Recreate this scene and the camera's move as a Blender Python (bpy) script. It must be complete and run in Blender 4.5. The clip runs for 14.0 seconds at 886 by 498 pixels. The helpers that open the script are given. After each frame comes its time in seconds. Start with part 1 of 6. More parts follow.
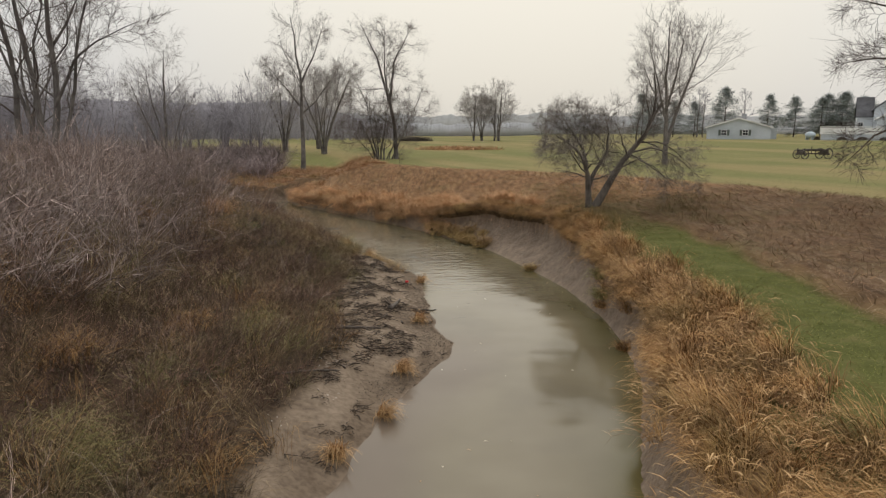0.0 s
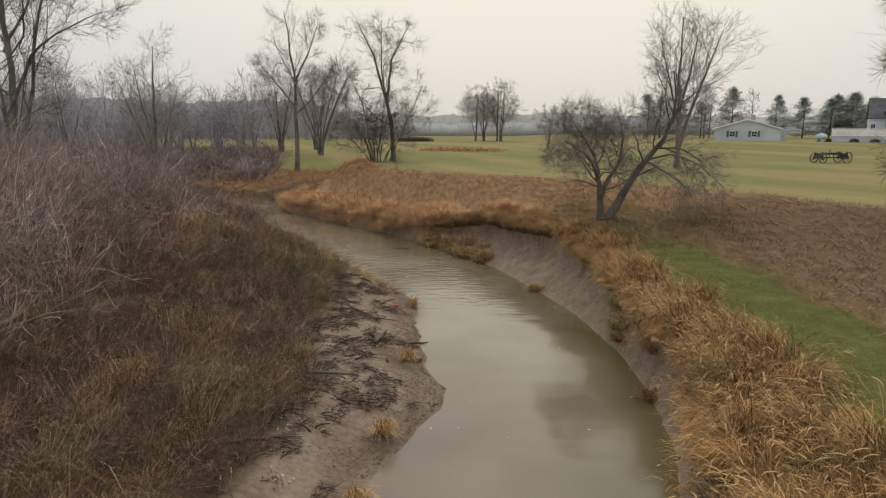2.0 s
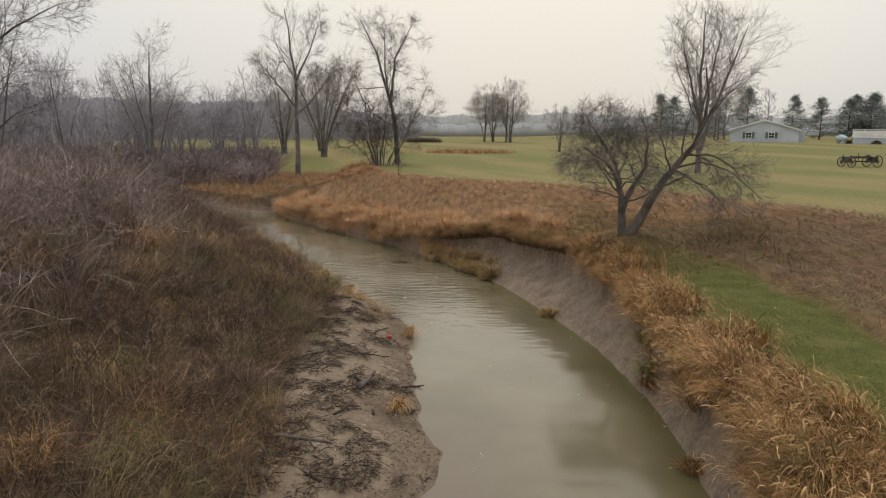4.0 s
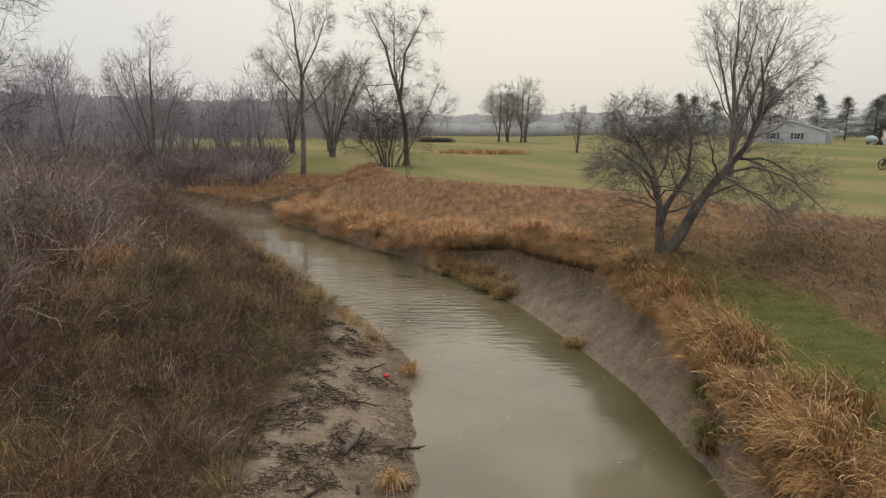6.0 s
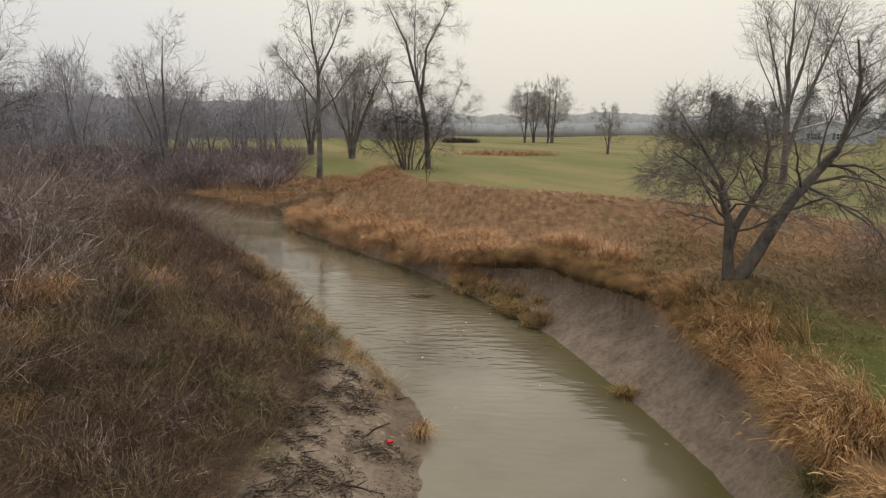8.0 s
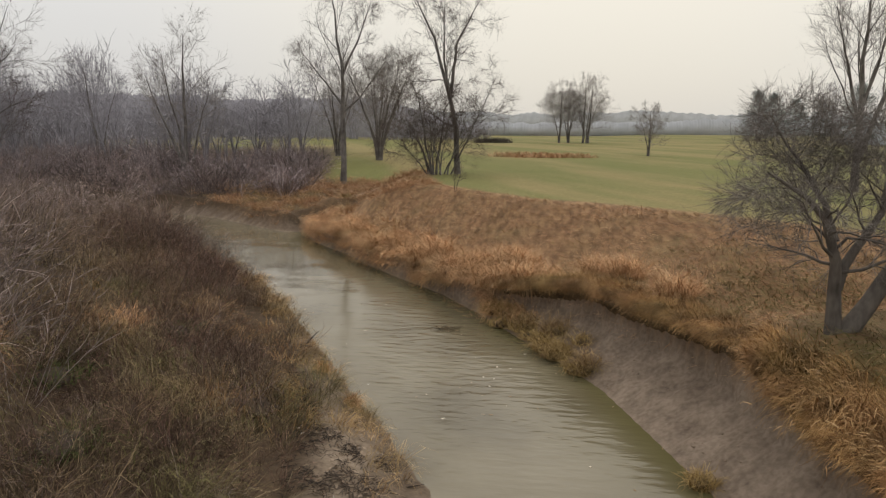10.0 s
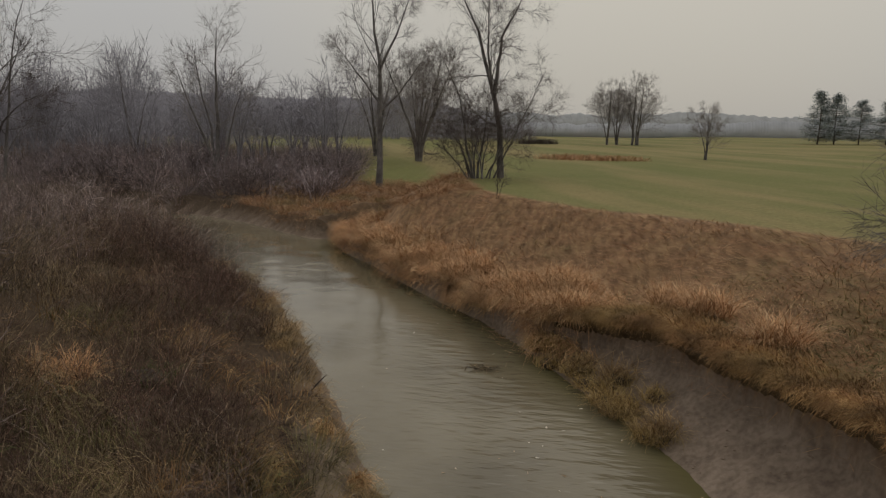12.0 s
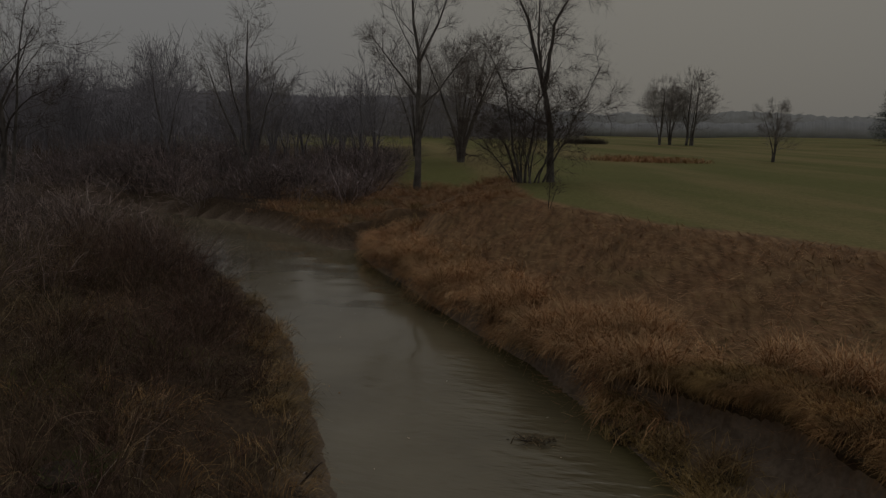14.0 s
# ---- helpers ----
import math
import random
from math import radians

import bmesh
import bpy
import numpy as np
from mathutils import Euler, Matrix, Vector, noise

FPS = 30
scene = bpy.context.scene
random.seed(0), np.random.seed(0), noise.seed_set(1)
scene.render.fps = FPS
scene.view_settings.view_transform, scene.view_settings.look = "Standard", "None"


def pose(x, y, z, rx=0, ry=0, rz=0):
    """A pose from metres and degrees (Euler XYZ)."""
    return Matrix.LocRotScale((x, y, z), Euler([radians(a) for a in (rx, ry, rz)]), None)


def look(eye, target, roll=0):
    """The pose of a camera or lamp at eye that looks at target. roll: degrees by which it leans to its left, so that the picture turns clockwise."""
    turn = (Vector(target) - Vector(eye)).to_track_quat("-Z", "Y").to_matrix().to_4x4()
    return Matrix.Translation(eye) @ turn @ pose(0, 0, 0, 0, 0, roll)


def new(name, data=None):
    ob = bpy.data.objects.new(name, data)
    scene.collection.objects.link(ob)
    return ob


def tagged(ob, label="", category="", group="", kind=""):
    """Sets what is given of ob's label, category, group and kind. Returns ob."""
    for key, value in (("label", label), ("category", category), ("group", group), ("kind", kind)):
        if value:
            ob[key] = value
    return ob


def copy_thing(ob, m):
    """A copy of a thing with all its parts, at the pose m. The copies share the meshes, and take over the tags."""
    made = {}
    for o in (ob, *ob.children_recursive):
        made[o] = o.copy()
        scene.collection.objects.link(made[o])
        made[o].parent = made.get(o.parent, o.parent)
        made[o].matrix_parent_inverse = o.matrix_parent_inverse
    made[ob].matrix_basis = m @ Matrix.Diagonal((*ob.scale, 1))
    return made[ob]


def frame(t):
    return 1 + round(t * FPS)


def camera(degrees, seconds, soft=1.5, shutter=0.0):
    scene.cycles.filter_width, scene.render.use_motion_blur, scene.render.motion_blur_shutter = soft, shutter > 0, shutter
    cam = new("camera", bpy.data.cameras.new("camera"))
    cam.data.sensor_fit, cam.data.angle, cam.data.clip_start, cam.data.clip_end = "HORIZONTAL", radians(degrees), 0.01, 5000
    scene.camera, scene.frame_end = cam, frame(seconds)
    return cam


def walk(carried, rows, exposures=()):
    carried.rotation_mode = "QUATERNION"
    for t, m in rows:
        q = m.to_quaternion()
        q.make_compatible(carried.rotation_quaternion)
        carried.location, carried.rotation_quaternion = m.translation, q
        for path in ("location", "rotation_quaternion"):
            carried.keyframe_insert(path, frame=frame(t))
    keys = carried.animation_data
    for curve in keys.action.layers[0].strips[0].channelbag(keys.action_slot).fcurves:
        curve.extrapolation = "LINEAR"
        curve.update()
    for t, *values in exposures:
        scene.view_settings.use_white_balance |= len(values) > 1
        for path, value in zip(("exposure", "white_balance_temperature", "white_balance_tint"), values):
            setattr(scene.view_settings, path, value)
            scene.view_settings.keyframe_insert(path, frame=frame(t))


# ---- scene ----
cam = camera(64.2, 14.0, soft=1.25)
PATH = [
    (0, (-0.034, -0.57, 5.67), (-0.034, 1.402, 5.336), -0.0),
    (0.5, (0.016, 0.156, 5.704), (0.017, 2.128, 5.37), -0.0),
    (1, (0.091, 0.949, 5.704), (0.094, 2.921, 5.37), 0.1),
    (1.5, (0.154, 1.667, 5.777), (0.156, 3.638, 5.442), 0.1),
    (2, (0.213, 2.443, 5.839), (0.207, 4.415, 5.503), 0.2),
    (2.5, (0.267, 3.164, 5.905), (0.253, 5.135, 5.569), 0.2),
    (5, (0.511, 7.029, 5.979), (0.464, 9.0, 5.643), 0.3),
    (5.5, (0.52, 7.862, 5.967), (0.462, 9.832, 5.63), 0.3),
    (6, (0.508, 8.723, 5.953), (0.439, 10.693, 5.616), 0.4),
    (6.5, (0.48, 9.628, 5.933), (0.398, 11.598, 5.596), 0.4),
    (7, (0.485, 10.488, 5.933), (0.389, 12.457, 5.595), 0.4),
    (7.5, (0.484, 11.401, 5.908), (0.373, 13.369, 5.573), 0.4),
    (8, (0.455, 12.291, 5.946), (0.318, 14.258, 5.609), 0.4),
    (10.5, (0.221, 16.663, 6.209), (-0.027, 18.617, 5.866), 0.6),
    (11, (0.111, 17.538, 6.209), (-0.164, 19.489, 5.866), 0.8),
    (11.5, (0.022, 18.513, 6.174), (-0.283, 20.46, 5.831), 0.9),
    (12, (-0.061, 19.503, 6.146), (-0.402, 21.444, 5.803), 0.9),
    (12.5, (-0.224, 20.562, 6.094), (-0.598, 22.496, 5.751), 1.2),
    (13, (-0.374, 21.617, 6.06), (-0.778, 23.546, 5.718), 1.2),
    (13.5, (-0.575, 22.654, 6.058), (-1.006, 24.577, 5.715), 1.2),
    (14, (-0.795, 23.75, 6.096), (-1.254, 25.665, 5.749), 1.0),
]
FADE = [(0.0, 0.0), (10.5, 0.0), (11.0, -0.08), (11.5, -0.38), (12.0, -0.75), (12.5, -1.05), (13.0, -1.45), (13.5, -1.9), (14.0, -2.35)]
walk(cam, [(t, look(eye, target, roll)) for t, eye, target, roll in PATH], FADE)
# ---- world, sun ----
world = bpy.data.worlds.new("overcast_sky")
scene.world = world
world.use_nodes = True
wn, wl = world.node_tree.nodes, world.node_tree.links
wn.clear()
w_out, w_bg = wn.new("ShaderNodeOutputWorld"), wn.new("ShaderNodeBackground")
w_sky, w_mix = wn.new("ShaderNodeTexSky"), wn.new("ShaderNodeMix")
w_sky.sky_type, w_sky.sun_disc = "NISHITA", False
w_sky.sun_elevation, w_sky.sun_rotation = radians(60), radians(10)
w_sky.dust_density, w_sky.air_density = 4.0, 1.0
w_scale = wn.new("ShaderNodeVectorMath")
w_scale.operation = "SCALE"
w_scale.inputs["Scale"].default_value = 0.10
wl.new(w_sky.outputs[0], w_scale.inputs[0])
# the cloud deck: brighter and creamier above than at the hazy rim
w_tc, w_sep, w_ramp = wn.new("ShaderNodeTexCoord"), wn.new("ShaderNodeSeparateXYZ"), wn.new("ShaderNodeValToRGB")
wl.new(w_tc.outputs["Generated"], w_sep.inputs[0])
wl.new(w_sep.outputs["Z"], w_ramp.inputs[0])
ramp = w_ramp.color_ramp
ramp.elements[0].position, ramp.elements[0].color = 0.0, (0.70, 0.685, 0.67, 1)
ramp.elements[1].position, ramp.elements[1].color = 0.22, (0.85, 0.83, 0.795, 1)
e = ramp.elements.new(1.0)
e.color = (1.04, 1.03, 1.005, 1)
# the deck thins towards the hidden sun: a broad warm brightening
w_dot, w_rng, w_warm = wn.new("ShaderNodeVectorMath"), wn.new("ShaderNodeMapRange"), wn.new("ShaderNodeMix")
w_dot.operation = "DOT_PRODUCT"
w_dot.inputs[1].default_value = Vector((0.1, 0.86, 0.5)).normalized()
wl.new(w_tc.outputs["Generated"], w_dot.inputs[0])
wl.new(w_dot.outputs["Value"], w_rng.inputs[0])
w_rng.inputs[1].default_value, w_rng.inputs[2].default_value = 0.72, 1.0
w_rng.interpolation_type = "SMOOTHSTEP"
w_warm.data_type, w_warm.blend_type = "RGBA", "ADD"
wl.new(w_rng.outputs[0], w_warm.inputs[0])
wl.new(w_ramp.outputs[0], w_warm.inputs[6])
w_warm.inputs[7].default_value = (0.16, 0.11, 0.0, 1)
w_mix.data_type = "RGBA"
w_mix.inputs[0].default_value = 0.88
wl.new(w_scale.outputs[0], w_mix.inputs[6])
wl.new(w_warm.outputs[2], w_mix.inputs[7])
wl.new(w_mix.outputs[2], w_bg.inputs[0])
w_bg.inputs[1].default_value = 1.0
wl.new(w_bg.outputs[0], w_out.inputs[0])
sun_data = bpy.data.lights.new("sun", "SUN")
sun_data.energy, sun_data.angle, sun_data.color = 0.7, radians(40), (1.0, 0.95, 0.88)
sun = new("sun", sun_data)
sun.matrix_world = look((8.7, 49.2, 86.6), (0, 0, 0))


# ---- materials ----
def mat_base(name, rough=0.8):
    m = bpy.data.materials.new(name)
    m.use_nodes = True
    n = m.node_tree.nodes
    b = n["Principled BSDF"]
    b.inputs["Roughness"].default_value = rough
    b.inputs["Specular IOR Level"].default_value = 0.15
    return m, n, m.node_tree.links, b


def noise_node(n, l, scale, detail=4.0, stretch=None, coord="Object"):
    tc, mp, tx = n.new("ShaderNodeTexCoord"), n.new("ShaderNodeMapping"), n.new("ShaderNodeTexNoise")
    mp.inputs["Scale"].default_value = stretch or (1, 1, 1)
    tx.inputs["Scale"].default_value, tx.inputs["Detail"].default_value = scale, detail
    l.new(tc.outputs[coord], mp.inputs[0])
    l.new(mp.outputs[0], tx.inputs[0])
    return tx


def ramp_node(n, l, src, stops):
    r = n.new("ShaderNodeValToRGB")
    el = r.color_ramp.elements
    while len(el) < len(stops):
        el.new(0.5)
    for k, (pos, col) in enumerate(stops):
        el[k].position, el[k].color = pos, (*col, 1)
    l.new(src, r.inputs[0])
    return r.outputs[0]


def mix_node(n, l, fac, a, b, mode="MIX"):
    m = n.new("ShaderNodeMix")
    m.data_type, m.blend_type = "RGBA", mode
    for sock, v in ((m.inputs[0], fac), (m.inputs[6], a), (m.inputs[7], b)):
        if isinstance(v, (int, float)):
            sock.default_value = v
        elif isinstance(v, tuple):
            sock.default_value = (*v, 1)
        else:
            l.new(v, sock)
    return m.outputs[2]


def bump_node(n, l, b, src, strength, dist):
    bp = n.new("ShaderNodeBump")
    bp.inputs["Strength"].default_value, bp.inputs["Distance"].default_value = strength, dist
    l.new(src, bp.inputs["Height"])
    l.new(bp.outputs[0], b.inputs["Normal"])


def kin_haze_mat(name, stops, rough=0.85):
    """Twigs and stems coloured by their plant and the haze painted on it, and a little by the single stem."""
    m, n, l, b = mat_base(name, rough)
    a, g = n.new("ShaderNodeAttribute"), n.new("ShaderNodeNewGeometry")
    a.attribute_name = "kin"
    c = ramp_node(n, l, a.outputs["Fac"], stops)
    f = ramp_node(n, l, g.outputs["Random Per Island"], [(0.0, (0.4, 0.4, 0.4)), (0.6, (0.9, 0.9, 0.9)), (0.88, (1.3, 1.3, 1.3)), (1.0, (2.0, 2.0, 2.0))])
    t = n.new("ShaderNodeAttribute")
    t.attribute_name = "tone"
    c = mix_node(n, l, 1.0, c, t.outputs["Color"], "MULTIPLY")
    l.new(mix_node(n, l, 1.0, c, f, "MULTIPLY"), b.inputs["Base Color"])
    return m


def rough_mat(name, dark, light, scale, bump=0.4, dist=0.02, rough=0.85, stretch=None, spread=(0.3, 0.7)):
    """A surface with two scales of mottling and fine relief."""
    m, n, l, b = mat_base(name, rough)
    fine, big = noise_node(n, l, scale, 6.0, stretch), noise_node(n, l, scale * 0.13, 3.0)
    c = ramp_node(n, l, fine.outputs[0], [(spread[0], dark), (spread[1], light)])
    c = mix_node(n, l, 0.5, c, ramp_node(n, l, big.outputs[0], [(0.35, tuple(v * 0.7 for v in dark)), (0.65, tuple(min(1, v * 1.15) for v in light))]))
    l.new(c, b.inputs["Base Color"])
    bump_node(n, l, b, fine.outputs[0], bump, dist)
    return m


def blade_mat(name, stops, patch=None, patch2=None, rough=0.7, clump=0.0):
    """Blades and stems: a colour for each, and large patches that shift it."""
    m, n, l, b = mat_base(name, rough)
    g = n.new("ShaderNodeNewGeometry")
    c = ramp_node(n, l, g.outputs["Random Per Island"], stops)
    if patch:
        p = noise_node(n, l, 0.45, 3.0)
        f = n.new("ShaderNodeMapRange")
        f.inputs[1].default_value, f.inputs[2].default_value = 0.48, 0.68
        f.inputs[4].default_value = 0.75
        l.new(p.outputs[0], f.inputs[0])
        c = mix_node(n, l, f.outputs[0], c, patch)
    if patch2:
        p = noise_node(n, l, 0.8, 4.0, (1, 1, 0.6))
        f = n.new("ShaderNodeMapRange")
        f.inputs[1].default_value, f.inputs[2].default_value = 0.5, 0.62
        f.inputs[4].default_value = 0.7
        l.new(p.outputs[0], f.inputs[0])
        c = mix_node(n, l, f.outputs[0], c, patch2)
    if clump:
        p = noise_node(n, l, 1.5, 2.0)
        c = mix_node(n, l, 1.0, c, ramp_node(n, l, p.outputs[0], [(0.36, (1 - clump,) * 3), (0.66, (1 + clump,) * 3)]), "MULTIPLY")
    l.new(c, b.inputs["Base Color"])
    return m


M_BARK = rough_mat("bark", (0.055, 0.041, 0.031), (0.135, 0.106, 0.083), 14, 0.8, 0.02, 0.95, (1, 1, 0.25))
# grey bark lightened with the haze that lies before the trees
M_BARK_HAZE_GREY = rough_mat("haze_grey_bark", (0.086, 0.077, 0.071), (0.22, 0.20, 0.183), 12, 0.7, 0.02, 0.9, (1, 1, 0.25))
M_TWIG = rough_mat("twig", (0.07, 0.055, 0.047), (0.165, 0.135, 0.12), 6, 0.2)
# twigs of the mid-distance trees, haze put into their paleness
M_TWIG_HAZE_PALE = rough_mat("haze_pale_twig", (0.18, 0.158, 0.148), (0.34, 0.308, 0.288), 6, 0.2)
# far wood: pale bluish tones carry the haze in the base colour
M_TWIG_HAZED = rough_mat("hazed_wood_twig", (0.27, 0.255, 0.275), (0.40, 0.382, 0.41), 3, 0.2)
M_BARK_HAZED = rough_mat("hazed_wood_bark", (0.20, 0.188, 0.20), (0.32, 0.305, 0.325), 5, 0.3)
# gnarled tree: bark and twigs paled, the haze put into the base colour
M_BARK_CRAB = rough_mat("hazed_crab_bark", (0.078, 0.066, 0.057), (0.20, 0.175, 0.152), 12, 0.8, 0.02, 0.95, (1, 1, 0.3))
M_TWIG_CRAB = rough_mat("hazed_crab_twig", (0.135, 0.117, 0.105), (0.27, 0.24, 0.217), 6, 0.2)
M_STRAW = blade_mat("straw_blades", [(0.0, (0.11, 0.056, 0.024)), (0.3, (0.27, 0.142, 0.055)), (0.7, (0.43, 0.252, 0.10)), (1.0, (0.62, 0.41, 0.195))], (0.20, 0.135, 0.048), (0.28, 0.15, 0.066), clump=0.45)
M_STRAW_RED = blade_mat("russet_blades", [(0.0, (0.24, 0.125, 0.07)), (0.45, (0.44, 0.245, 0.128)), (0.8, (0.57, 0.345, 0.185)), (1.0, (0.68, 0.475, 0.275))], (0.235, 0.205, 0.085), (0.38, 0.195, 0.105), clump=0.25)
M_ORANGE = blade_mat("orange_blades", [(0.0, (0.29, 0.142, 0.068)), (0.5, (0.60, 0.335, 0.16)), (1.0, (0.80, 0.56, 0.32))], (0.36, 0.26, 0.125), (0.42, 0.235, 0.12), clump=0.3)
M_PLUME = blade_mat("seed_plumes", [(0.0, (0.38, 0.215, 0.09)), (1.0, (0.64, 0.43, 0.22))])
M_WEED = blade_mat("dead_weed_stems", [(0.0, (0.05, 0.031, 0.026)), (0.5, (0.115, 0.074, 0.06)), (0.85, (0.21, 0.148, 0.12)), (1.0, (0.42, 0.34, 0.27))], (0.20, 0.132, 0.074), (0.13, 0.082, 0.07), clump=0.5)
M_SHRUB = blade_mat("thicket_twigs", [(0.0, (0.10, 0.068, 0.058)), (0.6, (0.20, 0.14, 0.12)), (1.0, (0.32, 0.245, 0.215))], (0.17, 0.10, 0.075))
# pale upper stops: grey-pink twigs with haze put into the colour
M_BUSH = kin_haze_mat("bush_twigs", [(0.0, (0.125, 0.073, 0.057)), (0.18, (0.195, 0.122, 0.092)), (0.34, (0.30, 0.215, 0.135)), (0.46, (0.225, 0.19, 0.098)), (0.6, (0.27, 0.192, 0.162)), (0.8, (0.355, 0.282, 0.25)), (1.0, (0.40, 0.328, 0.302))])
# brown to bluish grey: the upper stops hold distance haze
M_FAR_BUSH_HAZED = kin_haze_mat("hazed_far_bush_twigs", [(0.0, (0.20, 0.142, 0.122)), (0.5, (0.265, 0.21, 0.198)), (1.0, (0.34, 0.295, 0.30))])
M_MAT = blade_mat("matted_grass", [(0.0, (0.06, 0.041, 0.025)), (0.5, (0.145, 0.103, 0.056)), (0.85, (0.27, 0.198, 0.108)), (1.0, (0.48, 0.38, 0.23))], (0.14, 0.132, 0.05), (0.13, 0.085, 0.06), clump=0.5)
M_GREEN = blade_mat("green_blades", [(0.0, (0.10, 0.115, 0.028)), (0.6, (0.16, 0.168, 0.045)), (1.0, (0.28, 0.245, 0.095))])
M_SLOPE = blade_mat("slope_blades", [(0.0, (0.19, 0.13, 0.086)), (0.5, (0.275, 0.192, 0.124)), (0.85, (0.35, 0.255, 0.16)), (1.0, (0.47, 0.37, 0.24))], (0.20, 0.185, 0.085), (0.27, 0.165, 0.112))
M_OLIVE = blade_mat("olive_green_blades", [(0.0, (0.12, 0.115, 0.04)), (0.5, (0.19, 0.17, 0.066)), (1.0, (0.30, 0.25, 0.11))])
M_MOSSY = blade_mat("olive_blades", [(0.0, (0.19, 0.118, 0.042)), (0.5, (0.37, 0.25, 0.095)), (1.0, (0.58, 0.42, 0.20))])
M_TIP = blade_mat("green_tipped_blades", [(0.0, (0.15, 0.13, 0.045)), (0.5, (0.27, 0.25, 0.10)), (1.0, (0.46, 0.40, 0.20))])
M_MUD = rough_mat("wet_mud_clod", (0.17, 0.122, 0.085), (0.31, 0.235, 0.17), 14, 0.6, 0.02, 0.7)
M_STICK = rough_mat("wet_driftwood", (0.025, 0.018, 0.014), (0.09, 0.068, 0.052), 18, 0.6, 0.01, 0.6, (1, 1, 0.3))
M_LOG = rough_mat("weathered_log", (0.05, 0.042, 0.036), (0.17, 0.145, 0.125), 16, 0.6, 0.01, 0.8, (0.3, 1, 1))
M_STONE = rough_mat("gravel_stone", (0.085, 0.066, 0.05), (0.26, 0.205, 0.155), 30, 0.3, 0.01, 0.75)
M_CLOD = rough_mat("dried_mud", (0.20, 0.15, 0.105), (0.36, 0.285, 0.21), 9, 0.5, 0.02, 0.8)
M_SIDING = rough_mat("grey_white_siding", (0.48, 0.52, 0.56), (0.58, 0.62, 0.66), 2.0, 0.1, 0.01, 0.6, (0.3, 0.3, 6))
M_WHITE = rough_mat("white_paint", (0.76, 0.76, 0.75), (0.85, 0.85, 0.84), 4.0, 0.1, 0.01, 0.5)
M_ROOF = rough_mat("pale_shingles", (0.36, 0.36, 0.37), (0.5, 0.5, 0.51), 5.0, 0.4, 0.02, 0.9)
# dark roof, lightened in its colour for the haze over the field
M_ROOF_DARK = rough_mat("hazed_dark_shingles", (0.08, 0.08, 0.085), (0.13, 0.13, 0.14), 5.0, 0.4, 0.02, 0.9)
M_SHUTTER = rough_mat("dark_green_paint", (0.09, 0.11, 0.10), (0.15, 0.17, 0.155), 8.0, 0.1, 0.01, 0.6)
# needles far paler and bluer than live green: distance haze in the colour
M_NEEDLE_HAZED = blade_mat("hazed_pine_needles", [(0.0, (0.21, 0.245, 0.235)), (0.6, (0.285, 0.318, 0.305)), (1.0, (0.36, 0.385, 0.365))])
M_IRON = rough_mat("weathered_wagon_wood", (0.05, 0.043, 0.04), (0.15, 0.13, 0.115), 12, 0.5, 0.01, 0.8)
M_TANK = rough_mat("tank_paint", (0.40, 0.47, 0.53), (0.52, 0.60, 0.66), 3, 0.05, 0.005, 0.4)
M_RED, _n, _l, _b = mat_base("red_plastic", 0.35)
_b.inputs["Base Color"].default_value = (0.72, 0.02, 0.03, 1)
M_GLASS, _n, _l, _b = mat_base("window_glass", 0.05)
_b.inputs["Base Color"].default_value = (0.03, 0.035, 0.04, 1)
_b.inputs["Specular IOR Level"].default_value = 0.6
M_LEAF = blade_mat("floating_leaves", [(0.0, (0.3, 0.17, 0.07)), (1.0, (0.75, 0.68, 0.55))])
# dark hedge tones raised a little by haze painted into them
M_HEDGE = blade_mat("haze_lifted_hedge", [(0.0, (0.07, 0.06, 0.05)), (1.0, (0.16, 0.135, 0.105))])
M_WRACK = blade_mat("leaf_wrack", [(0.0, (0.03, 0.02, 0.014)), (0.7, (0.075, 0.05, 0.034)), (1.0, (0.2, 0.12, 0.06))])
M_CANE = blade_mat("dead_canes", [(0.0, (0.14, 0.09, 0.072)), (0.6, (0.27, 0.20, 0.165)), (1.0, (0.46, 0.38, 0.32))])
M_FLECK = blade_mat("dry_leaf_scraps", [(0.0, (0.30, 0.26, 0.22)), (1.0, (0.66, 0.62, 0.57))])
M_DRAPE = blade_mat("lodged_grass", [(0.0, (0.13, 0.085, 0.045)), (0.5, (0.25, 0.17, 0.088)), (1.0, (0.46, 0.35, 0.19))], (0.17, 0.12, 0.07))
M_FRINGE = blade_mat("bank_fringe", [(0.0, (0.17, 0.10, 0.052)), (0.5, (0.36, 0.228, 0.105)), (1.0, (0.56, 0.40, 0.20))], (0.17, 0.14, 0.06), clump=0.4)
M_BENCH = blade_mat("bench_blades", [(0.0, (0.13, 0.145, 0.036)), (0.6, (0.18, 0.19, 0.05)), (1.0, (0.29, 0.26, 0.10))])
M_LIME = blade_mat("green_leaves", [(0.0, (0.05, 0.08, 0.018)), (1.0, (0.13, 0.16, 0.045))])


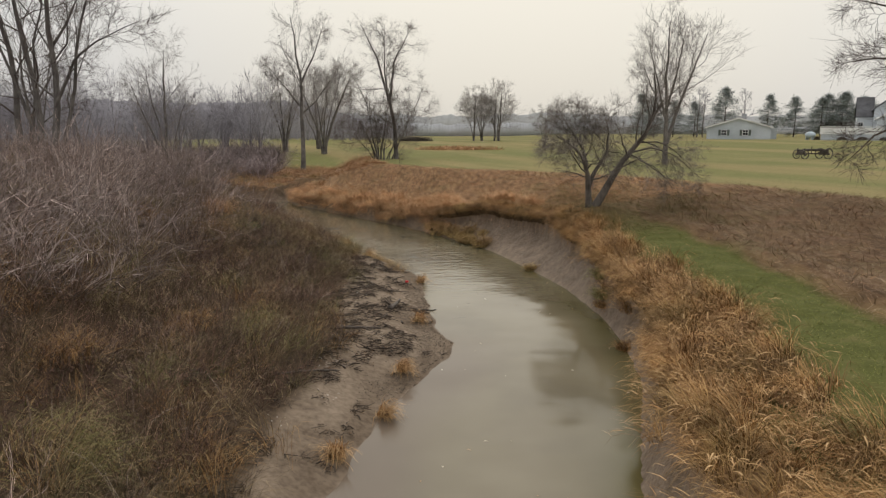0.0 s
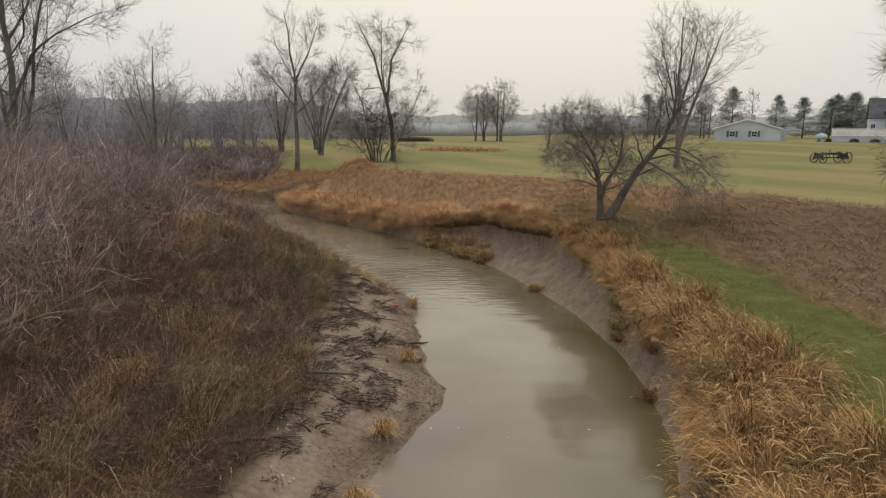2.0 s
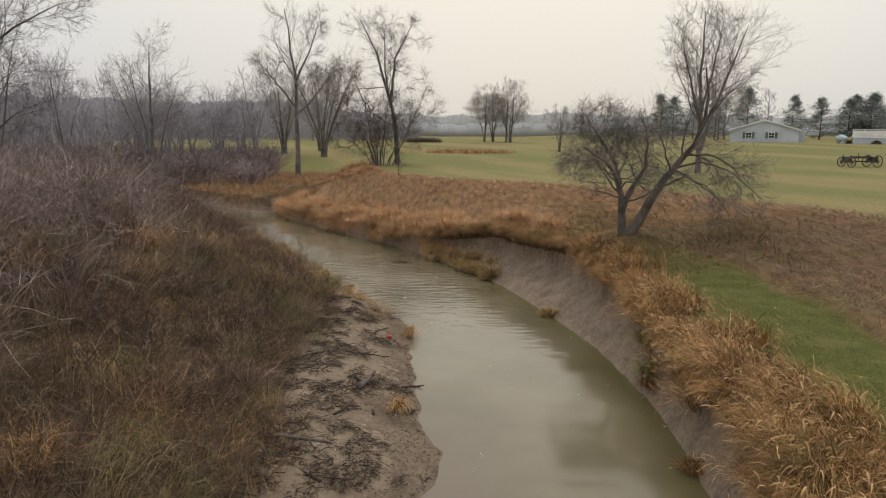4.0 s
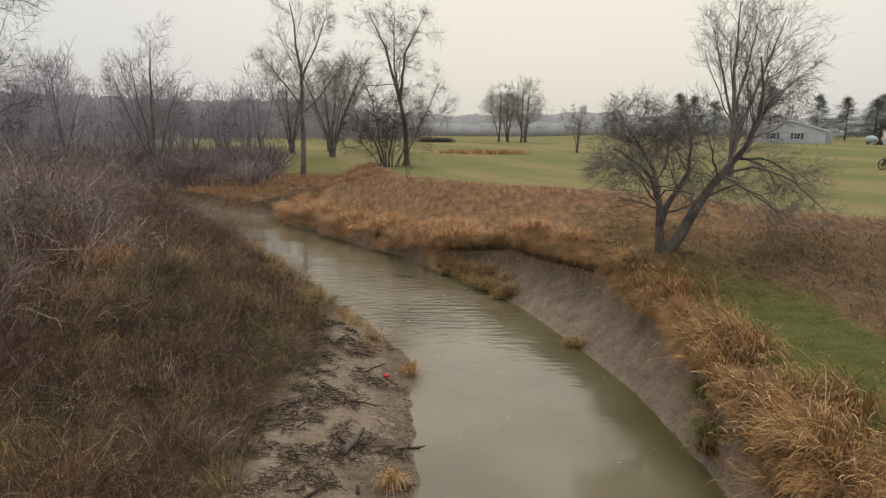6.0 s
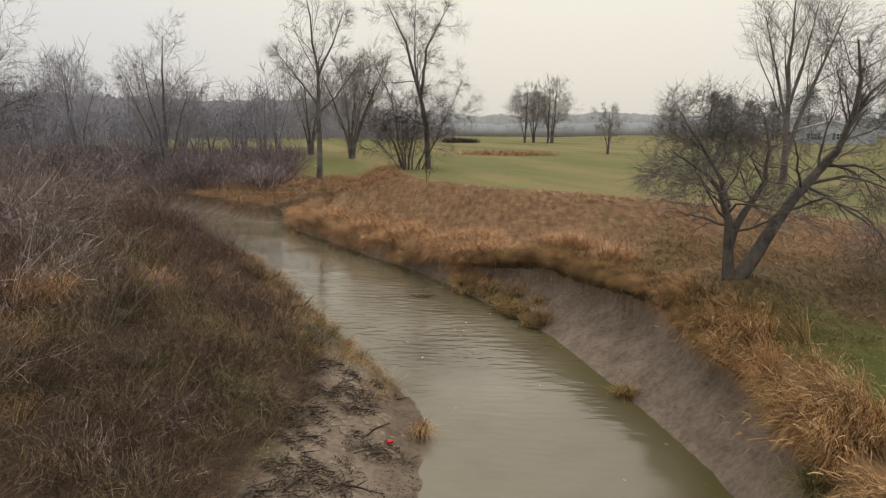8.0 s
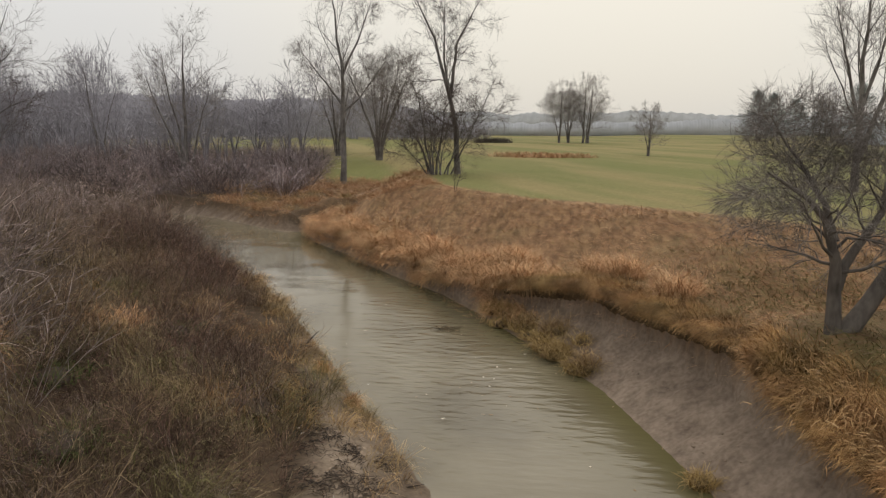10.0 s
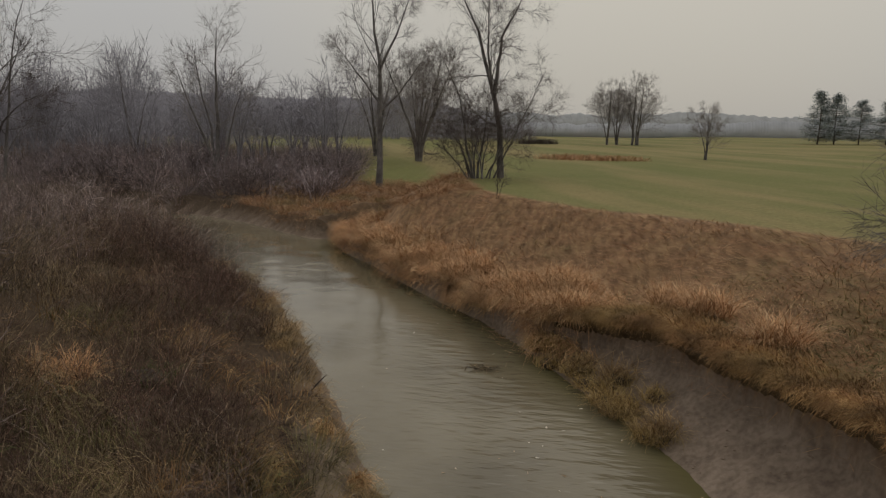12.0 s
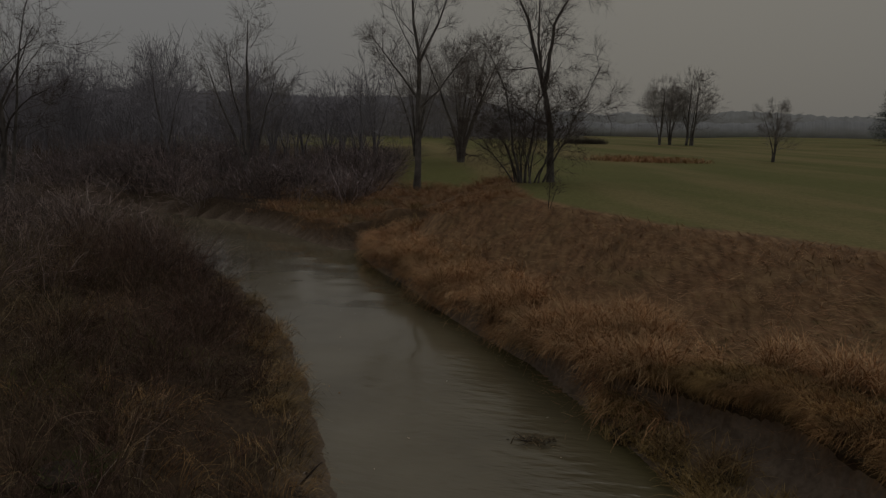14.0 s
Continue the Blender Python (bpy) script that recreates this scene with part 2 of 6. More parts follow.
def ground_material():
    m, n, l, b = mat_base("ground", 0.9)

    def attr(name):
        a = n.new("ShaderNodeAttribute")
        a.attribute_name = name
        return a.outputs["Fac"]

    fine, mid, big = noise_node(n, l, 9.0, 8.0), noise_node(n, l, 1.6, 5.0), noise_node(n, l, 0.22, 4.0)
    # bands of mowing run alongside the creek's bank
    turn, stripe = n.new("ShaderNodeMapping"), noise_node(n, l, 1.0, 3.0, (0.17, 0.022, 1.0))
    turn.inputs["Rotation"].default_value = (0, 0, radians(-21))
    l.new(n.new("ShaderNodeTexCoord").outputs["Object"], turn.inputs[0])
    l.new(turn.outputs[0], stripe.inputs[0].links[0].from_node.inputs[0])
    soil = ramp_node(n, l, fine.outputs[0], [(0.3, (0.032, 0.023, 0.016)), (0.7, (0.09, 0.064, 0.042))])
    comb = noise_node(n, l, 2.2, 6.0, (2.2, 0.5, 1.0))
    straw = ramp_node(n, l, comb.outputs[0], [(0.25, (0.125, 0.078, 0.045)), (0.5, (0.26, 0.158, 0.086)), (0.68, (0.37, 0.235, 0.125)), (0.8, (0.25, 0.20, 0.085))])
    lawn = ramp_node(n, l, fine.outputs[0], [(0.3, (0.098, 0.120, 0.032)), (0.7, (0.176, 0.186, 0.060))])
    dry = ramp_node(n, l, stripe.outputs[0], [(0.44, (0.0, 0.0, 0.0)), (0.60, (0.85, 0.85, 0.85))])
    tan = ramp_node(n, l, fine.outputs[0], [(0.3, (0.25, 0.188, 0.088)), (0.7, (0.35, 0.268, 0.13))])
    field = mix_node(n, l, mix_node(n, l, 0.45, dry, big.outputs[0]), lawn, tan)
    bench = ramp_node(n, l, mid.outputs[0], [(0.25, (0.066, 0.074, 0.018)), (0.55, (0.098, 0.104, 0.028)), (0.8, (0.155, 0.135, 0.052))])
    mud = ramp_node(n, l, mid.outputs[0], [(0.3, (0.145, 0.104, 0.073)), (0.5, (0.24, 0.179, 0.129)), (0.75, (0.345, 0.264, 0.196))])
    mud = mix_node(n, l, 0.35, mud, ramp_node(n, l, fine.outputs[0], [(0.35, (0.085, 0.062, 0.046)), (0.62, (0.30, 0.236, 0.182))]))
    sand = ramp_node(n, l, mid.outputs[0], [(0.28, (0.085, 0.061, 0.044)), (0.42, (0.195, 0.147, 0.105)), (0.75, (0.325, 0.255, 0.19))])
    sand = mix_node(n, l, 0.3, sand, ramp_node(n, l, fine.outputs[0], [(0.3, (0.09, 0.066, 0.048)), (0.6, (0.36, 0.285, 0.212))]))
    c = mix_node(n, l, attr("straw"), soil, straw)
    c = mix_node(n, l, attr("field"), c, field)
    c = mix_node(n, l, attr("bench"), c, bench)
    c = mix_node(n, l, attr("mud"), c, mud)
    c = mix_node(n, l, attr("sand"), c, sand)
    l.new(c, b.inputs["Base Color"])
    wet = n.new("ShaderNodeMapRange")
    wet.inputs[3].default_value, wet.inputs[4].default_value = 0.95, 0.62
    l.new(attr("mud"), wet.inputs[0])
    l.new(wet.outputs[0], b.inputs["Roughness"])
    bump_node(n, l, b, mix_node(n, l, 0.5, fine.outputs[0], mid.outputs[0]), 0.7, 0.06)
    return m


def water_material():
    m, n, l, b = mat_base("murky_water", 0.09)
    big, rip, rip2 = noise_node(n, l, 0.28, 3.0), noise_node(n, l, 2.4, 2.0, (0.6, 1.7, 1.0)), noise_node(n, l, 0.5, 1.0)
    c = ramp_node(n, l, big.outputs[0], [(0.3, (0.138, 0.116, 0.078)), (0.5, (0.19, 0.161, 0.108)), (0.7, (0.225, 0.194, 0.134))])
    # shallows: brown mud shows through beside the bar; the cut bank's olive reflection is painted in
    for key, tone in (("shoal", (0.145, 0.108, 0.085)), ("weedy", (0.115, 0.102, 0.032))):
        sh = n.new("ShaderNodeAttribute")
        sh.attribute_name = key
        c = mix_node(n, l, sh.outputs["Fac"], c, tone)
    l.new(c, b.inputs["Base Color"])
    b.inputs["IOR"].default_value = 1.36
    b.inputs["Specular IOR Level"].default_value = 0.85
    # riffle where the stream quickens, smooth elsewhere
    at = n.new("ShaderNodeAttribute")
    at.attribute_name = "riffle"
    h = mix_node(n, l, at.outputs["Fac"], mix_node(n, l, 0.962, rip.outputs[0], rip2.outputs[0]), rip.outputs[0])
    bump_node(n, l, b, h, 0.38, 0.12)
    return m


M_GROUND, M_WATER = ground_material(), water_material()
M_SOD = rough_mat("root_bound_sod", (0.055, 0.038, 0.025), (0.17, 0.12, 0.07), 16, 0.9, 0.04, 0.95)

# ---- mesh helpers ----
RNG = np.random.default_rng(7)


def quads_mesh(name, verts, faces, mats, smooth=False):
    """A mesh from arrays of corners and of four-cornered (or three-cornered) faces."""
    me = bpy.data.meshes.new(name)
    verts, faces = np.asarray(verts, np.float32), np.asarray(faces, np.int32)
    k = faces.shape[1]
    me.vertices.add(len(verts))
    me.vertices.foreach_set("co", verts.ravel())
    me.loops.add(faces.size)
    me.loops.foreach_set("vertex_index", faces.ravel())
    me.polygons.add(len(faces))
    me.polygons.foreach_set("loop_start", np.arange(0, faces.size, k, dtype=np.int32))
    if smooth:
        me.polygons.foreach_set("use_smooth", np.ones(len(faces), bool))
    me.update(calc_edges=True)
    for mt in mats if isinstance(mats, (list, tuple)) else [mats]:
        me.materials.append(mt)
    return me


def part(name, bm, material, parent, label=""):
    """Links a bmesh, or a mesh, as one object under a thing or a part."""
    if isinstance(bm, bmesh.types.BMesh):
        me = bpy.data.meshes.new(name)
        bm.to_mesh(me)
        bm.free()
        me.materials.append(material)
    else:
        me = bm
    ob = new(name, me)
    ob.parent = parent
    if label:
        ob["label"] = label
    return ob


def thing(name, at, label, category, group="", rz=0.0, kind=""):
    ob = new(name)
    ob.matrix_basis = pose(at[0], at[1], at[2], 0, 0, rz)
    ob.empty_display_size = 0.2
    return tagged(ob, label, category, group, kind)


def tubes(lines, sides):
    """Round tapered tubes along lines of equally many points: an array (n, k, 3) and radii (n, k)."""
    P, R = np.asarray([a for a, _ in lines], float), np.asarray([b for _, b in lines], float)
    n, k, _ = P.shape
    T = np.gradient(P, axis=1)
    T /= np.linalg.norm(T, axis=2, keepdims=True) + 1e-9
    ref = np.where(np.abs(T[:, :1, 2:]) < 0.8, np.array([0, 0, 1.0]), np.array([1.0, 0, 0]))
    U = np.cross(T, ref)
    U /= np.linalg.norm(U, axis=2, keepdims=True) + 1e-9
    W = np.cross(T, U)
    a = np.arange(sides) * 2 * np.pi / sides
    V = P[:, :, None] + R[:, :, None, None] * (np.cos(a)[:, None] * U[:, :, None] + np.sin(a)[:, None] * W[:, :, None])
    i, j, s = np.meshgrid(np.arange(n), np.arange(k - 1), np.arange(sides), indexing="ij")
    s2 = (s + 1) % sides
    base = i * k * sides
    F = np.stack([base + j * sides + s, base + j * sides + s2, base + (j + 1) * sides + s2, base + (j + 1) * sides + s], -1).reshape(-1, 4)
    return V.reshape(-1, 3), F


def join(sets):
    V, F, o = [], [], 0
    for v, f in sets:
        V.append(v), F.append(f + o)
        o += len(v)
    return np.concatenate(V), np.concatenate(F)


def ribbons(P, width, side):
    """Flat tapering blades along points (n, k, 3), of width (n,), flat towards side (n, 3)."""
    n, k, _ = P.shape
    taper = np.interp(np.arange(k) / (k - 1), [0, 0.6, 1], [1, 0.8, 0.18])
    off = side[:, None] * (width[:, None] * taper[None])[:, :, None] * 0.5
    V = np.stack([P - off, P + off], 2).reshape(-1, 3)
    i, j = np.meshgrid(np.arange(n), np.arange(k - 1), indexing="ij")
    b = (i * k + j) * 2
    F = np.stack([b, b + 1, b + 3, b + 2], -1).reshape(-1, 4)
    return V, F


def blades(at, length, lean, droop, width, heading=None, spread=1.0, k=4, rng=RNG):
    """Grass blades that rise from places (n, 3), lean out and droop at the tip."""
    n = len(at)
    az = rng.uniform(0, 2 * np.pi, n) if heading is None else heading + rng.normal(0, spread, n)
    out = np.stack([np.cos(az), np.sin(az), np.zeros(n)], 1)
    ang = np.abs(rng.normal(lean, 0.25, n))
    u = np.linspace(0, 1, k)
    P = np.zeros((n, k, 3))
    P[:, 0] = at
    for j in range(1, k):
        a = np.clip(ang + droop * u[j] ** 1.5 * rng.uniform(0.5, 1.3, n), 0, 2.5)
        step = (length / (k - 1))[:, None]
        P[:, j] = P[:, j - 1] + step * (np.sin(a)[:, None] * out + np.cos(a)[:, None] * np.array([0, 0, 1.0]))
    sa = az + np.pi / 2 + rng.uniform(-0.9, 0.9, n)
    side = np.stack([np.cos(sa), np.sin(sa), rng.uniform(-0.3, 0.3, n)], 1)
    return ribbons(P, width, side), P


def box(bm, x0, x1, y0, y1, z0, z1, bevel=0.0):
    made = bmesh.ops.create_cube(bm, size=1.0, matrix=Matrix.Translation(((x0 + x1) / 2, (y0 + y1) / 2, (z0 + z1) / 2)) @ Matrix.Diagonal((x1 - x0, y1 - y0, z1 - z0, 1)))
    if bevel:
        edges = list({ed for v in made["verts"] for ed in v.link_edges})
        bmesh.ops.bevel(bm, geom=edges, offset=bevel, segments=1, affect="EDGES")
    return bm


# ---- the lie of the land ----
RIGHT = np.array([(2.0, -40), (2.6, 4), (3.1, 9.6), (3.6, 11.5), (4.5, 14.6), (4.8, 17.1), (4.9, 19.9), (4.7, 22), (4.4, 24.4), (3.8, 26.9), (3.2, 29.1), (2.3, 32.2), (1.4, 34.1), (0.3, 36.1), (-1.0, 38.7), (-2.6, 41.4), (-4.5, 43.7), (-6.5, 46.4), (-8.4, 49.3), (-10, 51.2), (-11.4, 53.4), (-12.2, 55.9)])
FAR = np.array([(-12.2, 55.9), (-13.6, 55.5), (-15.7, 57.1), (-19.3, 60.2), (-22.6, 62.2), (-27, 64), (-36, 67), (-60, 70), (-120, 72)])
LEFT = np.array([(-2.4, -40), (-2.2, 4), (-1.9, 9.6), (-1.6, 11.2), (-1.1, 13.3), (-0.6, 14.7), (0, 16.2), (0.25, 17.7), (-0.35, 19.2), (-0.45, 21.6), (-0.65, 23.8), (-0.85, 26.2), (-1.7, 28), (-3.2, 30.6), (-4.1, 32.2), (-4.9, 33.7), (-6, 35.7), (-7.5, 38.2), (-9.3, 41.2), (-11.9, 44.4), (-15, 47.6), (-20, 51.5), (-27, 54.5), (-36, 57), (-60, 60), (-120, 62)])
EDGE = np.array([(20, -60), (19.5, 0), (18.3, 14), (17.5, 20), (16.6, 25.8), (15.6, 28.8), (14.4, 31.8), (12.6, 35), (10.3, 38.8), (7.2, 42.6), (4.0, 44.8), (0.6, 47.4), (-2.6, 51), (-5.0, 55.5), (-6.5, 62), (-7, 75), (-9, 100), (-12, 180), (-12, 2500)])
GULLY = np.array([(-12.2, 56.5), (-10.2, 60), (-8.2, 65), (-7.5, 72)])


def along(line, x, y):
    """Distance to a line of points, and the x and y of its nearest place."""
    best = np.full(np.shape(x), 1e9)
    bx, by = np.zeros(np.shape(x)), np.zeros(np.shape(x))
    for (ax, ay), (cx, cy) in zip(line[:-1], line[1:]):
        t = np.clip(((x - ax) * (cx - ax) + (y - ay) * (cy - ay)) / ((cx - ax) ** 2 + (cy - ay) ** 2), 0, 1)
        px, py = ax + t * (cx - ax), ay + t * (cy - ay)
        d = np.hypot(x - px, y - py)
        near = d < best
        best, bx, by = np.where(near, d, best), np.where(near, px, bx), np.where(near, py, by)
    return best, bx, by


def inside(poly, x, y):
    c = np.zeros(np.shape(x), bool)
    for (ax, ay), (cx, cy) in zip(poly, np.roll(poly, -1, 0)):
        c ^= ((ay > y) != (cy > y)) & (x < (cx - ax) * (y - ay) / (cy - ay + 1e-12) + ax)
    return c


def smooth(a, b, v):
    t = np.clip((v - a) / (b - a), 0, 1)
    return t * t * (3 - 2 * t)


WATER = np.concatenate([LEFT, FAR[::-1], RIGHT[::-1]])
FIELD = np.concatenate([EDGE, [(2500, 2500), (2500, -60)]])


def waves(x, y, s, seed):
    """Cheap smooth noise from a few crossing sines, about -1 to 1."""
    r = np.random.default_rng(seed)
    v = 0
    for _ in range(7):
        a, f, p = r.uniform(0, 2 * np.pi), s * r.uniform(0.6, 1.7), r.uniform(0, 2 * np.pi)
        v = v + np.sin((x * np.cos(a) + y * np.sin(a)) * f + p)
    return v / 4.0


def lip_width(yr, x, y):
    """How far the bare mud reaches from the water's edge to the lip of the right bank."""
    return np.interp(yr, [5, 14, 20, 22.5, 25, 27.5, 30, 32, 34.5, 36.5, 37.6, 38.6, 56], [0.3, 0.32, 0.36, 0.5, 0.95, 1.35, 1.5, 1.45, 1.3, 0.95, 0.8, 0.14, 0.14]) + 0.12 * waves(x, y, 1.7, 8) + 0.04 * waves(x, y, 5.0, 18)


def rim_height(yr):
    return np.interp(yr, [5, 20, 25, 30, 35, 38.5, 45, 52, 56], [1.2, 1.25, 1.4, 1.6, 1.5, 0.8, 0.6, 0.55, 0.5])


def land(x, y):
    """Height and the zones of the ground at places x, y."""
    x, y = np.asarray(x, float), np.asarray(y, float)
    dr, _, yr = along(RIGHT, x, y)
    df, xf, _ = along(FAR, x, y)
    dl, xl, yl = along(LEFT, x, y)
    # the bar's edge wanders in and out
    bent = smooth(-0.6, 0.6, np.minimum(dr, df) - dl) * smooth(4.0, 2.0, dl) * (0.10 * waves(x, y, 2.6, 15) + 0.05 * waves(x, y, 7.0, 16))
    wet = inside(WATER, x + bent, y)
    dl, xl, yl = along(LEFT, x + bent, y)
    de, _, _ = along(EDGE, x, y)
    field = inside(FIELD, x, y)
    dg, _, _ = along(GULLY, x, y)
    wob = 0.12 * waves(x, y, 2.3, 3) + 0.05 * waves(x, y, 6.0, 4)
    upland = 3.05 + 0.12 * smooth(60, 130, y) + 0.75 * smooth(22, 48, x) * smooth(60, 118, y) + 0.03 * waves(x, y, 0.15, 5)
    plain = 1.5 + 1.1 * smooth(70, 92, y) + 0.5 * smooth(92, 140, y) + 0.05 * waves(x, y, 0.5, 6)
    # right bank: mud face, lip, bench, slope
    w, rim = lip_width(yr, x, y), rim_height(yr)
    lip = rim + 0.22
    dd = np.maximum(dr - w, 0)
    s = dd / (dd + de + 1e-6)
    flat = smooth(33, 24, y)
    rise = flat * (0.22 * smooth(0.0, 0.25, s) + 0.2 * smooth(0.31, 0.36, s) + 0.58 * smooth(0.36, 1.0, s)) + (1 - flat) * (0.35 * s + 0.65 * smooth(0.0, 1.0, s))
    gouge = 0.05 * waves(x, y, 4.5, 19) + 0.04 * waves(x, y, 11.0, 20)
    hr = np.where(dr < w, 0.6 * rim * np.clip(dr / np.maximum(w, 0.1), 0, 1) + (0.3 * wob + gouge) * smooth(0, 0.4, dr), 0.6 * rim + (lip - 0.6 * rim) * smooth(0.02, 0.14, dd) + (3.05 - lip) * rise + 0.5 * wob * smooth(0.0, 0.4, dd))
    hr = hr + 0.45 * np.exp(-((x - 6.6) ** 2 + (y - 29.6) ** 2) / 3.2) * (dr > w)
    # far bank
    dd2 = np.maximum(df - 0.4, 0)
    hf = np.where(df < 0.4, 0.9 * df, 0.36 + 0.64 * smooth(0, 0.25, dd2) + (plain - 1.0) * smooth(0.3, 9, dd2)) + 0.7 * wob
    # left bank: sand bar, then rough ground that climbs
    bar = np.interp(yl, [4, 10, 13.6, 16, 20, 24, 27, 30, 33, 38, 60], [1.0, 1.1, 1.7, 2.4, 2.7, 2.4, 1.9, 1.1, 0.7, 0.4, 0.4])
    dd3 = np.maximum(dl - bar, 0)
    hl = np.where(dl < bar, 0.5 * smooth(0, 1.0, dl / bar) ** 0.8, 0.5 + 0.75 * smooth(0, 3.6, dd3) + 2.2 * smooth(2.5, 8.0, dd3) * smooth(42, 28, y) + 0.5 * smooth(6, 30, dd3) + 0.6 * smooth(0.5, 4, dd3) * smooth(36, 46, y)) + 0.5 * wob * smooth(0, 0.6, dl)
    near_r, near_f = (dr <= dl) & (dr <= df), (df < dr) & (df < dl)
    h = np.where(near_r, hr, np.where(near_f, hf, hl))
    # the far plain between the field's edge and the far bank
    back = (~field) & (y > 55) & near_r
    h = np.where(back, np.minimum(hr, plain + 0.3) * smooth(20, 4, df) + plain * (1 - smooth(20, 4, df)), h)
    h = np.where(field, upland, h)
    side = smooth(0, 6, de) * (y > 60)
    h = np.where((~field) & (y > 60) & ~near_f, np.where(x > -40, plain * side + (1 - side) * np.minimum(upland, plain + 0.6), h), h)
    # the point's back falls gently to the gully
    h = np.where((~field) & (~wet) & (y > 50), h + np.maximum(upland - h, 0) * smooth(4.5, 0.0, de) * smooth(50, 55, y), h)
    h = h - 0.95 * smooth(1.5, 0.3, dg) * smooth(0.2, 1.2, np.minimum(df, dr)) * (~wet)
    shore = np.minimum(np.minimum(dr, dl), df)
    h = np.where(wet, -0.35 * np.minimum(shore, 0.35) - 0.5 * smooth(0.2, 1.6, shore), np.maximum(h, 0.3 * np.minimum(shore, 0.12)))
    mud = np.where(near_r, smooth(0.16, 0.06, dr - w), np.where(near_f, 0.6 * smooth(0.6, 0.4, df) * smooth(-27, -21, xf), 0.0))
    mud = np.where(wet, 1.0, np.maximum(mud, smooth(1.0, 0.3, dg) * 0.8))
    sand = np.where((~near_r) & (~near_f) & (~wet), smooth(0.5, -0.3, dl - bar) * (0.6 + 0.4 * smooth(0.35, 1.0, dl + 0.3 * waves(x, y, 2.0, 14))) * (0.75 + 0.25 * smooth(-0.5, 0.4, waves(x, y, 1.3, 9))), 0.0)
    lawn = np.where(field, smooth(0.0, 0.9, de + 0.3 * waves(x, y, 1.1, 10)), 0.0)
    lawn = np.maximum(lawn, smooth(66, 74, y + 3 * waves(x, y, 0.3, 11)) * smooth(-1.2, 0.6, x + 15.8 + 0.24 * (y - 73)))
    lawn = np.maximum(lawn, smooth(116, 122, y + 2 * waves(x, y, 0.3, 12)) * smooth(-85, -75, x))
    bench = np.where(near_r & ~field, flat * smooth(0.05, 0.10, s) * smooth(0.345, 0.30, s + 0.02 * waves(x, y, 1.2, 13)) * smooth(30.5, 27.5, y), 0.0)
    straw = np.where(near_r | near_f | field, 1.0 - 0.5 * smooth(34, 27, y) * smooth(0.28, 0.37, s) * near_r, 0.1)
    straw = straw * (1 - 0.85 * smooth(-17, -23, x) * (~field)) * (1 - 0.6 * near_f) * (1 - 0.7 * smooth(2.2, 1.0, dg))
    zones = dict(mud=mud, sand=sand, field=lawn, bench=bench, straw=straw)
    info = dict(dr=dr, dl=dl, df=df, de=de, w=w, bar=bar, s=s, near_r=near_r, near_f=near_f, field=field, wet=wet, yl=yl, yr=yr, dg=dg)
    return h, zones, info


def height(x, y):
    return float(land(np.array([x]), np.array([y]))[0][0])


def spaced(lo, hi, step, far_lo, far_hi, grow=1.18):
    mid = list(np.arange(lo, hi + 1e-6, step))
    a, d = [], step
    v = hi
    while v < far_hi:
        d *= grow
        v += d
        a.append(v)
    b, d, v = [], step, lo
    while v > far_lo:
        d *= grow
        v -= d
        b.append(v)
    return np.array(b[::-1] + mid + a)


def build_ground():
    gx, gy = spaced(-13, 8, 0.13, -1500, 1500, 1.13), spaced(8, 62, 0.13, -200, 2200, 1.13)
    X, Y = np.meshgrid(gx, gy)
    h, zones, _ = land(X.ravel(), Y.ravel())
    V = np.stack([X.ravel(), Y.ravel(), h], 1)
    nx, ny = len(gx), len(gy)
    i, j = np.meshgrid(np.arange(nx - 1), np.arange(ny - 1))
    b = (j * nx + i).ravel()
    me = quads_mesh("ground", V, np.stack([b, b + 1, b + nx + 1, b + nx], 1), M_GROUND, True)
    for key, v in zones.items():
        a = me.attributes.new(key, "FLOAT", "POINT")
        a.data.foreach_set("value", np.asarray(v, np.float32))
    tagged(new("ground", me), "muddy creek banks, rough brown grass and a mown field", "ground", kind="structure")


def build_water():
    gx, gy = spaced(-14, 7, 0.25, -121, 9), spaced(5, 60, 0.25, -41, 74)
    X, Y = np.meshgrid(gx, gy)
    nx = len(gx)
    V = np.stack([X.ravel(), Y.ravel(), np.zeros(X.size)], 1)
    keep = inside(WATER, X.ravel(), Y.ravel())
    for line in (LEFT, RIGHT, FAR):
        keep |= along(line, X.ravel(), Y.ravel())[0] < 1.2
    i, j = np.meshgrid(np.arange(nx - 1), np.arange(len(gy) - 1))
    b = (j * nx + i).ravel()
    F = np.stack([b, b + 1, b + nx + 1, b + nx], 1)
    me = quads_mesh("water", V, F[keep[F].any(1)], M_WATER, True)
    riffle = np.exp(-(((V[:, 0] + 1.2) / 4.5) ** 2 + ((V[:, 1] - 33.5) / 8.0) ** 2))
    a = me.attributes.new("riffle", "FLOAT", "POINT")
    a.data.foreach_set("value", riffle.astype(np.float32))
    dr, dl = along(RIGHT, V[:, 0], V[:, 1])[0], along(LEFT, V[:, 0], V[:, 1])[0]
    patch = waves(V[:, 0], V[:, 1], 0.9, 17)
    # along the right bank the bank's olive reflection is painted into the water
    for key, v in (("shoal", 0.75 * smooth(2.0, 0.2, dl + 0.5 * patch) * smooth(22, 15, V[:, 1])), ("weedy", 0.5 * smooth(0.9, 0.05, dr + 0.25 * patch) + 0.25 * smooth(2.4, 0.4, dr + 0.5 * patch))):
        a = me.attributes.new(key, "FLOAT", "POINT")
        a.data.foreach_set("value", v.astype(np.float32))
    tagged(new("water", me), "murky olive-brown creek water with a slight riffle", "water", kind="structure")


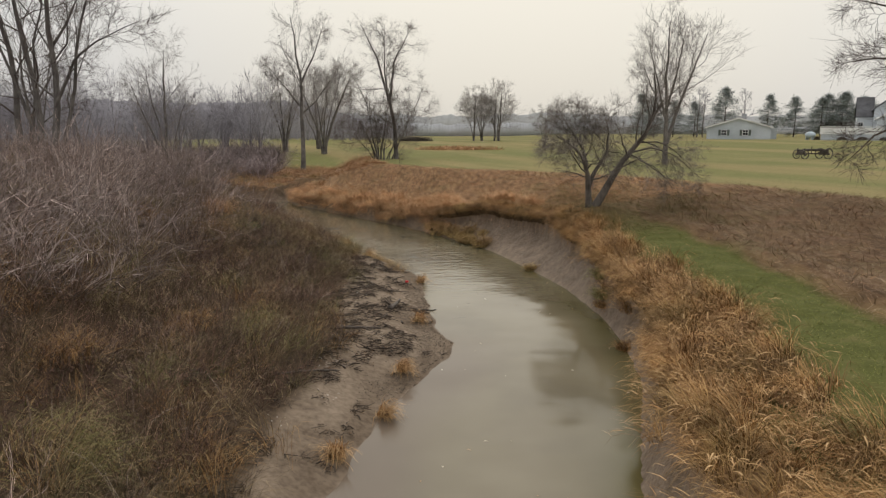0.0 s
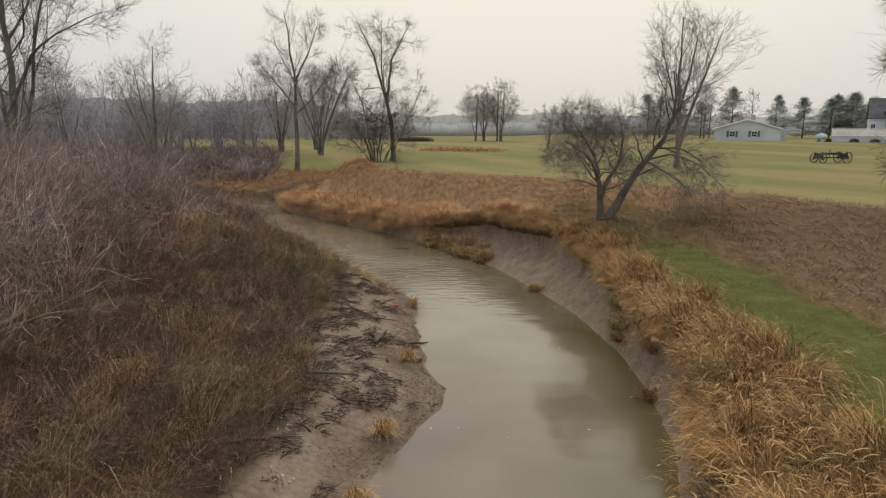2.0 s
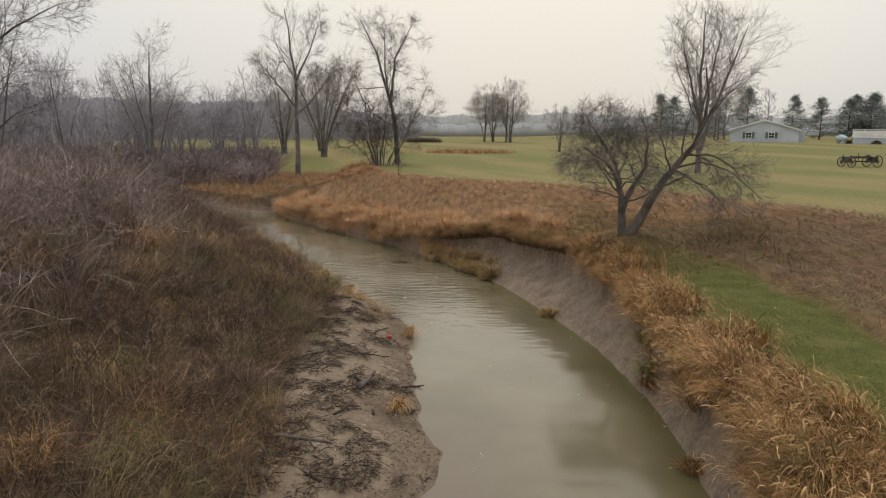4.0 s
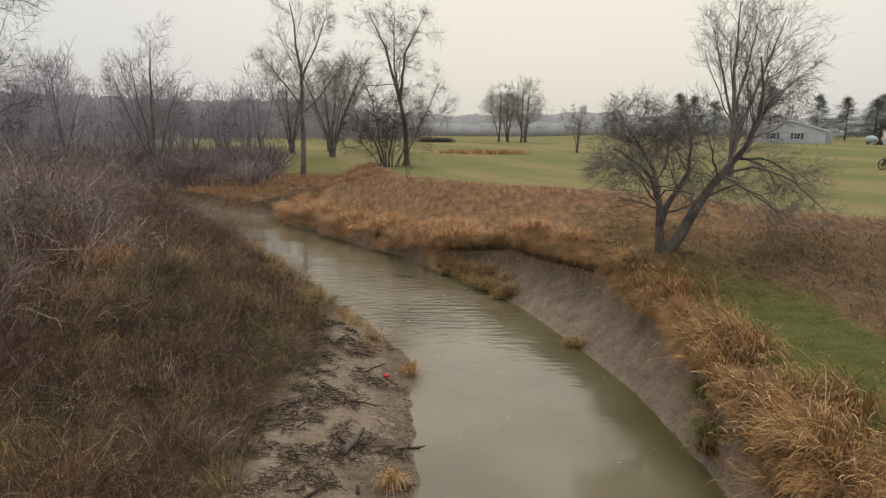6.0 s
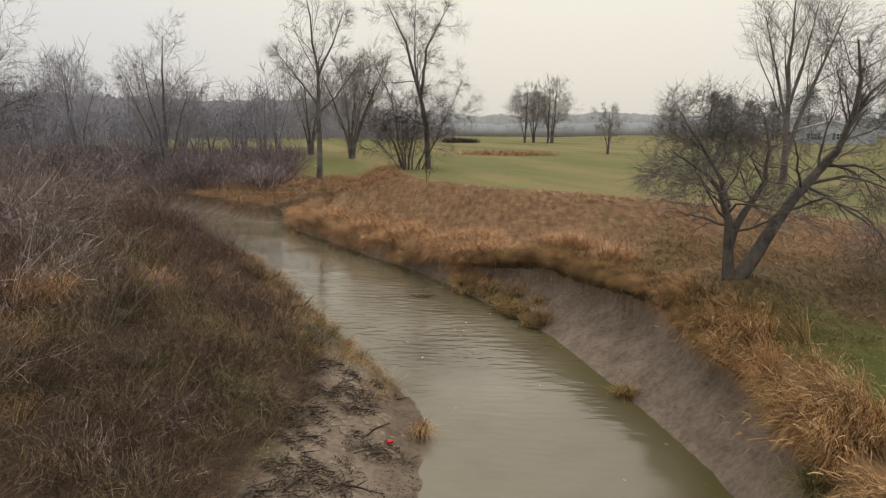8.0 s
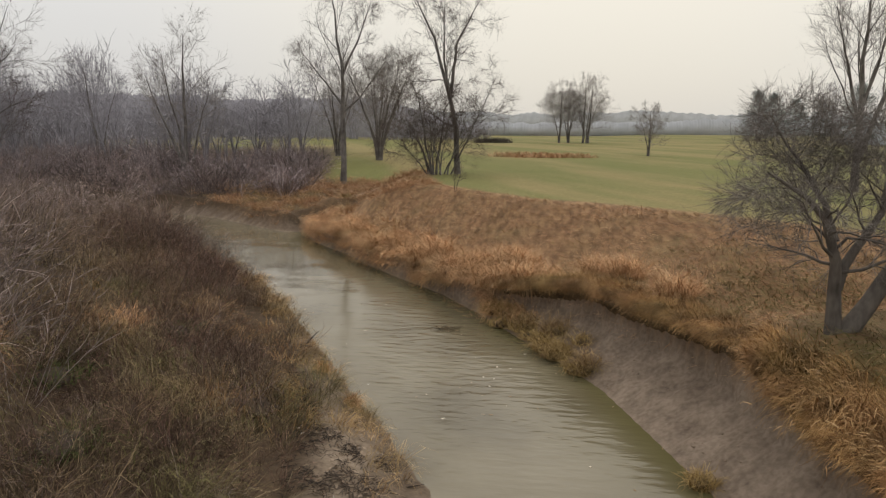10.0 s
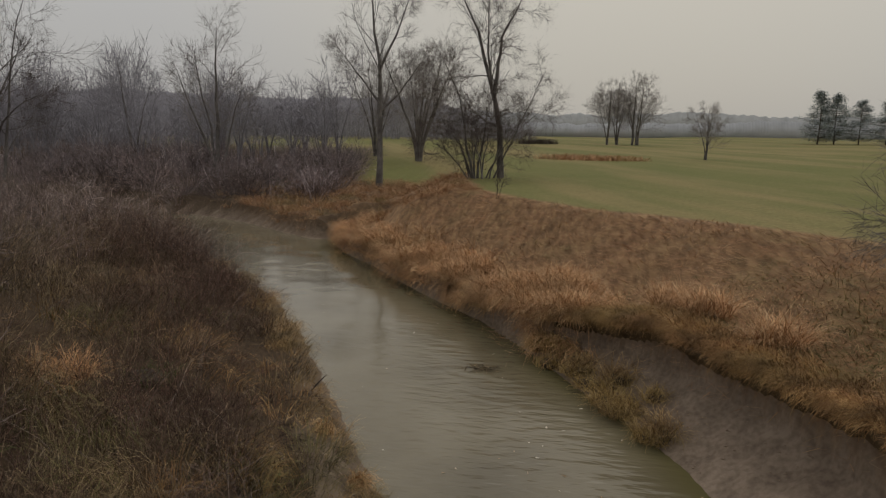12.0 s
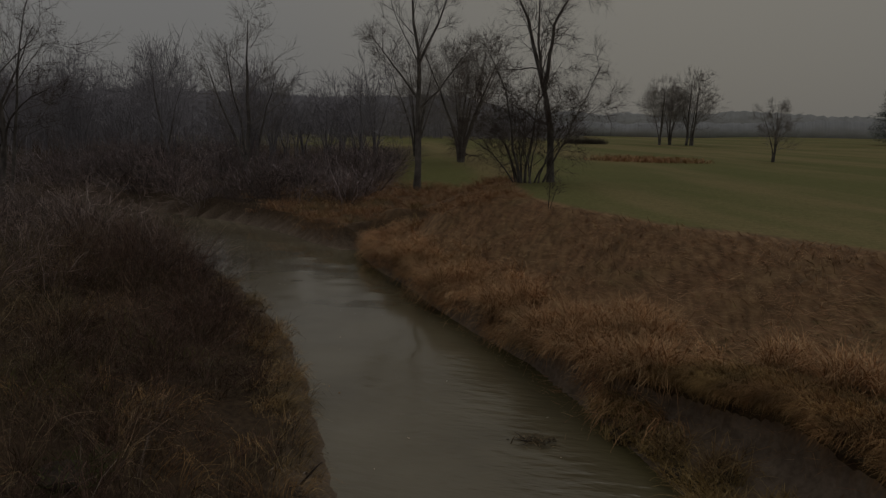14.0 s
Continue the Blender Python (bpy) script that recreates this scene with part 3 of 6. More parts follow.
def build_turf_lip():
    """The sod that hangs out over the cut bank: a ragged shelf along the lip, dark soil under it."""
    u = np.r_[0, np.cumsum(np.hypot(*np.diff(RIGHT, axis=0).T))]
    t = np.arange(np.interp(11, RIGHT[:, 1], u), np.interp(38.3, RIGHT[:, 1], u), 0.09)
    p = np.stack([np.interp(t, u, RIGHT[:, j]) for j in (0, 1)], 1)
    p = np.stack([np.convolve(np.pad(p[:, j], 8, mode="edge"), np.ones(17) / 17, "valid") for j in (0, 1)], 1)
    d = np.gradient(p, axis=0)
    nrm = np.stack([d[:, 1], -d[:, 0]], 1) / np.linalg.norm(d, axis=1, keepdims=True)
    off = np.full(len(t), 0.6)
    for _ in range(4):
        q = p + nrm * off[:, None]
        off = lip_width(p[:, 1], q[:, 0], q[:, 1])
    jut = (0.10 + 0.11 * waves(t, 0 * t, 2.6, 51) + 0.06 * waves(t, 0 * t, 9.0, 52)) * np.interp(p[:, 1], [11, 18, 24, 33, 36, 38], [0.6, 0.8, 1.3, 1.2, 0.6, 0.1])
    jut = np.clip(jut, 0.01, 0.4)
    top = land(*(p + nrm * (off + 0.30)[:, None]).T)[0]
    rows = []
    for k, (o, drop) in enumerate(((0.55, 0.14), (0.30, 0.05), (0.12, 0.03), (None, 0.07), (None, 0.16), (0.02, 0.30), (0.16, 0.5))):
        dist = off - jut * (1.0 if k == 3 else 0.85) if o is None else off + o
        xy = p + nrm * dist[:, None]
        z = top - drop - 0.03 * waves(t, 0 * t + k, 7.0, 53)
        rows.append(np.c_[xy, z])
    n, V = len(t), np.concatenate(rows)
    i, j = np.meshgrid(np.arange(n - 1), np.arange(len(rows) - 1))
    b = (j * n + i).ravel()
    tagged(new("turf_lip", quads_mesh("turf_lip", V, np.stack([b, b + n, b + n + 1, b + 1], 1), M_SOD, True)), "ragged sod overhanging a cut mud bank", "bank", kind="structure")
    return rows[2], rows[3], nrm


build_ground()
build_water()
LIP_IN, LIP_OUT, LIP_WAY = build_turf_lip()


# ---- trees ----
def unit(v):
    return v / (np.linalg.norm(v) + 1e-9)


def grow(rng, paths, radius, clear=0.3, angle=48, ratio=0.5, kids=(12, 8, 6, 4), up=0.04, wiggle=0.16, levels=3, thin=0.006, droop=0.0):
    """Lines of a bare tree by level. paths: the courses of its main stems from the foot, in metres."""
    lines = {k: [] for k in range(levels + 1)}
    npts = (9, 6, 4, 3)

    def sprout(pts, rad, length, lev):
        k = len(pts)
        n = kids[min(lev, len(kids) - 1)]
        az = rng.uniform(0, 6.28)
        first = clear if lev == 0 else 0.18
        for c in range(n):
            t = first + (1 - first) * (c + rng.uniform(0.1, 0.9)) / n
            f = t * (k - 1)
            a = min(int(f), k - 2)
            q = pts[a] + (pts[a + 1] - pts[a]) * (f - a)
            rr = rad[a] + (rad[a + 1] - rad[a]) * (f - a)
            axis = unit(pts[a + 1] - pts[a])
            az += 2.4 + rng.normal(0, 0.4)
            ref = np.array([1.0, 0, 0]) if abs(axis[0]) < 0.7 else np.array([0, 1.0, 0])
            u = unit(np.cross(axis, ref))
            v = np.cross(axis, u)
            th = radians((angle if lev == 0 else min(angle, 40)) * rng.uniform(0.6, 1.3))
            dirn = np.cos(th) * axis + np.sin(th) * (np.cos(az) * u + np.sin(az) * v)
            share = (1.2 - 0.75 * t) if lev == 0 else (1.1 - 0.55 * t)
            branch(q, dirn, length * (ratio if lev == 0 else 0.58) * share * rng.uniform(0.65, 1.25), max(thin, rr * (0.36 if lev == 0 else 0.5)), lev + 1)

    def branch(p, d, length, r, lev):
        k = npts[min(lev, 3)]
        pts, rad = [p], [r]
        d = unit(d)
        for j in range(1, k):
            d = unit(d + rng.normal(0, wiggle, 3) + np.array([0, 0, up if lev < 3 else up - droop]))
            pts.append(pts[-1] + d * length / (k - 1))
            rad.append(max(thin * 0.7, r * (1 - 0.8 * j / (k - 1))))
        lines[lev].append((np.array(pts), np.array(rad)))
        if lev < levels:
            sprout(pts, rad, length, lev)

    for course, share in paths:
        c = np.array(course, float)
        seg = np.r_[0, np.cumsum(np.linalg.norm(np.diff(c, axis=0), axis=1))]
        u = np.linspace(0, seg[-1], npts[0])
        pts = np.stack([np.interp(u, seg, c[:, j]) for j in range(3)], 1)
        pts[1:] += rng.normal(0, 0.25 * wiggle, (npts[0] - 1, 3)) * (seg[-1] / 9)
        rad = radius * share * np.interp(np.linspace(0, 1, npts[0]), [0, 0.08, 1], [1.25, 1, 0.14])
        pts[0, 2] -= 0.2 if pts[0, 2] < 0.3 else 0.0
        lines[0].append((pts, rad))
        sprout(list(pts), list(rad), seg[-1], 0)
    return lines


def twig_sprays(rng, lines, per, length, width, droop=0.0):
    """Fine twigs, and twiglets on them, as slim blades along the outer branches."""
    sets = []
    P = np.array([a for a, _ in lines])
    n, k, _ = P.shape
    idx = np.repeat(np.arange(n), per)
    for step, reps in ((1.0, 1), (0.55, 1)):
        m = len(idx) * reps
        idx = np.repeat(idx, reps) if reps > 1 else idx
        t = rng.uniform(0.15, 1.0, m) * (k - 1)
        a = np.minimum(t.astype(int), k - 2)
        p0, p1 = P[idx, a], P[idx, a + 1]
        q = p0 + (p1 - p0) * (t - a)[:, None]
        ax = (p1 - p0) / (np.linalg.norm(p1 - p0, axis=1, keepdims=True) + 1e-9)
        d = ax * 1.1 + rng.normal(0, 0.42, (m, 3)) + [0, 0, 0.1 - droop]
        d /= np.linalg.norm(d, axis=1, keepdims=True)
        ln = (length * step * rng.uniform(0.4, 1.15, m))[:, None]
        e = d + rng.normal(0, 0.28, (m, 3)) - [0, 0, droop]
        e /= np.linalg.norm(e, axis=1, keepdims=True)
        mid = q + d * ln * 0.5
        Q = np.stack([q, mid, mid + e * ln * 0.5], 1) if step == 1.0 else np.stack([q, q + d * ln], 1)
        side = np.cross(d, rng.normal(0, 1, (m, 3)))
        side /= np.linalg.norm(side, axis=1, keepdims=True) + 1e-9
        sets.append(ribbons(Q, np.full(m, width * (1.0 if step == 1.0 else 0.7)), side))
        P, k, idx = Q, Q.shape[1], np.arange(m)
    return sets


def bare_tree(name, x, y, lines, label, bark, twig, rz=0.0, group="", split=False, per=8, spray=0.7, width=0.014, droop=0.0):
    """trunk and crown; near trees have every main limb as a part of its own."""
    rng = np.random.default_rng(int(abs(x) * 131 + abs(y) * 17))
    t = thing(name, (x, y, height(x, y) - 0.05), label, "tree", group, rz)
    for ln in lines[0]:
        part("trunk", quads_mesh("trunk", *tubes([ln], 9), bark, True), None, t)
    last = max(k for k in lines if lines[k])
    rest = [tubes(lines[k], 4 if k == 2 else 3) for k in lines if k > 1 and lines[k]]
    rest += twig_sprays(rng, lines[last], per, spray, width, droop)
    if last == 3:
        rest += twig_sprays(rng, lines[2], 2, spray, width, droop)
    if split:
        for ln in lines[1]:
            part("limb", quads_mesh("limb", *tubes([ln], 6), bark, True), None, t)
    else:
        rest.append(tubes(lines[1], 5))
    part("crown", quads_mesh("crown", *join(rest), twig), None, t)
    return t


def mast(hh, lean=0.0, foot=0.0, bow=0.0):
    """A stem that rises, leaning, from its foot."""
    return [(foot, 0, 0), (foot + 0.3 * lean * hh + bow, 0.02 * hh, 0.33 * hh), (foot + 0.65 * lean * hh - bow, -0.02 * hh, 0.66 * hh), (foot + lean * hh, 0, hh)]


def vase(rng, hh, n, spread, foot=0.15):
    """Several stems that fan up and out from one foot."""
    out = []
    for k in range(n):
        a = 2.4 * k + rng.uniform(-0.4, 0.4)
        f = spread * rng.uniform(0.35, 1.0) * hh
        h2 = hh * rng.uniform(0.78, 1.0)
        dx, dy = f * np.cos(a), f * np.sin(a)
        out.append(([(foot * np.cos(a), foot * np.sin(a), 0.0), (0.12 * dx, 0.12 * dy, 0.22 * h2), (0.5 * dx, 0.5 * dy, 0.6 * h2), (dx, dy, h2)], 1.0 if k == 0 else rng.uniform(0.55, 0.85)))
    return out


def plant_trees():
    r = np.random.default_rng(11)
    # gnarled two-stemmed tree on the slope
    left = grow(r, [([(0, 0, 0), (-0.07, 0, 1.1), (-0.22, -0.1, 2.0), (-0.8, -0.2, 2.65), (-1.5, -0.3, 3.1)], 1.0), ([(-0.05, 0, 0.9), (0.25, 0.1, 1.6), (0.7, 0.2, 2.3), (0.75, 0.1, 3.2), (0.55, 0, 4.0)], 0.7), ([(-0.15, 0, 1.8), (-0.3, 0.4, 2.6), (-0.9, 0.6, 3.5), (-1.3, 0.7, 4.2)], 0.5)], 0.14, 0.3, angle=68, ratio=0.55, kids=(18, 9, 5), up=-0.01, wiggle=0.26, thin=0.0045)
    right = grow(r, [([(0.1, 0.05, 0), (1.0, 0.1, 1.45), (1.7, 0.2, 2.35), (2.3, 0.2, 3.05), (2.5, 0.2, 3.7), (2.65, 0.2, 4.6), (2.6, 0.2, 5.6)], 1.0)], 0.17, 0.36, angle=64, ratio=0.44, kids=(18, 8, 5), up=0.0, wiggle=0.24, thin=0.0045)
    low = grow(r, [([(2.5, 0.2, 3.6), (3.0, 0.3, 4.5), (3.9, 0.4, 5.2)], 0.45), ([(1.7, 0.2, 2.35), (2.6, 0.0, 2.6), (3.6, -0.2, 2.2), (4.6, -0.3, 1.3)], 0.35), ([(2.1, 0.2, 2.8), (3.0, 0.3, 2.8), (3.9, 0.5, 2.3), (4.3, 0.6, 1.7)], 0.3), ([(1.2, 0.1, 1.7), (1.8, -0.5, 2.1), (2.5, -1.0, 1.8), (2.9, -1.3, 1.1)], 0.3)], 0.12, 0.12, angle=45, ratio=0.42, kids=(9, 5, 4), up=-0.03, wiggle=0.2, thin=0.005)
    both = {k: left[k] + right[k] + low[k] for k in left}
    bare_tree("gnarled_tree", 6.22, 29.55, both, "gnarled two-stemmed bare tree leaning over brown bank", M_BARK_CRAB, M_TWIG_CRAB, split=True, per=4, spray=0.42, width=0.0055, droop=0.05)
    # tall forked tree behind it, out on the field
    ln = grow(r, [([(0, 0, 0), (-0.05, 0, 3), (-0.2, 0, 7), (-0.1, 0, 10.6)], 1.0), ([(0.05, 0, 1.6), (0.6, 0.1, 3.6), (1.6, 0.2, 6.4), (2.8, 0.3, 9.8)], 0.75), ([(-0.1, 0, 3.4), (-0.6, 0.2, 5.5), (-1.6, 0.2, 9.2)], 0.5), ([(0.0, 0, 4.4), (0.4, -0.3, 6.5), (0.9, -0.6, 10)], 0.45)], 0.19, 0.3, angle=36, ratio=0.42, kids=(10, 6, 4), up=0.05, wiggle=0.13, thin=0.008)
    bare_tree("forked_tree", 17.0, 54.0, ln, "tall forked bare tree standing on the mown field", M_BARK_HAZE_GREY, M_TWIG_HAZE_PALE, split=True, per=2, spray=1, width=0.00936)
    # slim tree on the far bank
    ln = grow(r, [([(0, 0, 0), (0.05, 0, 5), (0.0, 0, 9.5), (-0.8, 0, 15.2)], 1.0), ([(0.02, 0, 8.6), (1.2, 0.2, 11), (2.4, 0.2, 14.2)], 0.45), ([(0.0, 0, 6.4), (-1.5, -0.3, 8.4), (-3.3, -0.4, 10.6)], 0.36), ([(0.0, 0, 5.6), (1.4, 0.5, 7.0), (3.4, 0.7, 9.8)], 0.36)], 0.24, 0.42, angle=42, ratio=0.36, kids=(9, 6, 4), up=0.06, wiggle=0.13, thin=0.010)
    bare_tree("slim_tree", -14.3, 71.8, ln, "slim tall bare tree with upswept open branches", M_BARK_HAZE_GREY, M_TWIG_HAZE_PALE, split=True, per=5, spray=0.85, width=0.0066)
    # clump of crooked stems on the grassy point
    ln = grow(r, [([(1.4, 1.2, 0), (1.2, 1.2, 3.3), (0.85, 1.2, 5.3), (0.1, 1.2, 7.4), (-0.35, 1.2, 9.2), (-1.5, 1.2, 11.4)], 1.0), ([(0.85, 1.2, 5.3), (1.2, 1.3, 8.3), (2.0, 1.4, 10.0), (2.7, 1.4, 11.2)], 0.6), ([(0.9, 1.2, 4.9), (0.4, 1.0, 7.6), (0.5, 0.9, 11.6)], 0.45), ([(-0.1, 0, 0), (-0.6, 0, 2.4), (-0.8, 0.1, 3.8), (-1.3, 0.2, 5.5), (-2.4, 0.3, 7.6)], 0.42), ([(0.1, 0.1, 0), (0.4, 0, 2.5), (0.7, 0, 4.5), (1.9, -0.1, 6.4)], 0.36), ([(-0.2, 0.2, 0), (-1.0, 0.3, 2.0), (-2.2, 0.4, 3.6), (-3.2, 0.4, 5.2)], 0.26), ([(0.5, 0.4, 0), (1.8, 0.4, 2.2), (3.2, 0.3, 3.6), (4.2, 0.2, 4.6)], 0.24), ([(-0.3, -0.2, 0), (-1.6, -0.5, 1.6), (-2.8, -0.7, 2.4), (-3.6, -0.8, 2.5)], 0.2), ([(0.9, 0.8, 0), (2.2, 0.9, 2.6), (3.0, 0.9, 4.4), (3.9, 0.9, 6.4)], 0.28)], 0.2, 0.25, angle=52, ratio=0.36, kids=(9, 6, 5), up=0.03, wiggle=0.22, thin=0.009, droop=0.06)
    foot = grow(r, [([(fx, fy, 0), (fx + 0.35 * sx, fy, 1.2), (fx + 0.9 * sx, fy + 0.2, 2.4), (fx + 1.5 * sx, fy + 0.3, 3.4 + 0.3 * k)], 1.0) for k, (fx, fy, sx) in enumerate(((-0.4, 0.3, -0.9), (0.0, -0.2, -0.3), (0.3, 0.2, 0.4), (0.8, 0.1, 0.9), (-0.2, 0.5, 0.1), (0.5, -0.3, -0.7)))], 0.05, 0.15, angle=55, ratio=0.45, kids=(9, 6, 4), up=0.02, wiggle=0.22, thin=0.008)
    ln = {k: ln[k] + foot[k] for k in ln}
    bare_tree("locust_tree", -5.6, 62.0, ln, "bare clump of several crooked stems, fine-twigged tops", M_BARK_HAZE_GREY, M_TWIG, split=True, per=3, spray=0.85, width=0.0064, droop=0.10)
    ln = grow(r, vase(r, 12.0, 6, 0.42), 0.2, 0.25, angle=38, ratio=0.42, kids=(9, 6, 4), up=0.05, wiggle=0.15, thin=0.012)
    bare_tree("round_tree", -15.3, 91.0, ln, "round-crowned bare tree on green grass", M_BARK_HAZE_GREY, M_TWIG_HAZE_PALE, per=4, spray=1.0, width=0.0105)
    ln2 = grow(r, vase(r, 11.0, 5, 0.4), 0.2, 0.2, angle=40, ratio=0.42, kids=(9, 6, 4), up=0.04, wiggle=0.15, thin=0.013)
    bare_tree("round_tree", -22.0, 99.0, ln2, "dark bare tree with a dense round crown", M_BARK_HAZE_GREY, M_TWIG_HAZE_PALE, per=3, spray=1.0, width=0.0115)
    bare_tree("round_tree", -19.0, 108.0, ln2, "dark bare tree with a dense round crown", M_BARK_HAZE_GREY, M_TWIG_HAZE_PALE, 120, per=3, spray=1.0, width=0.0115)
    # small lone tree and the far group out on the field
    ln = grow(r, [(mast(5.2), 1.0)] + vase(r, 5.2, 4, 0.36)[1:], 0.08, 0.22, angle=56, ratio=0.46, kids=(8, 6, 4), up=0.03, wiggle=0.14, thin=0.010)
    bare_tree("small_tree", 13.9, 97.2, ln, "small bare round-crowned tree alone on the field", M_BARK_HAZE_GREY, M_TWIG_HAZE_PALE, per=5, spray=0.45, width=0.0072)
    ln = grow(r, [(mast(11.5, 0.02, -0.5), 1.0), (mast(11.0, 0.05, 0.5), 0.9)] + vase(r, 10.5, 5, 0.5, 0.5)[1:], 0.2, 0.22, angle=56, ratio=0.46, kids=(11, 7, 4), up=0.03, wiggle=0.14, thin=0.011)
    bare_tree("field_tree", 11.8, 157.0, ln, "bare field tree with two trunks, wide crown", M_BARK_HAZE_GREY, M_TWIG_HAZE_PALE, per=3, spray=0.95, width=0.014)
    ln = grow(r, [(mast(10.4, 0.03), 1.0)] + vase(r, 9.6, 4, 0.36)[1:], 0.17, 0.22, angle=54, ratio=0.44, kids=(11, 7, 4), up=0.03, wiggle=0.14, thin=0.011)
    bare_tree("field_tree", 6.7, 156.0, ln, "bare field tree, narrow upright crown", M_BARK_HAZE_GREY, M_TWIG_HAZE_PALE, per=3, spray=0.95, width=0.014)
    bare_tree("field_tree", 8.6, 158.5, ln, "bare field tree, narrow upright crown", M_BARK_HAZE_GREY, M_TWIG_HAZE_PALE, 140, per=3, spray=0.95, width=0.014)
    # tree at the field's edge whose outer branches hang into view
    ln = grow(np.random.default_rng(31), [(mast(10.5, -0.05), 1.0), (mast(8.5, -0.3, -0.1), 0.6), (mast(9.0, 0.25, 0.1), 0.6), ([(0, 0, 2.2), (-1.6, -0.2, 3.0), (-3.2, -0.3, 2.6), (-4.2, -0.3, 1.6)], 0.4), ([(-0.1, 0, 3.4), (-1.6, 0.3, 4.9), (-3.0, 0.8, 5.2), (-3.9, 1.0, 5.0)], 0.42), ([(-0.2, 0, 4.6), (-1.6, 0.5, 6.3), (-2.9, 0.8, 7.0), (-3.9, 1.0, 7.2)], 0.42)], 0.2, 0.28, angle=50, ratio=0.36, kids=(9, 6, 5), up=0.02, wiggle=0.18, thin=0.007)
    bare_tree("edge_of_field_tree", 18.2, 24.4, ln, "bare spreading tree at the edge of the field", M_BARK, M_TWIG, per=2, spray=0.6, width=0.009)
    ln = grow(np.random.default_rng(32), [(mast(1.5, 0.05), 1.0), (mast(1.1, 0.3, 0.05), 0.7)], 0.02, 0.2, angle=40, ratio=0.4, kids=(6, 4), up=0.05, wiggle=0.15, levels=2, thin=0.006)
    bare_tree("sapling", -3.2, 51.0, ln, "thin bare sapling at the top of the bank", M_BARK, M_TWIG, per=3, spray=0.25, width=0.01)
    # old trees on the near left rise
    for x, y, hh, lean, seed in ((-17.2, 30.8, 13, 0.06, 1), (-18.1, 31.6, 12, -0.06, 2), (-19.6, 32.4, 12.5, -0.02, 3), (-21.6, 31.2, 12, -0.1, 4), (-31.8, 54.0, 14, 0.04, 5)):
        rr = np.random.default_rng(40 + seed)
        ways = [(mast(hh, lean, 0, 0.12), 1.0), (mast(hh * 0.85, lean + (0.2 if seed % 2 else -0.2), 0.1), 0.6)]
        if seed in (1, 5):
            ways.append(([(0.3, 0, 3.4), (1.5, -0.4, 5.4), (2.9, -0.8, 6.2), (4.6, -1.0, 6.8)], 0.45))
            ways.append(([(0.2, 0, 5.4), (1.3, 0.3, 7.6), (2.4, 0.5, 9.8)], 0.4))
        ln = grow(rr, ways, 0.165, 0.25, angle=46, ratio=0.4, kids=(9, 6, 5), up=0.04, wiggle=0.17, thin=0.007)
        bare_tree("old_tree", x, y, ln, "big dark bare tree above the weedy bank", M_BARK_HAZE_GREY, M_TWIG, split=seed in (1, 5), per=2, spray=0.6, width=0.0072)
    # trees of the far wood's edge
    ln = grow(r, [(mast(12.4, 0.03), 1.0), (mast(9.0, -0.38), 0.7), (mast(7.5, 0.3, 0.3), 0.6), (mast(10.5, -0.16), 0.6)], 0.2, 0.3, angle=44, ratio=0.38, kids=(9, 6, 4), up=0.05, wiggle=0.14, thin=0.011)
    bare_tree("edge_tree", -30.0, 76.5, ln, "bare many-stemmed tree at the edge of the wood", M_BARK_HAZE_GREY, M_TWIG_HAZE_PALE, per=2, spray=1.12, width=0.01296)
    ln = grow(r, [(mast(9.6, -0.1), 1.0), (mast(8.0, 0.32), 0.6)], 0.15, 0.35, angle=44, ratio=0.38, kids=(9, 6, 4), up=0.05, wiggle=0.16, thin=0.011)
    bare_tree("edge_tree", -43.0, 84.0, ln, "bare crooked tree at the edge of the wood", M_BARK_HAZE_GREY, M_TWIG_HAZED, per=2, spray=1.12, width=0.0144)
    # the wood itself, from six kinds of tree
    kinds = []
    for k in range(6):
        rr = np.random.default_rng(70 + k)
        ln = grow(rr, vase(rr, 8.0, 2 + k % 3, 0.28), 0.11, 0.22, angle=46, ratio=0.42, kids=(8, 5), up=0.05, wiggle=0.17, levels=2, thin=0.014)
        t = bare_tree("wood_tree", -52 - 5 * k, 84 + 3 * k, ln, "bare grey-brown tree in a hazy wood", M_BARK_HAZED, M_TWIG_HAZED, group="trees of the wood", per=2, spray=1.6, width=0.034)
        kinds.append(t)
    rr = np.random.default_rng(5)
    spots = [(rr.uniform(-115, -44), rr.uniform(80, 115)) for _ in range(70)] + [(rr.uniform(-75, -14), rr.uniform(166, 196)) for _ in range(24)] + [(rr.uniform(-40, -21), rr.uniform(80, 94)) for _ in range(20)]
    for k, (x, y) in enumerate(spots):
        y += 0.28 * max(0, -x - 45)
        c = copy_thing(kinds[k % 6], pose(x, y, height(x, y) - 0.05, 0, 0, rr.uniform(0, 360)))
        c.scale = (1.0, 1.0, rr.uniform(0.8, 1.45) * (0.8 if y < 96 and x > -42 else 1.0))


plant_trees()


# ---- grass and weeds ----
def scatter(rng, n, x0, x1, y0, y1, weight):
    """n tries spread over a stretch of the plan; weight(h, zones, info, x, y) gives the chance that one is kept."""
    x, y = rng.uniform(x0, x1, n), rng.uniform(y0, y1, n)
    h, zones, info = land(x, y)
    keep = rng.uniform(0, 1, n) < weight(h, zones, info, x, y)
    return np.stack([x, y, h], 1)[keep], {k: v[keep] for k, v in info.items()}


def stuff(name, sets, mat, label, category):
    return tagged(new(name, quads_mesh(name, *join(sets), mat)), label, category, kind="stuff")


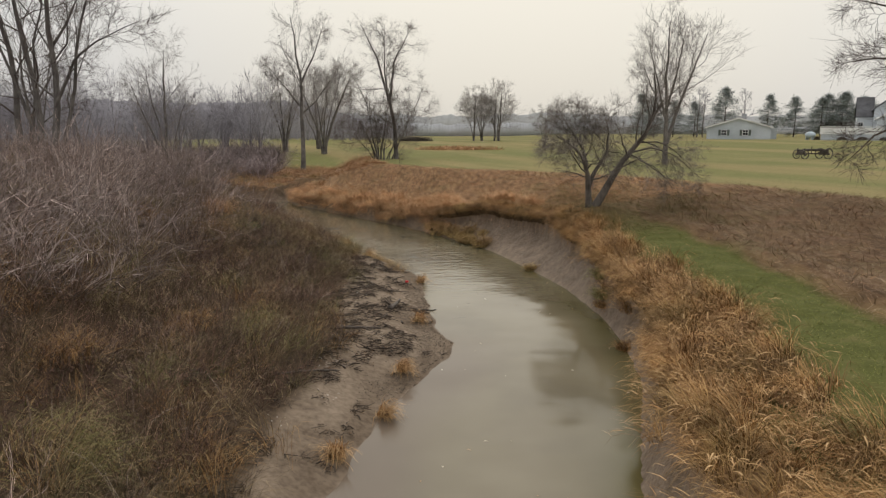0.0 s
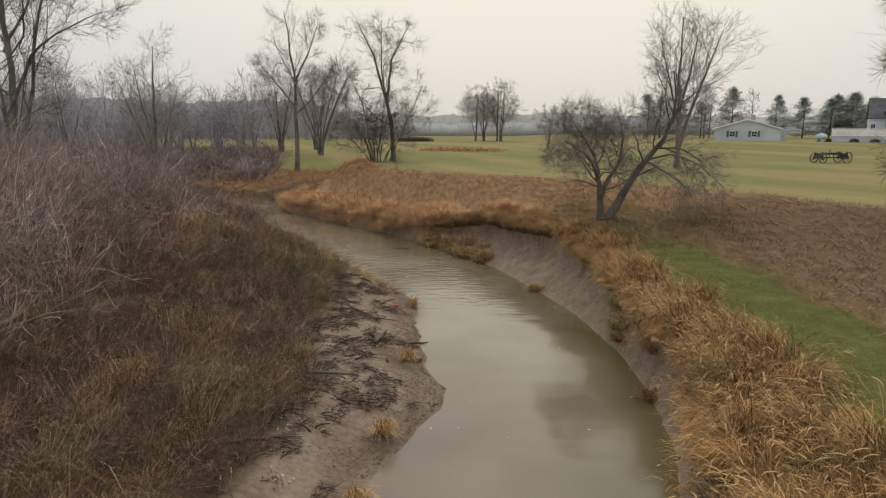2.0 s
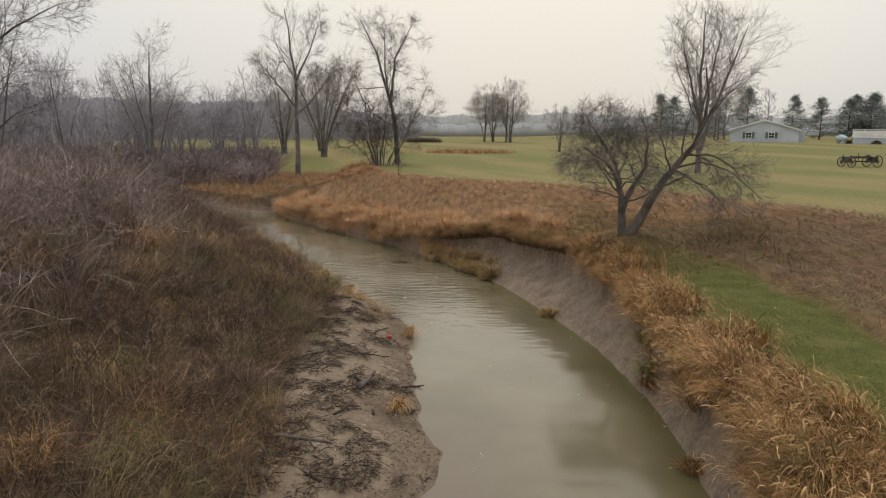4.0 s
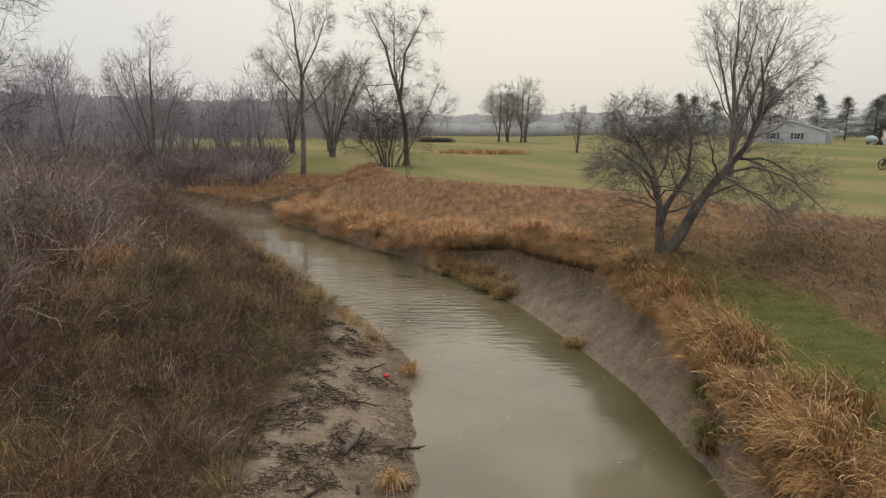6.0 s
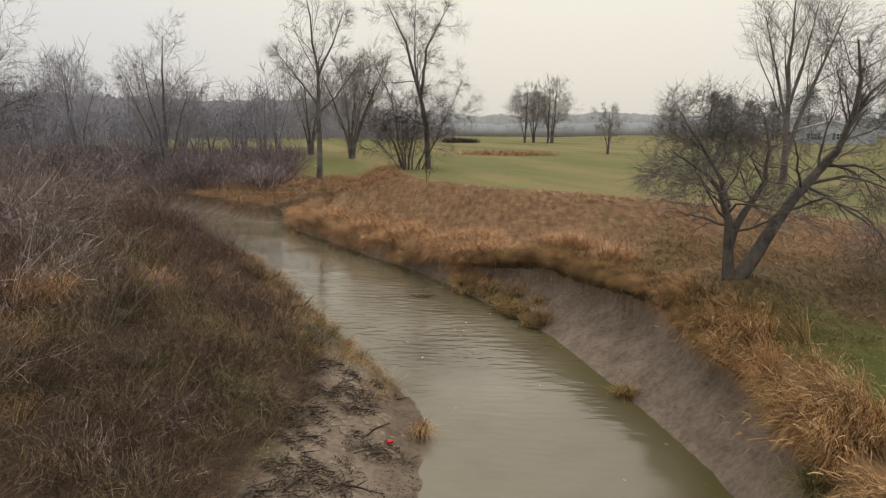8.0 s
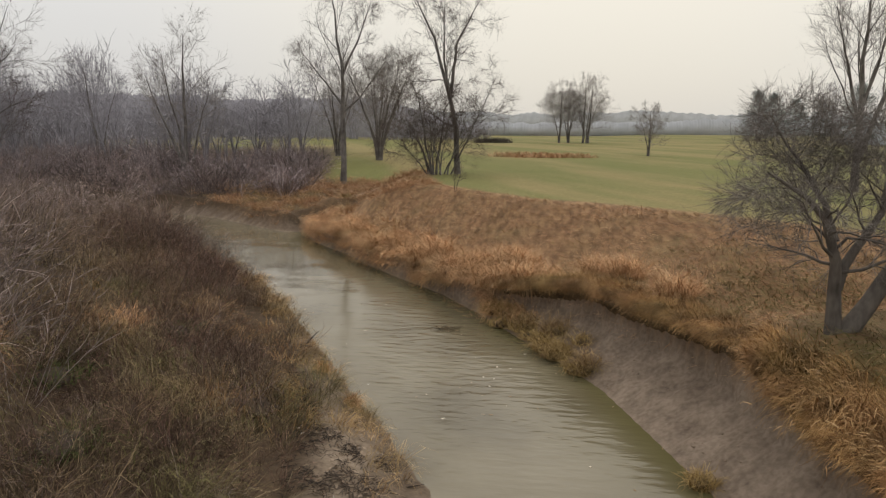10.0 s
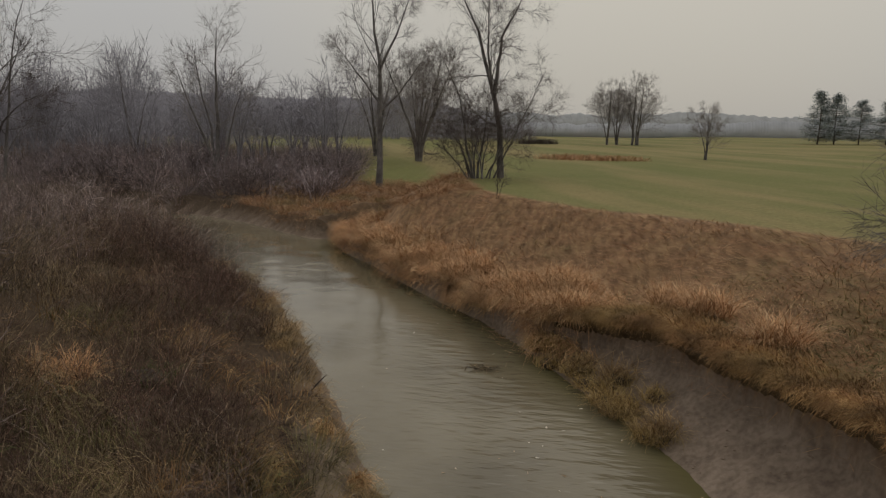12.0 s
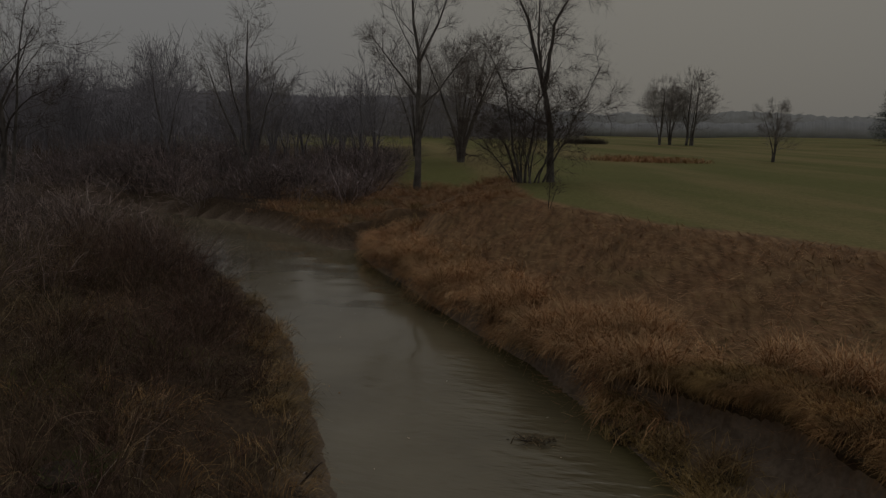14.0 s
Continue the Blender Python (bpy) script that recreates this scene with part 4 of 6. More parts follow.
def weed_plants(rng, at, tall, width, twigs=7, lean=0.18):
    """Dead upright stems with side twigs in the upper half."""
    n = len(at)
    (v, f), P = blades(at, tall, lean, 0.4, np.full(n, width), heading=3.0 * waves(at[:, 0], at[:, 1], 0.55, 27), spread=0.8, k=4, rng=rng)
    sets = [(v, f)]
    for c in range(twigs):
        t = rng.uniform(0.35, 1.0, n) * 3
        a = np.minimum(t.astype(int), 2)
        q = P[np.arange(n), a] + (P[np.arange(n), a + 1] - P[np.arange(n), a]) * (t - a)[:, None]
        (v2, f2), _ = blades(q, tall * rng.uniform(0.14, 0.36, n), 0.65, 0.2, np.full(n, width * 0.8), k=3, rng=rng)
        sets.append((v2, f2))
    return sets


def tufts(rng, centers, per, size, spread, bias, pull=0.6, width=(0.009, 0.018), droop=1.4, k=5, lean=0.3):
    """Domed tufts: blades that fan out from each centre and lean towards bias."""
    n = len(centers) * per
    idx = np.repeat(np.arange(len(centers)), per)
    az, q = rng.uniform(0, 2 * np.pi, n), np.sqrt(rng.uniform(0, 1, n))
    at = centers[idx] + np.stack([spread * q * np.cos(az), spread * q * np.sin(az), np.full(n, -0.03)], 1)
    big = rng.uniform(0.7, 1.3, len(centers))[idx]
    b0 = bias[idx] if np.ndim(bias) else bias
    head = np.arctan2(np.sin(az) + pull * np.sin(b0), np.cos(az) + pull * np.cos(b0))
    size = size[idx] if np.ndim(size) else size
    return blades(at, size * big * rng.uniform(0.65, 1.1, n), lean, droop, rng.uniform(*width, n), heading=head, spread=0.35, k=k, rng=rng), head


def left_canopy(x, y, dd):
    """How tall the dead weeds stand, by their way from the bar and up the rise."""
    return 0.3 + 0.8 * smooth(0, 2.2, dd) + 0.9 * smooth(4.0, 8.0, dd) * smooth(40, 30, y) + 0.5 * smooth(34, 42, y) + 0.6 * waves(x, y, 1.1, 21)


def bushes(name, rng, c, tall, rad, kin, per, twigs, width, mat, label, category):
    """Rounded leafless bushes: stems that fan out from each foot, with side twigs."""
    idx = np.repeat(np.arange(len(c)), per)
    n = len(idx)
    a, q = rng.uniform(0, 6.28, n), np.sqrt(rng.uniform(0, 1, n))
    pts = c[idx] + np.stack([0.35 * rad[idx] * q * np.cos(a), 0.35 * rad[idx] * q * np.sin(a), np.full(n, -0.03)], 1)
    ln = tall[idx] * rng.uniform(0.55, 1.12, n)
    lean = q * np.clip(rad[idx] / tall[idx], 0.15, 0.95)
    out = np.stack([np.cos(a), np.sin(a), np.zeros(n)], 1)
    P = np.zeros((n, 4, 3))
    P[:, 0] = pts
    # each bush is beaten over its own way
    lay = rng.normal(0, 0.16, (len(c), 3)) * np.array([1, 1, 0.4])
    d = out * np.sin(lean)[:, None] + np.array([0, 0, 1.0]) * np.cos(lean)[:, None]
    for k in range(1, 4):
        d = d + rng.normal(0, 0.30, (n, 3)) + 0.12 * out + lay[idx]
        d /= np.linalg.norm(d, axis=1, keepdims=True)
        P[:, k] = P[:, k - 1] + d * (ln / 3)[:, None]
    side = np.cross(d, rng.normal(0, 1, (n, 3)))
    side /= np.linalg.norm(side, axis=1, keepdims=True) + 1e-9
    sets, fam = [ribbons(P, np.full(n, width), side)], [np.repeat(kin[idx], 8)]
    for _ in range(twigs):
        t = rng.uniform(0.9, 3.0, n)
        k = np.minimum(t.astype(int), 2)
        p0, p1 = P[np.arange(n), k], P[np.arange(n), k + 1]
        ax = (p1 - p0) / (np.linalg.norm(p1 - p0, axis=1, keepdims=True) + 1e-9)
        e = ax + rng.normal(0, 0.55, (n, 3))
        e /= np.linalg.norm(e, axis=1, keepdims=True)
        f = e + rng.normal(0, 0.3, (n, 3))
        l2 = (ln * rng.uniform(0.12, 0.32, n))[:, None]
        q0 = p0 + (p1 - p0) * (t - k)[:, None]
        Q = np.stack([q0, q0 + e * l2 * 0.5, q0 + e * l2 * 0.5 + f * l2 * 0.5], 1)
        s = np.cross(e, rng.normal(0, 1, (n, 3)))
        s /= np.linalg.norm(s, axis=1, keepdims=True) + 1e-9
        sets.append(ribbons(Q, np.full(n, width * 0.75), s))
        fam.append(np.repeat(kin[idx], 6))
    me = quads_mesh(name, *join(sets), mat)
    at = me.attributes.new("kin", "FLOAT", "POINT")
    at.data.foreach_set("value", np.concatenate(fam).astype(np.float32))
    # single bushes are old and dark, or fresh and pale
    tone = np.clip(rng.lognormal(-0.12, 0.42, len(c)), 0.35, 1.9)[idx]
    shade = np.concatenate([np.repeat(tone, len(f) // n) for f in fam])
    at = me.attributes.new("tone", "FLOAT_COLOR", "POINT")
    at.data.foreach_set("color", np.stack([shade, shade, shade, np.ones_like(shade)], 1).astype(np.float32).ravel())
    tagged(new(name, me), label, category, kind="stuff")


def grow_left_bank():
    rng = np.random.default_rng(101)
    left = lambda h, z, i, x, y: np.where((~i["near_r"]) & (~i["near_f"]) & (~i["wet"]), smooth(-0.1, 0.9, i["dl"] - i["bar"]), 0) * (0.1 + 0.9 * smooth(-0.5, 0.1, waves(x, y, 1.2, 22)))
    at, i = scatter(rng, 9500, -17, 1, 6, 50, left)
    tall = np.clip(left_canopy(at[:, 0], at[:, 1], i["dl"] - i["bar"]), 0.2, 3) * rng.uniform(0.5, 1.05, len(at))
    stuff("dead_weeds", weed_plants(rng, at, tall, 0.0068, 6, 0.4), M_WEED, "dense dead reddish-brown weed stems on the bank", "weeds")
    # bushes of many sizes and kinds: rust and brown low down, paled to grey-pink by painted haze up the rise and
    # further off
    c, ci = scatter(np.random.default_rng(601), 2300, -19, 1, 6, 52, left)
    dd = ci["dl"] - ci["bar"]
    up = smooth(2.5, 7.5, dd) * 0.6 + smooth(16, 32, c[:, 1]) * smooth(1.5, 6.0, dd) * 0.5
    kin = np.clip(0.55 * up + 0.6 * rng.uniform(0, 1, len(c)) + 0.16 * waves(c[:, 0], c[:, 1], 0.7, 28), 0, 1)
    kin = np.clip(kin + 0.14 * smooth(17, 20, c[:, 1]) * smooth(27, 24, c[:, 1]), 0, 1) * (1 - 0.6 * smooth(26, 30, c[:, 1]) * smooth(9, 6, dd))
    # the near rise is paled most, with haze in the twig colour
    rise = smooth(3.2, 5.5, dd) * smooth(29, 25, c[:, 1])
    kin = np.maximum(np.where(c[:, 1] < 24, np.minimum(kin, 0.74), kin), rise * rng.uniform(0.5, 1.0, len(c)))
    tall = np.clip(left_canopy(c[:, 0], c[:, 1], dd), 0.45, 2.3) * rng.uniform(0.55, 1.3, len(c))
    bushes("brush_clumps", rng, c, tall, tall * rng.uniform(0.35, 0.75, len(c)), kin, 34, 4, 0.0066, M_BUSH, "leafless bushy clumps of rust, tan and grey twigs", "brush")
    c, ci = scatter(np.random.default_rng(602), 1250, -10, -1, 7, 30, lambda h, z, i, x, y: np.where((~i["near_r"]) & (~i["near_f"]) & (~i["wet"]), smooth(-0.1, 0.9, i["dl"] - i["bar"]), 0))
    dd = ci["dl"] - ci["bar"]
    kin = np.clip(0.30 * rng.uniform(0, 1, len(c)) ** 1.3 + 0.2 * (rng.uniform(0, 1, len(c)) < 0.35), 0, 1)
    tall = np.clip(0.45 + 0.35 * smooth(0, 2, dd), 0.3, 1) * rng.uniform(0.6, 1.4, len(c))
    bushes("low_brush", rng, c, tall, tall * rng.uniform(0.5, 0.95, len(c)), kin, 26, 4, 0.0066, M_BUSH, "low dense rust-brown leafless brush near the bar", "brush")
    # long arching canes that tangle over the brush
    at, i = scatter(rng, 3000, -17, 0, 7, 48, left)
    n = len(at)
    b, _ = blades(at, rng.uniform(1.0, 2.4, n) * np.clip(left_canopy(at[:, 0], at[:, 1], i["dl"] - i["bar"]), 0.4, 1.3), 0.7, 1.7, rng.uniform(0.004, 0.007, n), k=8, rng=rng)
    stuff("arching_canes", [b], M_CANE, "pale arching dead canes tangled over the brush", "brush")
    # taller thicket on the rise and further off, haze put into its colour
    far = lambda h, z, i, x, y: np.where((~i["near_r"]) & (~i["near_f"]) & (~i["wet"]), np.maximum(smooth(4.0, 7.0, i["dl"] - i["bar"]), smooth(0.6, 2.2, i["dl"] - i["bar"]) * smooth(40, 46, y)), 0) * (0.3 + 0.7 * smooth(-0.4, 0.4, waves(x, y, 0.6, 23)))
    c, i = scatter(rng, 800, -42, -7, 8, 58, far)
    near, _ = scatter(rng, 330, -16, -5.5, 13, 27, far)
    c = np.concatenate([c, near])
    kin = np.clip(0.86 - 0.3 * smooth(26, 31, c[:, 1]) * smooth(-16, -12, c[:, 0]) + 0.2 * waves(c[:, 0], c[:, 1], 0.5, 30) + rng.uniform(-0.15, 0.15, len(c)), 0.4, 1)
    tall = rng.uniform(1.3, 2.7, len(c))
    bushes("thicket", rng, c, tall, tall * rng.uniform(0.4, 0.7, len(c)), kin, 28, 4, 0.0115, M_BUSH, "tangled leafless thicket of pale grey-pink twigs", "thicket")
    # tan and orange fringe at the water's edge upstream of the bar
    fr = lambda h, z, i, x, y: np.where((~i["near_r"]) & (~i["near_f"]) & (~i["wet"]), smooth(0.05, 0.2, i["dl"]) * smooth(1.5, 0.5, i["dl"]) * smooth(25.5, 29, y), 0)
    c, i = scatter(rng, 2300, -14, -0.5, 25, 47, fr)
    (b, _), _ = tufts(rng, c, 36, 0.5, 0.2, 0.2, width=(0.005, 0.012), pull=0.9, droop=2.0, k=4)
    stuff("fringe_grass", [b], M_FRINGE, "rusty tan grass fringe at the water's edge", "grass")
    # tall screen of brush along the bend
    bend = lambda h, z, i, x, y: np.where((~i["near_r"]) & (~i["near_f"]) & (~i["wet"]) & (x < -11.5 - 0.12 * (y - 44)), smooth(0.2, 1.2, i["dl"]) * smooth(14, 6, i["dl"]), 0)
    c, i = scatter(rng, 420, -46, -11, 40, 62, bend)
    tall = rng.uniform(1.3, 2.6, len(c)) * smooth(-10.5, -14.0, c[:, 0]).clip(0.5, 1)
    bushes("bend_brush", rng, c, tall, 0.55 * tall, np.clip(rng.normal(0.76, 0.12, len(c)), 0, 1), 30, 5, 0.014, M_BUSH, "leafless brush screening the creek's bend", "brush")
    # flattened grass between the stems
    mat = lambda h, z, i, x, y: np.where((~i["near_r"]) & (~i["near_f"]) & (~i["wet"]), smooth(-0.3, 0.6, i["dl"] - i["bar"]), 0) * (0.4 + 0.6 * smooth(-0.2, 0.6, waves(x, y, 1.0, 24)))
    c, i = scatter(rng, 2300, -15, 1, 6, 48, mat)
    (b, _), _ = tufts(rng, c, 30, 0.8, 0.3, 2.5 * waves(c[:, 0], c[:, 1], 0.7, 25), width=(0.005, 0.011), pull=0.9, droop=1.4, k=4)
    stuff("matted_grass", [b], M_MAT, "flattened tan and olive grass among weeds", "grass")
    # golden and olive tufts that catch the light
    for name, count, mt, wave, label in (("golden_tufts", 1300, M_STRAW, 45, "golden dead grass tufts among brown weeds"), ("olive_tufts", 1100, M_MAT, 46, "olive dead grass tufts among brown weeds")):
        c, i = scatter(rng, count, -13, 0, 7, 46, lambda h, z, i, x, y: mat(h, z, i, x, y) * np.maximum(smooth(0.1, 0.6, waves(x, y, 0.9, wave)), 0.8 * smooth(15.5, 12.0, y)))
        (b, _), _ = tufts(rng, c, 34, 1.05, 0.25, rng.uniform(0, 6.28, len(c)), width=(0.004, 0.009), pull=1.2, droop=2.0, k=5)
        stuff(name, [b], mt, label, "grass")
    # lodged grass draped over the brush
    c, i = scatter(rng, 1500, -14, 0, 7, 34, lambda h, z, i, x, y: mat(h, z, i, x, y) * smooth(0.0, 0.5, waves(x, y, 1.3, 47)) * smooth(33, 27, y))
    c[:, 2] += 0.4 * np.clip(left_canopy(c[:, 0], c[:, 1], i["dl"] - i["bar"]), 0.2, 1.4)
    for name, sel, mt, label in (("draped_grass", np.arange(len(c)) % 2 == 0, M_DRAPE, "lodged tan grass draped over dead brush"), ("draped_olive_grass", np.arange(len(c)) % 2 == 1, M_OLIVE, "lodged olive grass draped over dead brush")):
        (b, _), _ = tufts(rng, c[sel], 34, 0.95, 0.3, 2.5 * waves(c[sel, 0], c[sel, 1], 0.8, 25), width=(0.004, 0.008), pull=1.5, droop=2.4, k=5)
        stuff(name, [b], mt, label, "grass")
    grn = lambda h, z, i, x, y: np.where((~i["near_r"]) & (~i["near_f"]) & (~i["wet"]), smooth(0.2, 1.2, i["dl"] - i["bar"]), 0) * smooth(0.55, 1.0, waves(x, y, 1.3, 26))
    at, i = scatter(rng, 26000, -14, 0, 8, 46, grn)
    n = len(at)
    b, _ = blades(at, rng.uniform(0.2, 0.5, n), 0.5, 0.9, rng.uniform(0.008, 0.016, n), rng=rng)
    stuff("green_undergrowth", [b], M_GREEN, "patches of low green grass among dead weeds", "grass")


def grow_right_bank():
    rng = np.random.default_rng(102)
    # heavy straw-coloured reed grass along the lip
    lip = lambda h, z, i, x, y: np.where(i["near_r"] & (~i["field"]) & (~i["wet"]) & (i["dr"] > 0.15), smooth(-0.12, 0.04, i["dr"] - i["w"]) * smooth(0.5, -0.3, i["dr"] - i["w"] - np.interp(y, [8, 13, 18, 30], [2.4, 1.6, 1.2, 1.1])) * smooth(30.5, 28, y), 0)
    c, i = scatter(rng, 2200, 2, 10, 5, 31, lambda h, z, i, x, y: lip(h, z, i, x, y) * (0.3 + 0.7 * smooth(-0.5, 0.1, waves(x, y, 2.1, 36))))
    (b, P), head = tufts(rng, c, 80, 0.95 + 0.25 * np.clip(waves(c[:, 0], c[:, 1], 2.1, 36), -0.8, 0.8), 0.2, np.pi + 1.3 * waves(c[:, 0], c[:, 1], 1.1, 31), width=(0.005, 0.012), pull=1.0, droop=2.1, k=6)
    stuff("reed_grass", [b], M_STRAW, "thick drooping straw-coloured reed grass on the bank", "grass")
    pick = rng.uniform(0, 1, len(head)) < 0.16
    tip, m = P[pick, 4], int(pick.sum())
    p, _ = blades(tip, rng.uniform(0.14, 0.28, m), 1.2, 1.0, rng.uniform(0.012, 0.024, m), heading=head[pick], spread=0.5, rng=rng)
    stuff("seed_plumes", [p], M_PLUME, "pale feathery nodding seed heads of reed grass", "grass")
    # orange grass hanging to the water further up
    hang = lambda h, z, i, x, y: np.where(i["near_r"] & (~i["field"]) & (~i["wet"]), smooth(0.02, 0.12, i["dr"]) * smooth(2.6, 0.9, i["dr"] - i["w"]) * smooth(36.9, 38.2, y) * (0.25 + 0.75 * smooth(-0.4, 0.2, waves(x, y, 1.3, 29))), 0)
    c, i = scatter(rng, 4200, -13, 5, 36, 58, hang)
    (b, _), _ = tufts(rng, c, 40, 0.98, 0.24, np.pi * 1.25 + 0.7 * waves(c[:, 0], c[:, 1], 1.2, 33), width=(0.009, 0.02), pull=1.1, droop=1.9, lean=0.7)
    # its outer row trails right down to the water
    u = np.r_[0, np.cumsum(np.hypot(*np.diff(RIGHT, axis=0).T))]
    t = rng.uniform(np.interp(38.0, RIGHT[:, 1], u), u[-1] - 0.3, 520)
    p = np.stack([np.interp(t, u, RIGHT[:, j]) for j in (0, 1)], 1)
    q = np.stack([np.interp(t + 0.3, u, RIGHT[:, j]) for j in (0, 1)], 1) - p
    nrm = np.stack([q[:, 1], -q[:, 0]], 1) / np.linalg.norm(q, axis=1, keepdims=True)
    p = p + nrm * rng.uniform(0.1, 0.7, (520, 1))
    edge_row = np.c_[p, land(p[:, 0], p[:, 1])[0] + 0.03][waves(t, 0 * t, 2.2, 54) > rng.normal(-0.5, 0.3, 520)]
    (b2, _), _ = tufts(rng, edge_row, 36, 0.75, 0.16, np.pi * 1.2, width=(0.008, 0.018), pull=1.4, droop=1.9, lean=0.8)
    b = join([b, b2])
    stuff("orange_reed_grass", [b], M_ORANGE, "orange-tan reed grass hanging over the creek edge", "grass")
    # lip grass above the mud face
    edge = lambda h, z, i, x, y: np.where(i["near_r"] & (~i["field"]) & (~i["wet"]), smooth(0.12, 0.18, i["dr"] - i["w"]) * smooth(1.3, 0.2, i["dr"] - i["w"]) * smooth(25.5, 28, y) * smooth(39, 37.5, y), 0)
    c, i = scatter(rng, 4200, 0, 8, 24, 39, edge)
    c[:, 2] += 0.03
    (b, _), _ = tufts(rng, c, 40, 0.5, 0.16, np.pi * 1.1 + 0.6 * waves(c[:, 0], c[:, 1], 1.4, 38), pull=0.9, droop=2.0, width=(0.006, 0.013), k=5)
    stuff("lip_grass", [b], M_STRAW, "tan grass drooping over an undercut mud face", "grass")
    # grass that spills over the sod's edge
    n = 2600
    k, f = rng.integers(0, len(LIP_IN), n), rng.uniform(-0.6, 1.0, n)[:, None]
    keep = waves(0.09 * k, 0.0 * k, 3.1, 48) > rng.normal(-0.3, 0.3, n)
    c = (LIP_IN[k] + (LIP_OUT[k] - LIP_IN[k]) * f + rng.normal(0, 0.03, (n, 3)))[keep]
    out = (np.arctan2(-LIP_WAY[k, 1], -LIP_WAY[k, 0]) + 0.5 * waves(c[:1, 0] * 0 + 0.09 * k, 0.0 * k, 1.5, 49))[keep]
    (b, _), _ = tufts(rng, c, 24, 0.55, 0.1, out, pull=1.6, droop=2.2, width=(0.006, 0.012), k=5)
    stuff("spilling_grass", [b], M_STRAW, "tan grass spilling over the cut bank's edge", "grass")
    # russet grass of the long slope
    slope = lambda h, z, i, x, y: np.where(i["near_r"] & (~i["field"]) & (i["dr"] > i["w"]), 1.0, 0) * (1 - z["bench"]) * smooth(0.05, 0.3, np.where(y < 30, i["s"], i["s"] + 0.3)) * smooth(60, 55, y)
    at, i = scatter(rng, 210000, -8, 19, 9, 58, slope)
    at[:, 2] += rng.uniform(0.01, 0.07, len(at))
    n = len(at)
    b, _ = blades(at, rng.uniform(0.22, 0.5, n), 1.42, 0.12, rng.uniform(0.008, 0.015, n), heading=-2.4 + 0.8 * waves(at[:, 0], at[:, 1], 0.8, 34), spread=0.5, k=3, rng=rng)
    near = b[0].reshape(n, 6, 3)
    low = (at[:, 1] < 31 + 0.25 * (at[:, 0] - 6)) & (rng.uniform(0, 1, n) < 0.9)
    quad = (np.arange(n)[:, None] * 6 + np.array([0, 2])[None]).reshape(-1, 1) + np.array([0, 1, 3, 2])
    for sel, name, mat, label in ((low, "brown_grass", M_SLOPE, "matted brown grass combed down the slope"), (~low, "russet_grass", M_STRAW_RED, "wind-combed russet grass on the field's slope")):
        m = int(sel.sum())
        stuff(name, [(near[sel].reshape(-1, 3), quad[: 2 * m])], mat, label, "grass")
    # low tufts that break up the near slope
    lowt = lambda h, z, i, x, y: np.where(i["near_r"] & (~i["field"]) & (i["dr"] > i["w"] + 0.3), 1.0, 0) * (1 - z["bench"]) * smooth(0.33, 0.4, np.where(y < 30, i["s"], 0.5)) * smooth(48, 40, y) * (0.35 + 0.65 * smooth(26, 31, y)) * (0.2 + 0.8 * smooth(-0.3, 0.4, waves(x, y, 0.9, 35)))
    c, i = scatter(rng, 800, -4, 19, 10, 48, lowt)
    (b, _), _ = tufts(rng, c, 36, 0.5, 0.34, -2.6 + 0.5 * waves(c[:, 0], c[:, 1], 0.6, 37), width=(0.005, 0.01), pull=3.0, droop=2.4, lean=0.8, k=4)
    stuff("slope_tufts", [b], M_SLOPE, "low brown and olive tufts on the slope", "grass")
    # short green grass of the bench
    grn = lambda h, z, i, x, y: z["bench"]
    at, i = scatter(rng, 60000, 5, 13, 8, 31, grn)
    n = len(at)
    b, _ = blades(at, rng.uniform(0.05, 0.12, n), 0.6, 0.8, rng.uniform(0.008, 0.014, n), k=2, rng=rng)
    # thin olive growth up the slope beyond the bench
    olive = lambda h, z, i, x, y: np.where(i["near_r"] & (~i["field"]) & (i["dr"] > i["w"] + 0.2), smooth(0.85, 0.4, i["s"] + 0.12 * waves(x, y, 0.8, 39)) * smooth(42, 33, y) * smooth(24, 29, y), 0) * (0.35 + 0.65 * smooth(-0.3, 0.4, waves(x, y, 1.5, 40)))
    at, i = scatter(rng, 110000, 0, 15, 24, 43, olive)
    n = len(at)
    c2, _ = blades(at, rng.uniform(0.16, 0.4, n), 0.9, 0.8, rng.uniform(0.007, 0.013, n), heading=-2.4, spread=0.9, k=3, rng=rng)
    stuff("olive_slope_grass", [c2], M_OLIVE, "thin olive-green grass through brown thatch", "grass")
    stuff("bench_grass", [b], M_BENCH, "short green grass strip beside the creek bank", "grass")


